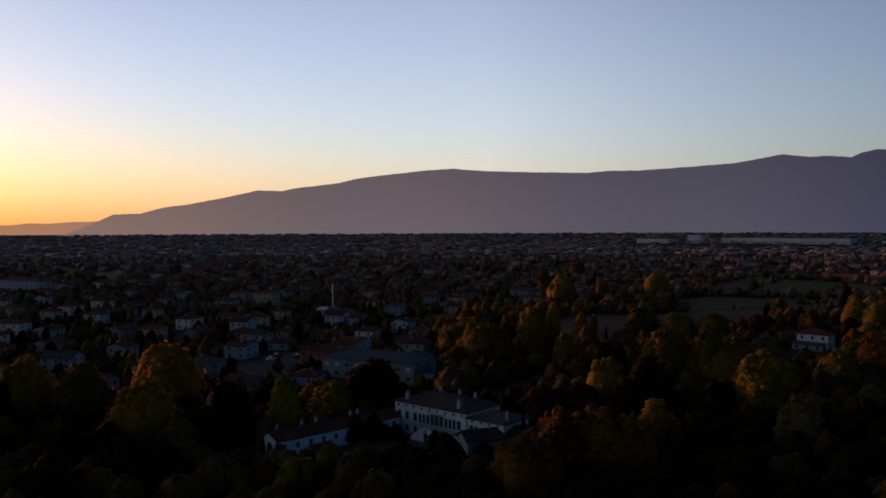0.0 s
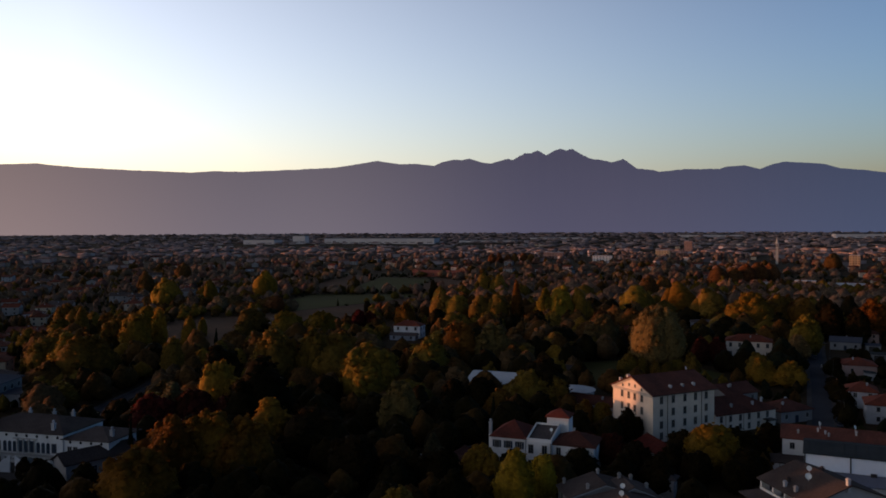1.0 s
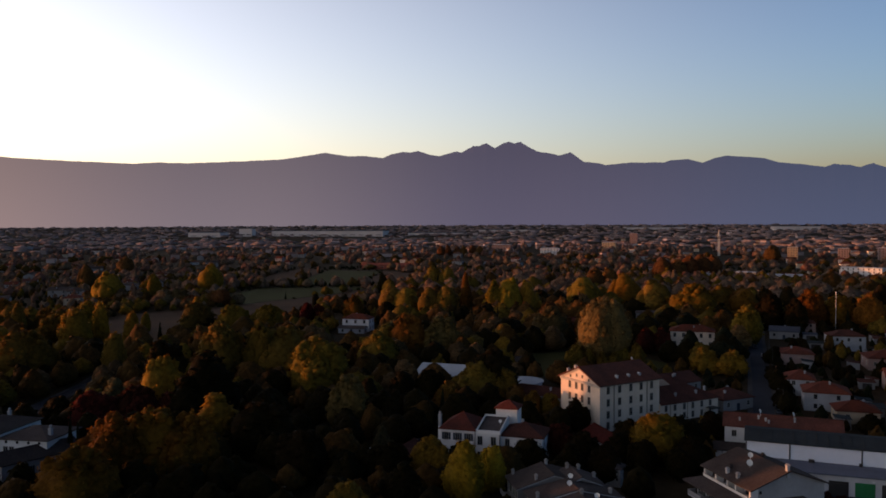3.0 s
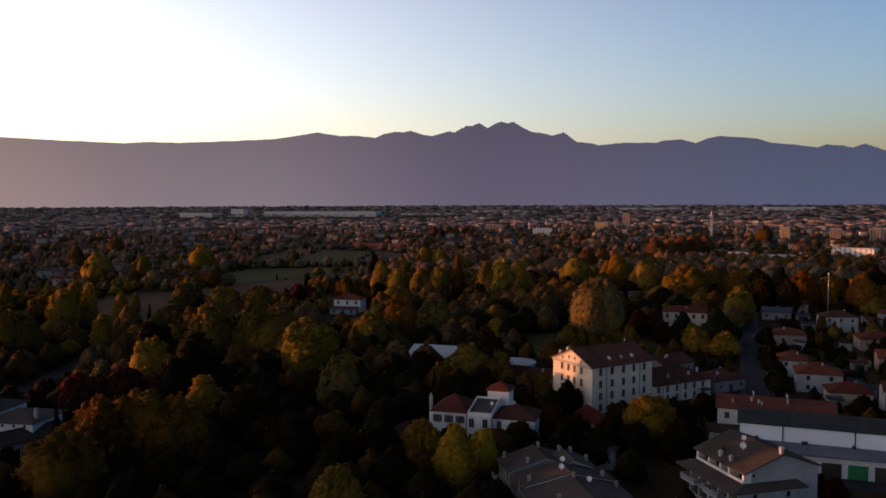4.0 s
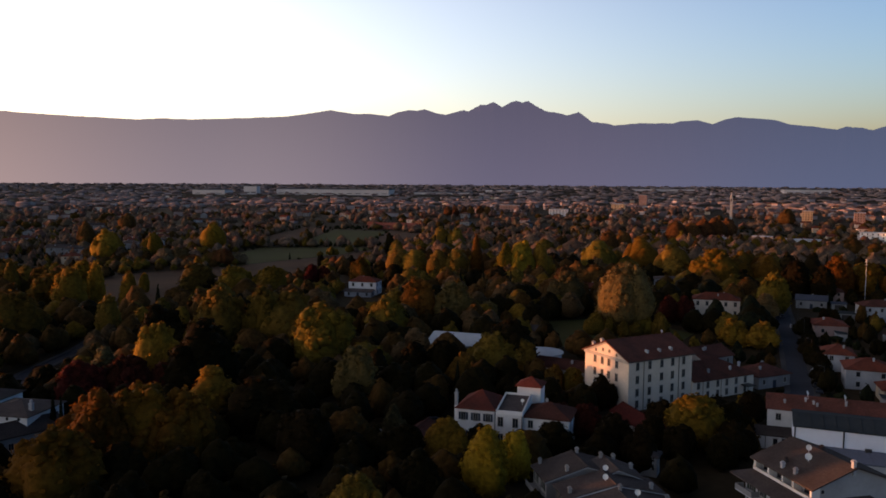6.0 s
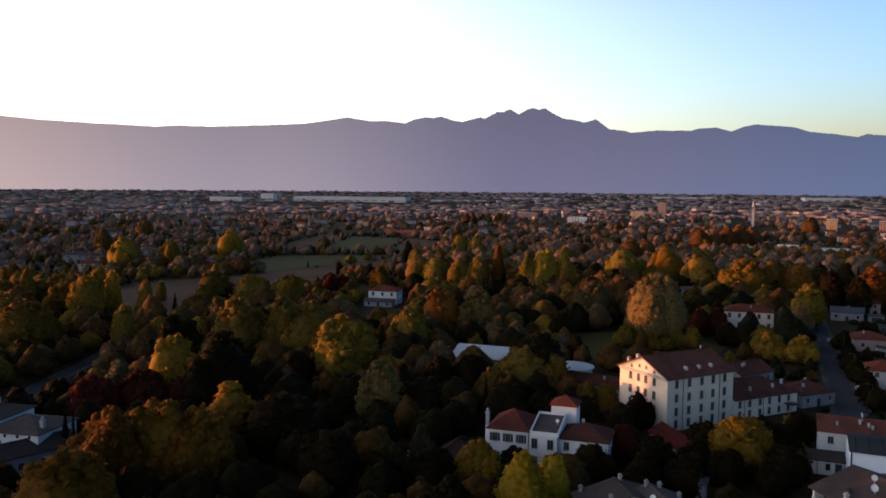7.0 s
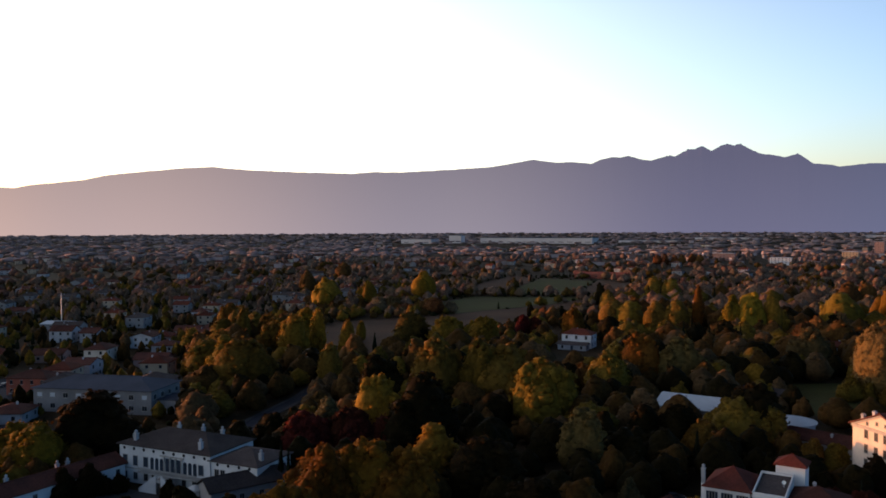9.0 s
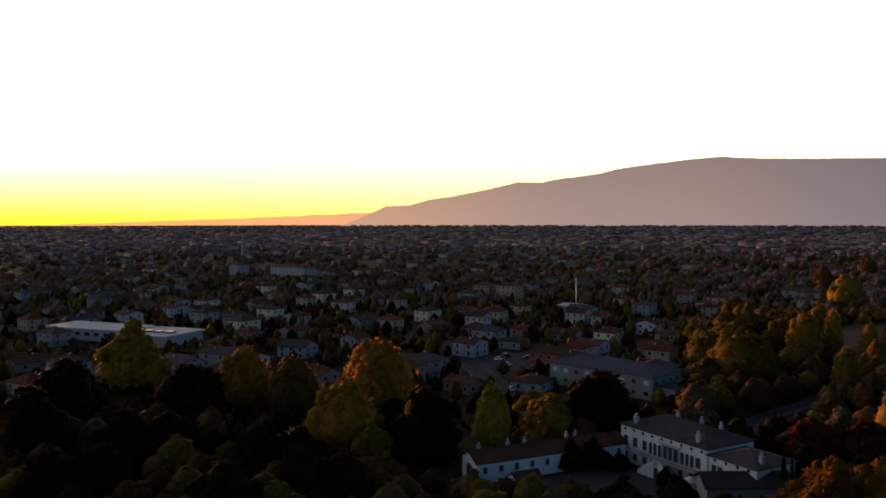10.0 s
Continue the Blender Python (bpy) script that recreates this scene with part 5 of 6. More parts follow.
block("long pale apartment block with a brown roof", 521, 934, -19, 62, 13, 13, 4, PLASTER_WHITE)
block("white apartment block with balconies", 331, 797, -42, 37, 13, 11, 4, PLASTER_WHITE, "flat")
block("low white hall beside the trees", 245, 770, -10, 40, 16, 6, 2, PLASTER_WHITE, "flat")
block("tall orange apartment block with balconies", 378, 1133, -20, 13, 12, 19, 6, PLASTER_YELLOW, "flat", 4)
block("tall ochre apartment block with balconies", 436, 1112, -20, 13, 12, 18, 6, PLASTER_PINK, "flat", 4)
block("pale apartment block with a penthouse", 495, 1122, -20, 20, 12, 18, 6, PLASTER_PINK, "flat", 5)
block("pale tower by the bell tower", 255, 1740, -15, 16, 16, 26, 8, PLASTER_PINK, "flat", 4)
block("ochre apartment block with a flat roof", 175, 1500, -15, 24, 14, 15, 5, PLASTER_YELLOW, "flat", 5)
block("pale apartment block with a flat roof", 620, 1000, -25, 40, 13, 12, 4, PLASTER_WHITE, "flat")
block("yellow house block in the sun", 640, 880, -25, 18, 13, 10, 3, PLASTER_YELLOW, "hip", 4)
block("yellow apartment block with a brown roof", 760, 1050, -30, 30, 13, 12, 4, PLASTER_YELLOW, "hip", 6)
block("white apartment block in the sun", 880, 1010, -30, 34, 13, 13, 4, PLASTER_WHITE, "hip", 7)
block("pink apartment block with a brown roof", -20, 1480, -10, 34, 13, 12, 4, PLASTER_PINK, "flat", 7)
block("pale apartment block over the trees", 60, 1330, -10, 30, 13, 11, 4, PLASTER_WHITE, "flat", 6)
block("yellow hall at the town's edge", 217, 777, -17, 17, 12, 8, 2, PLASTER_YELLOW, "flat", 4)


def factory():
    for label, x0, x1, y, h, d in (("very long white factory hall behind the town", -730, -385, 2440, 16, 90), ("white factory hall behind the town", -330, -150, 2560, 6, 60), ("white factory hall beside the town", -960, -860, 2350, 13, 60),
                                   ("long pale warehouse far across the plain", 420, 640, 3100, 8, 60), ("long pale warehouse far across the plain", -120, 60, 2900, 6, 60), ("long pale warehouse far across the plain", 900, 1050, 2900, 13, 50), ("pale office cube beside the factory", -820, -780, 2380, 24, 30)):
        L = x1 - x0
        xm = (x0 + x1) / 2
        ob = root("factory_hall", xm, y, -3, label, "factory", "factory halls", z=land(xm, y))
        Solid().box(-L / 2, L / 2, -d / 2, d / 2, -1, h).part("wall", FACTORY, ob)
        Solid().box(-L / 2 - 1, L / 2 + 1, -d / 2 - 1, d / 2 + 1, h, h + 1.5).part("roof", METAL_BLUE, ob)
        n = max(int(L / 26), 2)
        for k in range(n):
            u = -L / 2 + (k + 0.5) * L / n
            Solid().box(u - 8, u + 8, -d / 2 - 0.3, -d / 2, h * 0.2, h * 0.3).part("window_band", GLASS, ob)
    ob = root("water_tower", -1190, 500, 0, "dark mushroom-shaped water tower on the horizon", "water tower", z=land(1190, 500))
    Solid().tube((0, 0, -1), (0, 0, 38), 3.0, 2.2, 16).part("shaft", PLASTER_GREY, ob)
    Solid().tube((0, 0, 38), (0, 0, 44), 2.4, 9, 20).tube((0, 0, 44), (0, 0, 48), 9, 8.4, 20).tube((0, 0, 48), (0, 0, 50), 8.4, 1, 20).part("tank", PLASTER_GREY, ob)


factory()


def bell_tower():
    x, y = 319, 1290
    ob = root("bell_tower", x, y, -15, "slender pale bell tower with a pointed spire", "bell tower", z=land(x, y))
    Solid().box(-1.8, 1.8, -1.8, 1.8, -1, 26).box(-2.1, 2.1, -2.1, 2.1, 26, 26.6).part("shaft", STONE, ob)
    for a, b in ((-1.4, -1.4), (1.4, -1.4), (1.4, 1.4), (-1.4, 1.4)):
        Solid().box(a - 0.5, a + 0.5, b - 0.5, b + 0.5, 26.6, 31).part("belfry_pier", STONE, ob)
    Solid().box(-2.2, 2.2, -2.2, 2.2, 31, 31.7).tube((0, 0, 31.7), (0, 0, 42), 2.2, 0.1, 8).part("spire", STONE, ob)


bell_tower()


# ---- masts, street lamps, cars ----
def mast(label, x, y, h, r, arms):
    ob = root("mast", x, y, 20, label, "mast")
    Solid().tube((0, 0, -0.5), (0, 0, h), r, r * 0.55, 10).part("pole", PALE_METAL, ob)
    for k in range(arms):
        z = h - 0.6 - 1.4 * k
        Solid().box(-0.9, 0.9, -0.06, 0.06, z, z + 0.12).part("crossarm", PALE_METAL, ob)
    Solid().box(-0.35, 0.35, -0.2, 0.2, h, h + 0.5).part("mast_head", PALE_METAL, ob)


mast("tall thin pale lighting mast behind the houses", 160, 417, 21, 0.16, 2)
mast("stout pale mast above the workshop", -384, 402, 20, 0.4, 1)


def street_lamp():
    ob = root("street_lamp", 79.5, 246, 200, "thin grey street lamp with a curved arm", "street lamp", "street lamps")
    Solid().tube((0, 0, 0), (0, 0, 7.5), 0.09, 0.06, 8).part("pole", DARK_METAL, ob)
    Solid().tube((0, 0, 7.4), (1.6, 0, 7.9), 0.05, 0.04, 6).part("arm", DARK_METAL, ob)
    Solid().box(1.4, 2.1, -0.12, 0.12, 7.82, 7.98).part("lamp_head", DARK_METAL, ob)
    for x, y, a in ((90, 286, 200), (101, 325, 200), (112, 365, 200), (137, 216, 160), (157, 262, 160), (170, 300, 160), (-250, 229, 90), (-282, 228, 90), (99, 175, 160)):
        copy_thing(ob, pose(x, y, 0, 0, 0, a))


street_lamp()


def car(x, y, rot, paint, label):
    ob = root("car", x, y, rot, label, "car", "parked cars")
    s = Solid()
    prof = [(-2.05, 0.35), (-2.1, 0.75), (-1.95, 0.95), (-1.0, 1.02), (0.9, 1.0), (1.75, 0.85), (2.05, 0.65), (2.05, 0.35)]
    n = len(prof)
    s.add([(px, side * 0.86, pz + 0.07) for side in (-1, 1) for px, pz in prof], [tuple(range(n)), tuple(range(2 * n - 1, n - 1, -1))] + [(i, i + n, (i + 1) % n + n, (i + 1) % n) for i in range(n)])
    s.part("body", paint, ob)
    p = [(-1.8, 0.8, 1.05), (0.95, 0.8, 1.05), (0.3, 0.64, 1.5), (-1.35, 0.64, 1.5)]
    Solid().add(p + [(a, -b, c) for a, b, c in p], [(0, 1, 2, 3), (7, 6, 5, 4), (1, 5, 6, 2), (3, 7, 4, 0)]).part("glazing", GLASS, ob)
    Solid().box(-1.35, 0.3, -0.64, 0.64, 1.5, 1.55).part("roof_panel", paint, ob)
    for a in (-1.3, 1.3):
        for b in (-0.86, 0.86):
            w = Solid().tube((a, b - 0.1, 0.38), (a, b + 0.1, 0.38), 0.32, 0.32, 12).part("wheel", RUBBER, ob)
            Solid().tube((a, b - 0.115, 0.38), (a, b + 0.115, 0.38), 0.18, 0.18, 8).part("rim", PALE_METAL, w)
    for b in (-0.6, 0.6):
        Solid().box(2.0, 2.09, b - 0.18, b + 0.18, 0.68, 0.82).part("headlight", DISH, ob)
    return ob


WHITE_CAR = car(70.5, 226, 62, CAR_WHITE, "white hatchback parked at the kerb")
DARK_CAR = car(80.2, 253, 72, CAR_DARK, "dark hatchback parked at the kerb")
car(-262, 240, 80, CAR_RED, "red hatchback parked in the car park")
for x, y, a in ((82.0, 259, 74), (85.5, 270, 74), (-270, 244, 80), (-258, 238, 80), (-222, 209.5, 150)):
    copy_thing(WHITE_CAR, pose(x, y, 0, 0, 0, a))
for x, y, a in ((83.5, 264.5, 74), (79, 247, 66), (-275, 252, 80), (-250, 246, 80), (108, 372, 75), (-266, 256, 80)):
    copy_thing(DARK_CAR, pose(x, y, 0, 0, 0, a))
copy_thing(WHITE_CAR, pose(100, 190.5, 0, 0, 0, 120))
copy_thing(DARK_CAR, pose(-24, 207, 0, 0, 0, 20))


def fence(label, a, b, h=1.3):
    """A low street wall with a railing of bars between piers."""
    d = Vector((b[0] - a[0], b[1] - a[1]))
    ob = root("garden_fence", a[0], a[1], math.degrees(math.atan2(d.y, d.x)), label, "fence", "street fences")
    n = max(int(d.length / 3.2), 1)
    step = d.length / n
    panel = Solid().box(0.15, step - 0.15, -0.1, 0.1, -0.2, 0.55).box(0.15, step - 0.15, -0.03, 0.03, h - 0.08, h)
    for i in range(8):
        panel.box(0.15 + i * (step - 0.3) / 8, 0.19 + i * (step - 0.3) / 8, -0.02, 0.02, 0.55, h - 0.08)
    panel, pier = panel.mesh("fence_panel", PLASTER_PALE), Solid().box(-0.17, 0.17, -0.17, 0.17, -0.2, h + 0.15).box(-0.22, 0.22, -0.22, 0.22, h + 0.15, h + 0.25).mesh("pier", PLASTER_GREY)
    for k in range(n):
        piece("fence_panel", panel, ob, at=pose(k * step, 0, 0))
        piece("pier", pier, ob, at=pose(k * step, 0, 0))


fence("low white street wall with railings", (137.5, 217), (155.2, 258.8))
fence("low white street wall with railings", (156.6, 262), (169.5, 298))
fence("white fence before the dark-roofed house", (179, 342), (190, 340))


# ---- sheds, canopies and garden walls between the houses of the quarter ----
def garden_shed(x, y, rot, L, W, h, mat, label):
    ob = root("garden_shed", x, y, rot, label, "shed", "garden sheds")
    Solid().box(-L / 2, L / 2, -W / 2, W / 2, -0.3, h).part("wall", PLASTER_GREY, ob)
    Solid().add([(-L / 2 - 0.3, -W / 2 - 0.3, h), (L / 2 + 0.3, -W / 2 - 0.3, h), (L / 2 + 0.3, W / 2 + 0.3, h + 0.5), (-L / 2 - 0.3, W / 2 + 0.3, h + 0.5),
                 (-L / 2 - 0.3, -W / 2 - 0.3, h + 0.15), (L / 2 + 0.3, -W / 2 - 0.3, h + 0.15), (L / 2 + 0.3, W / 2 + 0.3, h + 0.65), (-L / 2 - 0.3, W / 2 + 0.3, h + 0.65)],
                [(0, 3, 2, 1), (4, 5, 6, 7), (0, 1, 5, 4), (1, 2, 6, 5), (2, 3, 7, 6), (3, 0, 4, 7)]).part("roof", mat, ob)
    Solid().box(-L * 0.3, L * 0.3, -W / 2 - 0.06, -W / 2, 0, h * 0.85).part("door", DARK_METAL, ob)


def low_wall(x, y, rot, L, label):
    ob = root("garden_wall", x, y, rot, label, "wall", "garden walls")
    Solid().box(-L / 2, L / 2, -0.12, 0.12, -0.3, 1.1).part("wall", PLASTER_GREY, ob)
    Solid().box(-L / 2 - 0.05, L / 2 + 0.05, -0.17, 0.17, 1.1, 1.2).part("coping", STONE, ob)
    for k in (-0.5, 0.0, 0.5):
        Solid().box(-0.22, 0.22, -0.22, 0.22, -0.3, 1.45).part("pillar", PLASTER_PALE, ob, at=pose(k * L, 0, 0))


def quarter_gardens():
    rnd = random.Random(17)
    homes = [(x, y, r) for x, y, r in FOOT if 84 < x < 300 and 196 < y < 420]
    for x, y, r in homes:
        for tries in range(6):
            a = rnd.uniform(0, 6.28)
            px, py, rot = x + (r + 2.5) * math.cos(a), y + (r + 2.5) * math.sin(a), -13 + rnd.choice((0, 90))
            clear = all((px - p) ** 2 + (py - q) ** 2 > (c + 1.8) ** 2 for p, q, c in FOOT)
            lanes = min(min((Vector((px, py)) - (Vector(p) + (Vector(q) - Vector(p)) * u / 12)).length for u in range(13)) - half for line, half in ROADS for p, q in zip(line, line[1:]))
            if clear and lanes > 2.5:
                kind = rnd.random()
                if kind < 0.6:
                    mat, word = rnd.choice(((METAL_BLUE, "blue-grey sheet"), (TILE_BROWN, "brown tiled"), (METAL_ROOF, "dark sheet")))
                    garden_shed(px, py, rot, rnd.uniform(3.5, 6.5), rnd.uniform(3, 4.2), rnd.uniform(2.2, 2.8), mat, f"small grey garden shed with a {word} roof")
                    FOOT.append((px, py, 2.5))
                else:
                    low_wall(px, py, rot, rnd.uniform(7, 12), "low grey garden wall with stone coping and pillars")
                if tries > 2:
                    break


quarter_gardens()


# ---- trees ----
def icosphere(level):
    bm = bmesh.new()
    bmesh.ops.create_icosphere(bm, subdivisions=level, radius=1)
    v, f = np.array([p.co[:] for p in bm.verts]), [[p.index for p in face.verts] for face in bm.faces]
    bm.free()
    return v, f


(BUD, BUD_F), (BALL, BALL_F), (DOME, DOME_F) = icosphere(1), icosphere(2), icosphere(3)


def crown_mesh(name, seed, H, R, low, shape, lobes, cards, size):
    """A crown with an uneven outline: several leaders of different heights grown together, boughs swelling out of them, and a loose shell of leaf sprays.
    shape: round, tall, full, column, cone."""
    rng = np.random.default_rng(seed)
    verts, faces = [], []
    ball, ball_f = (BALL, BALL_F) if cards > 50 else (BUD, BUD_F)
    bud, bud_f = BUD, BUD_F
    lump = 0.7 if shape == "full" else 0.45 if shape == "dome" else 1.0
    stems = {"round": 5, "tall": 4, "full": 4, "column": 2, "cone": 1, "dome": 6}[shape]
    turn = rng.uniform(0, 6.28)
    leaders = []
    for k in range(stems):
        a = turn + k * 6.28 / max(stems - 1, 1) + rng.uniform(-0.5, 0.5)
        off = 0.0 if k == 0 else R * rng.uniform(0.34, 0.52) * (0.6 if shape == "column" else 1)
        top = H if k == 0 else H * rng.uniform(0.66, 0.93)
        wide = R * (rng.uniform(0.6, 0.72) if k == 0 else rng.uniform(0.42, 0.6))
        if shape in ("column", "cone"):
            wide = R * 0.85
        if shape == "full":
            off, top, wide = off * 0.62, H if k == 0 else H * rng.uniform(0.78, 0.94), R * rng.uniform(0.66, 0.8)
        if shape == "dome":
            off, top, wide = (0.0, H, R * 0.7) if k == 0 else (R * rng.uniform(0.34, 0.44), H * rng.uniform(0.84, 0.95), R * rng.uniform(0.52, 0.6))
        leaders.append((off * math.cos(a), off * math.sin(a), top, wide))

    def profile(u):
        """Half-width along the height, u from -1 at the foot to 1 at the top."""
        if shape == "cone":
            return max(1 - u, 0.03) / 1.8
        return math.sqrt(max(1 - u * u, 0.02)) * (1 - 0.22 * u) if shape != "column" else max(1 - abs(u) ** 3, 0.03) ** 0.6 * (1 - 0.2 * u)

    def shell(cx, cy, top, wide, p):
        flat = math.hypot(p[0], p[1]) or 1e-6
        q = Vector(p)
        swell = 1 + lump * 0.34 * noise.noise(q * 1.6 + Vector((seed * 3.1, cx, 0))) + lump * 0.24 * noise.noise(q * 3.7 + Vector((cy, seed * 1.7, 0))) + 0.16 * noise.noise(q * 8.5 + Vector((cx, 0, seed)))
        k = wide * profile(p[2]) * swell
        lift = 0.96 + 0.16 * noise.noise(q * 2.9 + Vector((0, cy, seed)))
        return np.array([cx + p[0] / flat * k, cy + p[1] / flat * k, (top + low) / 2 + (top - low) / 2 * p[2] * lift])

    spots = []
    for cx, cy, top, wide in leaders:
        n = len(verts)
        verts += [tuple(shell(cx, cy, top, wide, p)) for p in ball]
        faces += [[n + i for i in f] for f in ball_f]
    for k in range(lobes):
        cx, cy, top, wide = leaders[rng.integers(stems)]
        d = rng.standard_normal(3)
        d[2] = d[2] + 0.25
        d /= np.linalg.norm(d)
        c = shell(cx, cy, top, wide * 0.88, d)
        r = R * rng.uniform(0.09, 0.22) * (0.5 if shape in ("column", "cone") else 0.55 if shape == "dome" else 1)
        rz = r * rng.uniform(0.8, 1.3)
        spots.append((c, r, rz))
        n = len(verts)
        bump = [1 + 0.6 * noise.noise(Vector(q) * 2.4 + Vector(c)) for q in bud]
        verts += [tuple(c + q * (r, r, rz) * m) for q, m in zip(bud, bump)]
        faces += [[n + i for i in f] for f in bud_f]
    for k in range(cards):
        d = rng.standard_normal(3)
        d /= np.linalg.norm(d)
        if rng.random() < 0.5:
            c, r, rz = spots[rng.integers(len(spots))]
            p = c + d * np.array([r, r, rz]) * rng.uniform(0.85, 1.2)
        else:
            cx, cy, top, wide = leaders[rng.integers(stems)]
            p = shell(cx, cy, top, wide, d) + d * R * rng.uniform(-0.02, 0.08)
        if p[2] < 0.3:
            p[2] = rng.uniform(0.3, 0.3 * H)
        nrm = d + 0.45 * rng.standard_normal(3)
        nrm /= np.linalg.norm(nrm)
        a = np.cross(nrm, rng.standard_normal(3))
        a /= np.linalg.norm(a)
        b = np.cross(nrm, a)
        s = size * rng.uniform(0.45, 1.35)
        n = len(verts)
        verts += [tuple(p - a * s - b * s * 0.3), tuple(p + b * s * -0.8), tuple(p + a * s), tuple(p + b * s * 0.75)]
        faces += [[n, n + 1, n + 2], [n, n + 2, n + 3]]
    me = bpy.data.meshes.new(name)
    me.from_pydata(verts, [], faces)
    me.materials.append(LEAF)
    me.polygons.foreach_set("use_smooth", [True] * len(me.polygons))
    me.update()
    return me


def tree_kind(seed, H, R, low, shape, lobes, cards, size):
    """Crown and trunk meshes of one kind of tree, H metres high."""
    rnd = random.Random(seed)
    t = Solid().tube((0, 0, -0.5), (0, 0, low + 0.5), H * 0.026, H * 0.02, 8).tube((0, 0, low + 0.4), (0, 0, H * 0.75), H * 0.02, H * 0.006, 6)
    for k in range(5):
        a, z = rnd.uniform(0, 6.28), low + rnd.uniform(0, 0.3) * H
        t.tube((0, 0, z), (R * 0.6 * math.cos(a), R * 0.6 * math.sin(a), z + H * 0.2), H * 0.011, H * 0.004, 5)
    return crown_mesh("crown", seed, H, R, low, shape, lobes, cards, size), t.mesh("trunk", BARK), H, R


KINDS = {
    "broad": [tree_kind(11 + k, 14.0, 6.2, 0.4, "round" if k % 2 else "full", 80, 2100, 0.42) for k in range(6)],
    "tall": [tree_kind(31 + k, 16.0, 5.2, 0.3, "tall", 80, 2100, 0.4) for k in range(5)],
    "column": [tree_kind(51 + k, 18.0, 2.6, 0.3, "column", 30, 900, 0.32) for k in range(3)],
    "cone": [tree_kind(71 + k, 13.0, 2.2, 0.4, "cone", 10, 500, 0.28) for k in range(2)],
    "far": [tree_kind(91 + k, 13.0, 5.6, 0.4, "round" if k % 2 else "full", 22, 60, 0.6) for k in range(6)],
    "far_tall": [tree_kind(111 + k, 15.0, 4.2, 0.4, "tall", 22, 60, 0.6) for k in range(4)],
    "speck": [tree_kind(131 + k, 13.0, 5.6, 0.4, "round" if k % 2 else "full", 7, 10, 0.8) for k in range(6)],
}
KINDS["dome"] = [tree_kind(171, 24.0, 12.0, 1.5, "dome", 240, 9000, 0.4)]
TINTS = {
    # dark and shade carry woodland shade in the colour, besides darker species.
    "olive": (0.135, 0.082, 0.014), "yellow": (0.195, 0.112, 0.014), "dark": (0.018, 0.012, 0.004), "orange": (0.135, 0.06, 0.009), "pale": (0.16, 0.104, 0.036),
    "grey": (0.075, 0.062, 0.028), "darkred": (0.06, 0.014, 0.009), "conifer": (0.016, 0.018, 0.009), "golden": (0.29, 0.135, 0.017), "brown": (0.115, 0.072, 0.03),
    # Tints of far trees are paled: the haze is put into the leaf colour.
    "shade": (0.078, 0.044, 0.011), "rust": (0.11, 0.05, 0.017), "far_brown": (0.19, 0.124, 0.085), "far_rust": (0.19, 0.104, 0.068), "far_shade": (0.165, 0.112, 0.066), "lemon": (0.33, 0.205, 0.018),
}
WORDS = {"lemon": "bright yellow autumn tree in a garden", "olive": "olive-green broadleaf tree turning in autumn", "yellow": "yellow-green autumn broadleaf tree", "dark": "dark green broadleaf tree in the shade", "orange": "orange-brown autumn broadleaf tree",
         "pale": "pale tawny autumn tree with a full crown", "grey": "grey-green cedar-like tree in the park", "darkred": "dark red-leaved tree in a garden", "conifer": "slender dark cypress among gardens", "golden": "tall golden autumn tree in the park",
         "shade": "shaded olive broadleaf tree of the woods", "rust": "rust-brown autumn tree of the woods",
         "brown": "brown-leaved autumn tree of the woods", "far_brown": "greyish-brown autumn tree of the plain", "far_rust": "reddish-brown autumn tree of the plain", "far_shade": "drab-olive autumn tree of the plain"}
TREES = []
trees_rnd = random.Random(5)


def tree(x, y, h, r, tint, kind="broad"):
    if kind == "column" and r > 0.24 * h:
        kind = "tall"
    crown, trunk, H, R = trees_rnd.choice(KINDS[kind])
    ob = new("tree")
    ob.matrix_basis = Matrix.LocRotScale((x, y, land(x, y)), Euler((0, 0, trees_rnd.uniform(0, 6.28))), (r / R, r / R * trees_rnd.uniform(0.88, 1.12), h / H))
    tagged(ob, WORDS[tint] if kind not in ("column",) else WORDS[tint].replace("broadleaf", "columnar"), "tree", "trees of the plain")
    piece("trunk", trunk, ob)
    c = piece("crown", crown, ob)
    k = trees_rnd.uniform(0.75, 1.25)
    c.color = (*[q * k for q in TINTS[tint]], 1)
    TREES.append((x, y, r))
    return ob


def grove(x, y, h, r, tint, kind):
    """One tree, or a close group where the mass is wider than one crown."""
    if kind in ("column", "cone") or r < 0.62 * h:
        tree(x, y, h, r, tint, kind)
        return
    n = 2 if r < 0.95 * h else 3
    q = Vector((x, y)).normalized()
    for k in range(n):
        o = (k - (n - 1) / 2) * 2 * r / n * 0.95
        j = trees_rnd.uniform(-0.25, 0.25) * r
        tree(x + q.y * o + q.x * j, y - q.x * o + q.y * j, h * trees_rnd.uniform(0.86, 1.04), r / n * 1.25, tint, kind)


def stand(tint, kind, spots):
    for x, y, h, r in spots:
        grove(x, y, h, r, tint, kind if math.hypot(x, y) < 480 or kind in ("column", "cone") else "far_tall" if kind == "tall" else "far")


stand("olive", "broad", [(-183, 284, 18, 12.1), (-214, 360, 16, 9.7), (-97, 280, 22, 14.4), (-81, 283, 20, 11.5), (-63, 258, 20, 9.5), (-9, 257, 13, 9.8), (-19, 242, 10, 5.5), (8, 238, 8, 5.3), (-52, 307, 16, 8.3), (44, 512, 23, 12.2), (83, 489, 22, 13.2), (108, 383, 18, 7.5)])
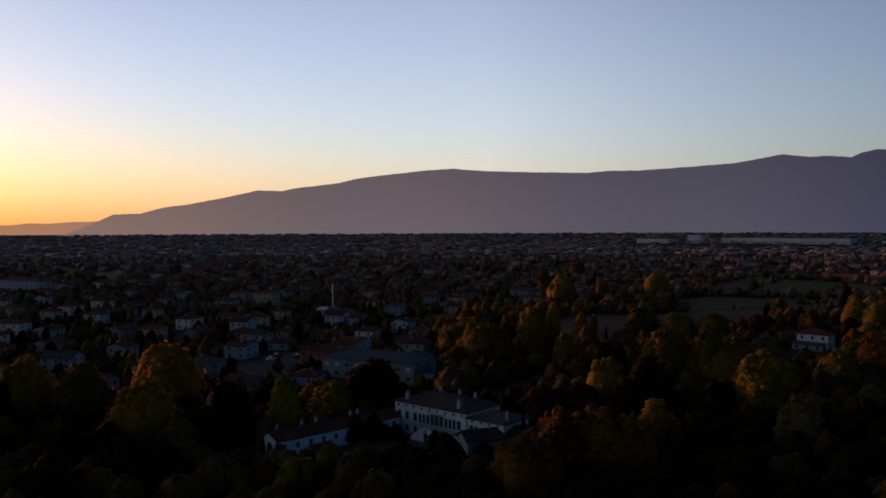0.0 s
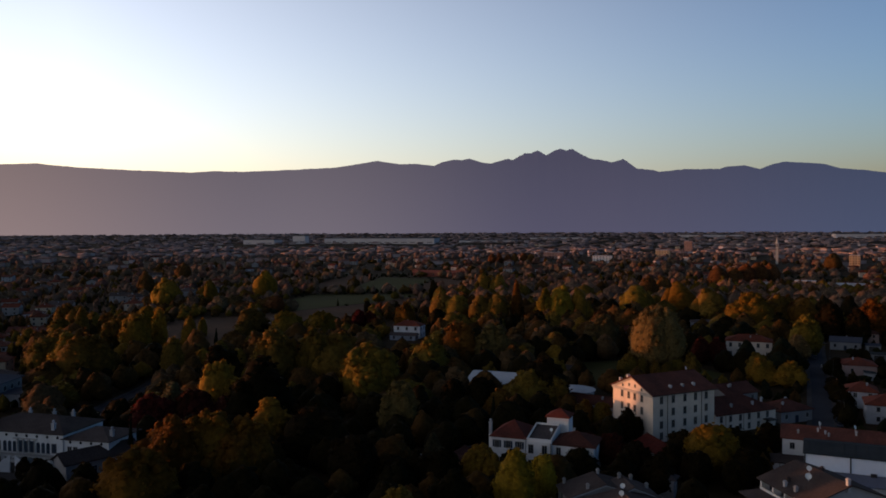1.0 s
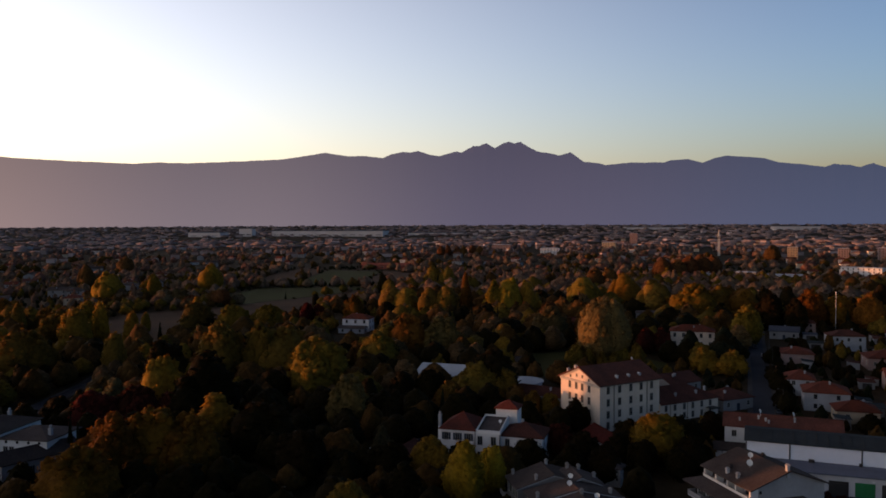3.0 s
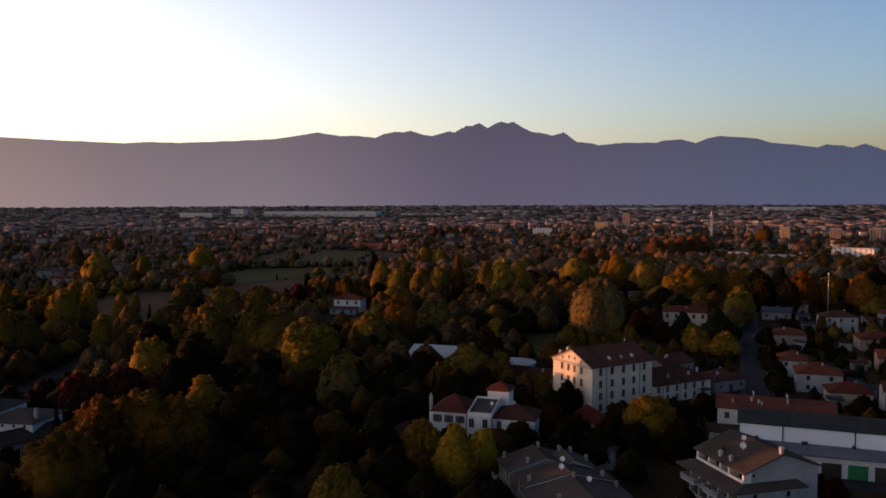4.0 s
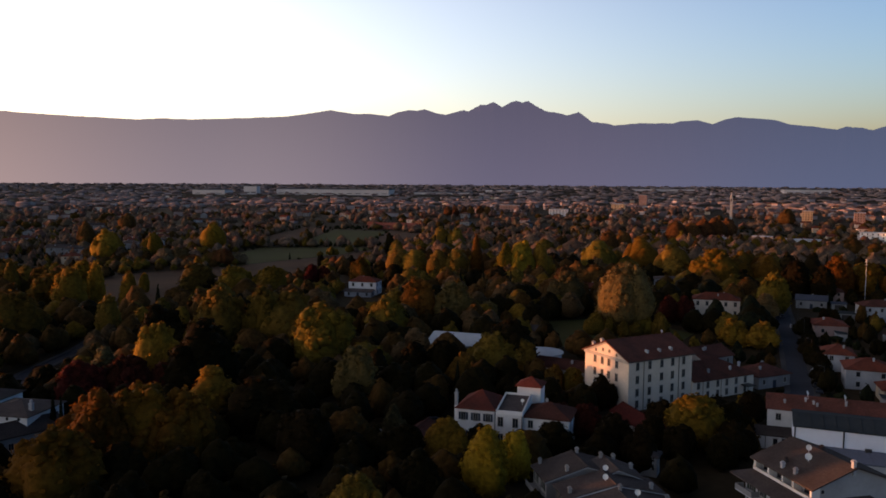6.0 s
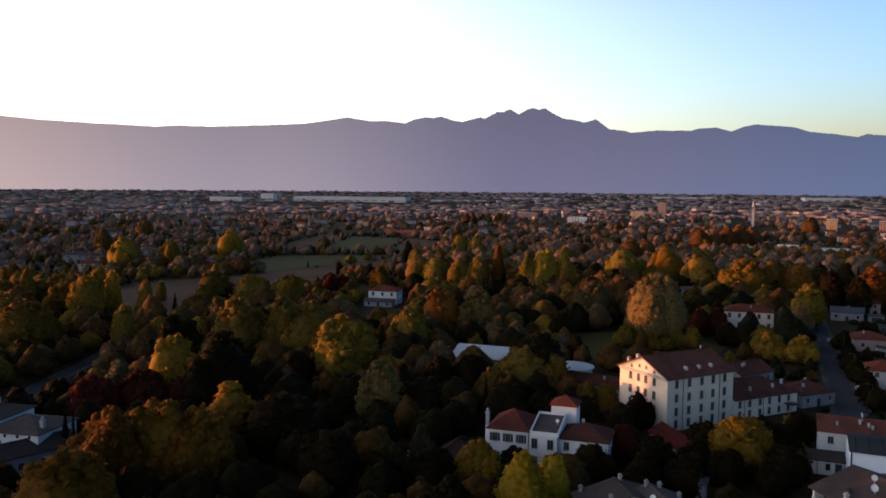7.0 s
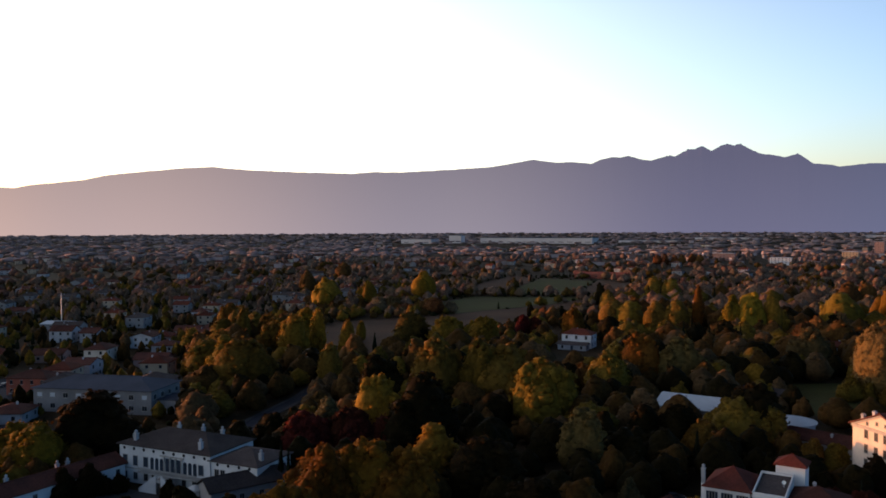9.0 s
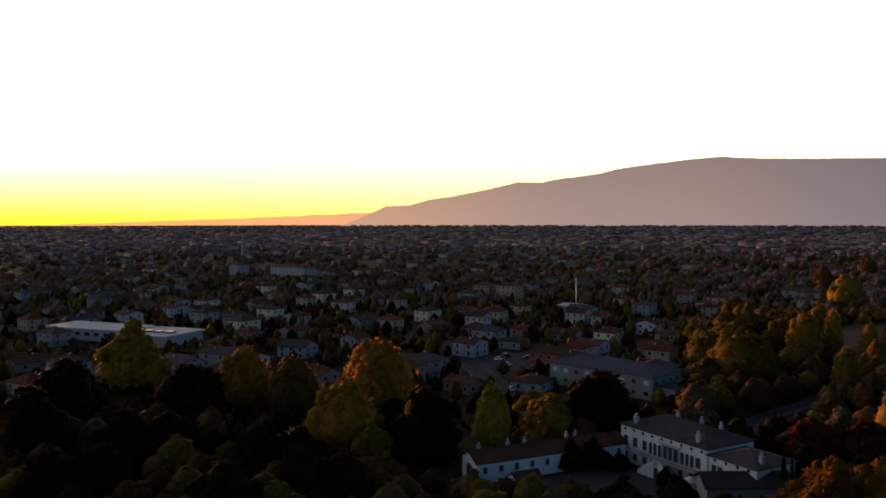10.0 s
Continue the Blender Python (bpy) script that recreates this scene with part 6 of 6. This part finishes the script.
stand("olive", "broad", [(-30, 142, 11, 5.2), (-226, 130, 19, 6.7), (-178, 279, 19, 10.1), (-203, 291, 16, 8.9), (111.8, 208.8, 8.5, 3.0)])
stand("yellow", "column", [(-210, 382, 20, 7.6), (-174, 355, 18, 4.0), (-197, 348, 20, 8.5)])
stand("olive", "column", [(-271, 407, 18, 6.0), (-274, 406, 16, 4.9)])
stand("shade", "tall", [(-160, 393, 18, 9.5)])
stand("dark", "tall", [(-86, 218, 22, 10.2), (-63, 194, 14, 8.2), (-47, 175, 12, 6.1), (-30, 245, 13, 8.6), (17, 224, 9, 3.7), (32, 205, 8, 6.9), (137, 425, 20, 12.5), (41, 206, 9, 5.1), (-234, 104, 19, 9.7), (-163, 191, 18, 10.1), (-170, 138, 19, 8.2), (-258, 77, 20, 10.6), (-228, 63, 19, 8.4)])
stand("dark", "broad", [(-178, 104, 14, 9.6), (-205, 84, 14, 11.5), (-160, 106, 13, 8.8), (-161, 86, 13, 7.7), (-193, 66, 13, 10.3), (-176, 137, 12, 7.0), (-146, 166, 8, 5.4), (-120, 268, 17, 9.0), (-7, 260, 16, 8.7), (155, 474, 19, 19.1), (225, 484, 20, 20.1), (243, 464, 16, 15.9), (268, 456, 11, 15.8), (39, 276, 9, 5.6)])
stand("yellow", "broad", [(-141, 391, 16, 8.3), (-122, 393, 16, 8.3), (-103, 230, 18, 7.0), (-75, 196, 14, 7.7), (76, 308, 11, 9.9), (99, 457, 22, 12.1), (-19, 181, 9, 5.0), (34, 195, 12, 6.6)])
stand("yellow", "broad", [(-295, 105, 23, 11.4), (-247, 124, 20, 8.9)])
stand("orange", "broad", [(-295, 637, 11, 8.4), (-86, 167, 16, 7.0), (-81, 175, 16, 7.9), (-73, 176, 15, 6.8), (-45, 338, 18, 8.0), (-90, 449, 16, 6.3), (73, 539, 23, 12.8), (126, 482, 20, 12.8), (-83, 173, 15, 13.6), (-86, 151, 14, 8.5), (170, 438, 20, 21.1)])
stand("orange", "broad", [(121, 465, 19, 16.8)])
stand("pale", "tall", [(-46, 220, 16, 6.4), (98, 376, 10, 6.4), (-31, 339, 18, 9.2), (-20, 343, 11, 6.9), (100, 370, 11, 6.6)])
stand("darkred", "broad", [(58.6, 161.6, 5.8, 3.6), (62.4, 162.4, 4.8, 3.2)])
stand("lemon", "tall", [(-10.2, 163, 13.6, 5.0), (-4.5, 171, 10.5, 3.4)])
tree(-11.4, 253.4, 13.5, 7.6, "olive", "broad")
stand("yellow", "broad", [(-167, 156, 18, 4.6), (-176, 179, 12, 7.1), (-167, 175, 13, 7.6)])
stand("olive", "broad", [(27.5, 325, 9, 6.2), (45.5, 326, 10, 6.4), (37, 320, 6, 4.5)])
stand("grey", "broad", [(-110, 214, 14, 7.9), (-32, 192, 8, 3.1)])
stand("darkred", "broad", [(-97, 211, 13, 8.5), (60, 353, 11, 7.0), (8.5, 199, 8.5, 6.2), (-114, 451, 11, 7.1), (-107, 208, 13, 10.4)])
stand("orange", "column", [(-29, 488, 27, 3.4)])
stand("olive", "broad", [(-76, 500, 17, 9), (-40, 484, 19, 9)])
stand("golden", "broad", [(-246, 640, 24, 11)])
stand("olive", "broad", [(-66, 496, 17, 9.5), (-51, 486, 18, 9.5)])
stand("yellow", "broad", [(-3, 480, 24, 11), (8, 483, 22, 8), (-12, 478, 21, 7.5), (-287, 550, 23, 12), (-264, 572, 20, 6), (-100, 508, 10, 5.5), (-148, 428, 11, 5), (-138, 426, 10, 5)])
stand("brown", "broad", [(44, 505, 15, 6.1)])
for k in range(22):
    u = (k + trees_rnd.uniform(-0.4, 0.4)) / 21
    tree(-306 + 112 * u, 552 - 18 * u + trees_rnd.uniform(-4, 14), trees_rnd.uniform(7, 12), trees_rnd.uniform(5.0, 7.5), trees_rnd.choice(("brown", "rust", "far_shade", "shade", "olive")), "broad")
stand("brown", "broad", [(17, 384, 17, 8)])
stand("rust", "broad", [(-116, 521, 9.6, 5), (-122, 524, 8.5, 4.5), (18, 418, 16.4, 6.9), (64, 642, 21, 9), (76, 650, 20, 9), (-424, 854, 20, 10), (-364, 661, 22, 8.7)])
stand("dark", "tall", [(-70, 438, 14, 5.9), (-104, 634, 17, 4.9), (-133, 535, 9, 3.3), (-158, 394, 13, 8)])
stand("olive", "tall", [(-53, 396, 12.7, 7), (-30, 350, 17, 7.5), (-70, 694, 19, 9), (-56, 692, 18, 9)])
stand("golden", "tall", [(-194, 364, 21, 5.0)])
stand("olive", "column", [(-243, 377, 19.8, 3.4), (-160, 396, 20, 2.4)])
stand("olive", "tall", [(-212, 313, 15.8, 6.0), (-150, 292, 17, 5.0), (-235, 389, 15, 7), (-252, 372, 14, 7), (-264, 402, 15, 7), (-230, 340, 13, 6), (-250, 345, 12, 6), (-162, 240, 9, 5.5), (-281, 432, 14, 7)])
stand("dark", "broad", [(-147, 166, 6, 4.5), (-141, 171, 4.5, 3.5), (-125, 170, 5, 2.4), (-154, 172, 5, 3.5)])
stand("yellow", "column", [(-192, 475, 13, 2.9), (-193, 409, 10.5, 3.2)])
stand("conifer", "cone", [(11, 203, 9, 1.4), (-94, 178, 12, 1.8), (-105, 182, 13, 1.2), (-102, 180, 12, 1.1)])
stand("dark", "tall", [(103.6, 219, 12, 3.3), (127, 211, 6, 2.6), (151, 240, 6, 4), (155, 247, 7, 4.5), (175, 298, 9, 4.6), (181, 303, 7, 4), (95, 224, 6, 3.4), (118, 300, 6, 4), (122, 358, 7, 4.5), (116, 345, 6, 4), (106, 262, 5, 3.6)])
for k in range(17):
    tree(82.5 + 1.38 * k + trees_rnd.uniform(-0.8, 2.4), 254 + 5.3 * k, trees_rnd.uniform(3.2, 6.5), trees_rnd.uniform(2.2, 3.4), "dark", "broad")
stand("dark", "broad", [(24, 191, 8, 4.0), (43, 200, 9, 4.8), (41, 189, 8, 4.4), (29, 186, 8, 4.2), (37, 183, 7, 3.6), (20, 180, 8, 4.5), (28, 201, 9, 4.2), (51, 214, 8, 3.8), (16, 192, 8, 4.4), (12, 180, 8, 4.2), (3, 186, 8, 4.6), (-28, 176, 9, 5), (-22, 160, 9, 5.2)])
tree(36.4, 331, 26.5, 12.4, "pale", "dome")
stand("rust", "broad", [(147, 812, 20, 12), (162, 820, 19, 11), (176, 830, 22, 12), (190, 842, 23, 12), (206, 857, 21, 11), (182, 850, 18, 10), (-110, 1290, 18, 12), (-85, 1294, 17, 11), (-60, 1300, 18, 12), (340, 1096, 24, 12)])
tree(-216, 152, 23, 10.5, "golden", "broad"), tree(-226, 160, 20, 8.0, "golden", "broad"), tree(-190, 127, 19, 9.5, "golden", "broad"), tree(-199, 131, 16, 6.5, "orange", "broad"), tree(-208, 143, 17, 6.5, "golden", "broad")


# ---- woods and gardens between the marked trees ----
def inside(poly, x, y):
    hit = False
    for i, (ax, ay) in enumerate(poly):
        bx, by = poly[i - 1]
        if (ay > y) != (by > y) and x < (bx - ax) * (y - ay) / (by - ay) + ax:
            hit = not hit
    return hit


def on_road(x, y, gap=0.0):
    p = Vector((x, y))
    for line, half in ROADS:
        for a, b in zip(line, line[1:]):
            a, b = Vector(a), Vector(b)
            d = b - a
            u = min(max((p - a).dot(d) / d.length_squared, 0), 1)
            if (a + d * u - p).length < half + gap:
                return True
    return False


YARDS = [[(-148, 205), (-128, 207), (-141, 262), (-158, 264)], [(-96, 426), (-69, 426), (-52, 345), (-82, 340)], [(-285, 228), (-240, 224), (-238, 264), (-282, 272)], [(58, 168), (98, 154), (102, 182), (62, 186)], [(-152, 148), (-124, 146), (-126, 180), (-150, 182)]]


def free_ground(x, y, r, trees=1.0):
    if any((x - a) ** 2 + (y - b) ** 2 < (c + r * 0.55) ** 2 for a, b, c in FOOT) or on_road(x, y, r * 0.5) or any(inside(p, x, y) for p in OPEN + YARDS):
        return False
    return not trees or all((x - a) ** 2 + (y - b) ** 2 > ((c + r) * 0.62 * trees) ** 2 for a, b, c in TREES)


def wooded(x, y):
    """How thickly trees stand: near the river park full, in the town sparse."""
    a, r = math.degrees(math.atan2(x, y)), math.hypot(x, y)
    if a < -24:
        edge = 330 if a < -40 else 330 + (a + 40) * 25
        return 1.0 if r < min(edge, 250 if a < -36 else 999) else 0.40
    if a < 9:
        return 1.0 if r < 480 else 0.5 if r < 700 else 0.3
    if a < 34 and a > 15 and 330 <= r < 445:
        return 0.44
    if a < 28:
        return 0.44 if r < 330 else 0.9 if r < 760 else 0.25
    return 0.44


def joined(name, label, items, tint):
    """Many far crowns as one object: items are (kind, x, y, h, r, turn)."""
    vs, fs, n = [], [], 0
    for (crown, trunk, H, R), x, y, h, r, a in items:
        if crown.name not in RAW:
            v = np.empty(len(crown.vertices) * 3)
            crown.vertices.foreach_get("co", v)
            f = np.empty(len(crown.polygons) * 3, int)
            crown.polygons.foreach_get("vertices", f)
            RAW[crown.name] = v.reshape(-1, 3), f.reshape(-1, 3)
        v, f = RAW[crown.name]
        c, s = math.cos(a), math.sin(a)
        q = v * (r / R, r / R, h / H)
        vs.append(np.stack([q[:, 0] * c - q[:, 1] * s + x, q[:, 0] * s + q[:, 1] * c + y, q[:, 2] + land(x, y)], 1))
        fs.append(f + n)
        n += len(v)
    vs, fs = np.concatenate(vs), np.concatenate(fs)
    me = bpy.data.meshes.new(name)
    me.vertices.add(len(vs)), me.loops.add(len(fs) * 3), me.polygons.add(len(fs))
    me.vertices.foreach_set("co", vs.ravel())
    me.loops.foreach_set("vertex_index", fs.ravel())
    me.polygons.foreach_set("loop_start", np.arange(len(fs)) * 3)
    me.materials.append(LEAF)
    me.update(calc_edges=True)
    ob = new(name, me)
    ob.color = (*TINTS[tint], 1)
    tagged(ob, label, "trees", kind="stuff")


RAW = {}


def garden_like(h):
    return h < 8


def woods():
    rnd = random.Random(21)
    spots, taken = [], {}
    for a, b, c in TREES:
        taken.setdefault((int(a // 24), int(b // 24)), []).append((a, b, c))
    for k in range(30000):
        a, r = radians(rnd.uniform(-92, 50)), math.sqrt(rnd.uniform(70 ** 2, 900 ** 2))
        x, y = r * math.sin(a), r * math.cos(a)
        dense = wooded(x, y)
        if rnd.random() > dense:
            continue
        garden = dense < 0.45
        h = rnd.uniform(3, 8.5) if garden else rnd.uniform(8, 15) if r > 340 else rnd.uniform(6.5, 11) if r > 210 else rnd.uniform(6, 9.5)
        if -32 < math.degrees(a) < -9 and 400 < r < 720:
            h = rnd.uniform(4, 8)          # low growth before the open fields
        cr = h * (rnd.uniform(0.3, 0.42) if garden else rnd.uniform(0.5, 0.68))
        cell = (int(x // 24), int(y // 24))
        near = [t for i in (-1, 0, 1) for j in (-1, 0, 1) for t in taken.get((cell[0] + i, cell[1] + j), ())]
        if any((x - p) ** 2 + (y - q) ** 2 < ((c + cr) * (0.6 if r < 420 else 0.7)) ** 2 for p, q, c in near) or not free_ground(x, y, cr, 0.0):
            continue
        taken.setdefault(cell, []).append((x, y, cr))
        # Near woods: deep shade is painted in by picking the darkest tints.
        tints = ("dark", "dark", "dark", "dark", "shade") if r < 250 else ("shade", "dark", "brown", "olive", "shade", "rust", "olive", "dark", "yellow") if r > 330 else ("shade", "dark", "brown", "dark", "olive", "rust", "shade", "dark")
        # Past 560 m the haze is painted in with paler tints.
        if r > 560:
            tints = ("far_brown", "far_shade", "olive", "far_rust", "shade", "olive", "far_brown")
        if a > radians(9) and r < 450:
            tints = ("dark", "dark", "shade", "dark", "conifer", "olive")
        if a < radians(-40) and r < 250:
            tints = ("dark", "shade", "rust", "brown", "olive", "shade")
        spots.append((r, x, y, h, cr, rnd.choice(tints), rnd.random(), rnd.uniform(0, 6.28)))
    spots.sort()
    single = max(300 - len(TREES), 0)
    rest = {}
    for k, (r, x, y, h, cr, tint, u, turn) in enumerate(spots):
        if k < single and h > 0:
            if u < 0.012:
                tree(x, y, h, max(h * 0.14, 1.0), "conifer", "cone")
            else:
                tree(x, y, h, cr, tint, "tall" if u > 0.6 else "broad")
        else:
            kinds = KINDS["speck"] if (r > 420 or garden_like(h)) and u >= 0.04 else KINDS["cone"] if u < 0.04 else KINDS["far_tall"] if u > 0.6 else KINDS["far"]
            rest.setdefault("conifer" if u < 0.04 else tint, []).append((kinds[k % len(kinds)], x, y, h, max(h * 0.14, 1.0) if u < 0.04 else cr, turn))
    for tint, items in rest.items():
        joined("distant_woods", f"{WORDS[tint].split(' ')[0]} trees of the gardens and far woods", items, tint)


def shrubs():
    """Hedges and low shrubs of the gardens."""
    rnd = np.random.default_rng(9)
    vs, fs, n = [], [], 0
    ball_f = np.array(BUD_F)
    for k in range(9000):
        a, r = radians(rnd.uniform(-92, 52)), math.sqrt(rnd.uniform(240 ** 2, 1000 ** 2))
        x, y = r * math.sin(a), r * math.cos(a)
        if wooded(x, y) > 0.5 or not free_ground(x, y, 1.0, 0.0):
            continue
        w, h = rnd.uniform(1.0, 2.6), rnd.uniform(0.8, 2.4)
        vs.append(BUD * (1 + 0.25 * rnd.standard_normal((len(BUD), 1))) * (w, w, h) + (x, y, h * 0.5 + land(x, y)))
        fs.append(ball_f + n)
        n += len(BUD)
    me = bpy.data.meshes.new("garden_shrubs")
    me.from_pydata(np.concatenate(vs).tolist(), [], np.concatenate(fs).tolist())
    me.materials.append(LEAF)
    ob = new("garden_shrubs", me)
    ob.color = (0.018, 0.02, 0.007, 1)
    tagged(ob, "dark hedges and shrubs of the town gardens", "shrubs", kind="stuff")


# ---- the town ----
def town():
    """Plastered houses with tiled roofs, street by street, out to the far edge of the town."""
    rnd = random.Random(8)
    homes = []
    for k in range(10):
        L, W, e = rnd.uniform(10, 16), rnd.uniform(8.5, 11), rnd.choice((3.4, 5.6, 6.0, 6.2))
        wall = (PLASTER_PALE, PLASTER_GREY, PLASTER_CREAM, PLASTER_PINK, PLASTER_GREY, PLASTER_PALE, PLASTER_SAND, PLASTER_GREY, PLASTER_PINK, PLASTER_SAND)[k]
        tiles = (TILE_BROWN, TILE_RED, TILE_BROWN, TILE_RED, TILE_GREY, TILE_BROWN, TILE_RED, TILE_GREY, TILE_BROWN, TILE_RED)[k]
        word = {PLASTER_PALE: "white", PLASTER_CREAM: "cream", PLASTER_PINK: "pink", PLASTER_GREY: "grey", PLASTER_SAND: "sand-coloured"}[wall]
        kind = {TILE_BROWN: "brown", TILE_RED: "terracotta", TILE_GREY: "grey-brown"}[tiles]
        homes.append((f"{word} plastered house with a {kind} tiled roof", L, W, e, rnd.uniform(1.6, 2.4), rnd.choice((0, 1, 1)), wall, tiles))
    near = [None] * 10
    chosen = []
    spots = []
    for k in range(40000):
        a = radians(rnd.uniform(-90, 52))
        r = rnd.uniform(255, 2300) if rnd.random() < 0.62 else rnd.uniform(255, 900)
        x, y = r * math.sin(a), r * math.cos(a)
        d = math.degrees(a)
        if d < -24:
            if r < (300 if d < -36 else 380 + (d + 36) * 24):
                continue
        elif d < 9:
            if r < 980:
                continue
        elif d < 27:
            if r < 780:
                continue
        elif r < 400:
            continue
        gap = 26 if d > 20 and r < 620 else 14.5 if r < 600 else 19 if r < 1000 else 29
        if any((x - p) ** 2 + (y - q) ** 2 < gap * gap for p, q in spots) or not free_ground(x, y, 7, 0.0):
            continue
        if any((x - p) ** 2 + (y - q) ** 2 < (8 + c * 0.6) ** 2 for p, q, c in TREES):
            continue
        spots.append((x, y))
        i = rnd.randrange(10)
        rot = (20 if d < -20 else -14) + rnd.choice((0, 0, 90)) + rnd.uniform(-5, 5)
        chosen.append((r, x, y, i, rot))
        if r < 1000:
            FOOT.append((x, y, 7))
        if len(chosen) >= 760:
            break
    chosen.sort()
    far_homes = []
    for count, (r, x, y, i, rot) in enumerate(chosen):
        label, L, W, e, rise, hip, wall, tiles = homes[i]
        if count >= 235:
            far_homes.append((x, y, rot, L, W, e, rise, hip, i))
            continue
        store = near
        if store[i] is None:
            store[i] = house(label, x, y, rot, L, W, e, rise, hip, wall, tiles, 2, 2, 2 if e > 5 else 1, "simple", 1, "houses of the town", sides=("front", "right", "left"), door=False, foot=False,
                             z=land(x, y), win=(1.1, 1.3))
        else:
            copy_thing(store[i], pose(x, y, land(x, y), 0, 0, rot))
    for i in range(10):
        label, L, W, e, rise, hip, wall, tiles = homes[i]
        body, top, glass = Solid(), Solid(), Solid()
        for x, y, rot, L, W, e, rise, hip, j in far_homes:
            if j != i:
                continue
            m = pose(x, y, land(x, y), 0, 0, rot)
            for s, t in ((gable_body(L, W, e, rise, hip), body), (roof_solid(L, W, e, rise, hip), top)):
                t.add([m @ Vector(p) for p in s.v], s.f)
            for fl in range(2 if e > 5 else 1):
                for u in (-0.28, 0.28):
                    g = Solid().box(u * L - 0.55, u * L + 0.55, -W / 2 - 0.04, -W / 2, 0.9 + 2.9 * fl, 2.2 + 2.9 * fl).box(L / 2, L / 2 + 0.04, u * W - 0.5, u * W + 0.5, 0.9 + 2.9 * fl, 2.2 + 2.9 * fl)
                    glass.add([m @ Vector(p) for p in g.v], g.f)
        ob = root("distant_houses", 0, 0, 0, f"far rows of {label.replace('house with a', 'houses with')}s", "houses")
        for s, n, mat in ((body, "house_walls", wall), (top, "house_roofs", tiles), (glass, "house_windows", GLASS)):
            tagged(s.part(n, mat, ob), kind="stuff")
        tagged(ob, kind="stuff")


town()
woods()
shrubs()


# ---- far trees and roofs, too many and too small to tell apart ----
def far_stuff():
    rnd = np.random.default_rng(4)
    middle = {}
    groves, walls, roofs = (Solid(), Solid()), Solid(), Solid()
    for k in range(11000):
        a = radians(rnd.uniform(-92, 54))
        r = 700 + 3500 * rnd.uniform(0, 1) ** 1.25
        x, y = r * math.sin(a), r * math.cos(a)
        if r < 1000 and (any(inside(p, x, y) for p in OPEN) or any((x - p) ** 2 + (y - q) ** 2 < 100 for p, q, c in FOOT)):
            continue
        if 2200 < r < 2440 and -0.42 < a < -0.05 and r * math.cos(a) < 2430:
            continue
        h, w = rnd.uniform(5, 11), rnd.uniform(3.2, 6.5)
        if r > 1650:
            w, h = w * 2.6, h * 0.6
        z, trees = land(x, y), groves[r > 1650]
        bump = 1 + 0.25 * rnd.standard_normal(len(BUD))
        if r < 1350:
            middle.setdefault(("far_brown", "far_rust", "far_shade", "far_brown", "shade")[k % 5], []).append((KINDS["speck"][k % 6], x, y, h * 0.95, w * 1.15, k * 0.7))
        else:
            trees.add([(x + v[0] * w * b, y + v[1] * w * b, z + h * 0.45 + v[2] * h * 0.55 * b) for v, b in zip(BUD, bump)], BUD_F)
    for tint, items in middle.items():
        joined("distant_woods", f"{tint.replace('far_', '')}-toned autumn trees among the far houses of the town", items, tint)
    # Haze painted into the foliage colour, paler still past 1650 m.
    for solid, name, tones, label in ((groves[0], "haze_toned_foliage", ((0.13, 0.087, 0.069), (0.10, 0.07, 0.057)), "scattered autumn trees beyond the town, painted haze-brown"),
                                      (groves[1], "haze_paled_foliage", ((0.25, 0.18, 0.163), (0.2, 0.147, 0.138)), "trees along the far plain, paled with painted haze")):
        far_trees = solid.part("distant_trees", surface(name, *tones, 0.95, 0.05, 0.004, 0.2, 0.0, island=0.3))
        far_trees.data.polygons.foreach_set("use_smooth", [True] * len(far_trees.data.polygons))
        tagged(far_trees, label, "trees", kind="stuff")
    for k in range(1000):
        a = radians(rnd.uniform(-92, 54))
        r = rnd.uniform(1250, 3900)
        x, y, z = r * math.sin(a), r * math.cos(a), land(r, 0)
        l, w, h = rnd.uniform(5, 12), rnd.uniform(4, 6), rnd.uniform(4, 7.5)
        c, s = math.cos(0.3 + k % 2 * 1.57), math.sin(0.3 + k % 2 * 1.57)
        turn = lambda p: (x + p[0] * c - p[1] * s, y + p[0] * s + p[1] * c, z + p[2])
        b = [(-l, -w), (l, -w), (l, w), (-l, w)]
        walls.add([turn((p, q, 0)) for p, q in b] + [turn((p, q, h)) for p, q in b], [(0, 1, 5, 4), (1, 2, 6, 5), (2, 3, 7, 6), (3, 0, 4, 7)])
        roofs.add([turn((p * 1.08, q * 1.1, h - 0.1)) for p, q in b] + [turn((-l * 0.5, 0, h + 2)), turn((l * 0.5, 0, h + 2))], [(0, 1, 5, 4), (2, 3, 4, 5), (1, 2, 5), (3, 0, 4), (3, 2, 1, 0)])
    ob = root("distant_town", 0, 0, 0, "distant pale houses with brown roofs across the plain", "town")
    ob["kind"] = "stuff"
    # Haze put into the colour: pinkish walls, lifted tiles.
    wm = surface("far_plaster", (0.32, 0.25, 0.235), (0.22, 0.175, 0.165), 0.9, 0.2, 0.01, 0.2, 0.0, island=0.5)
    rm = surface("far_tiles", (0.15, 0.09, 0.076), (0.12, 0.075, 0.066), 0.9, 0.2, 0.01, 0.2, 0.0, island=0.4)
    tagged(walls.part("house_walls", wm, ob), kind="stuff"), tagged(roofs.part("house_roofs", rm, ob), kind="stuff")


far_stuff()
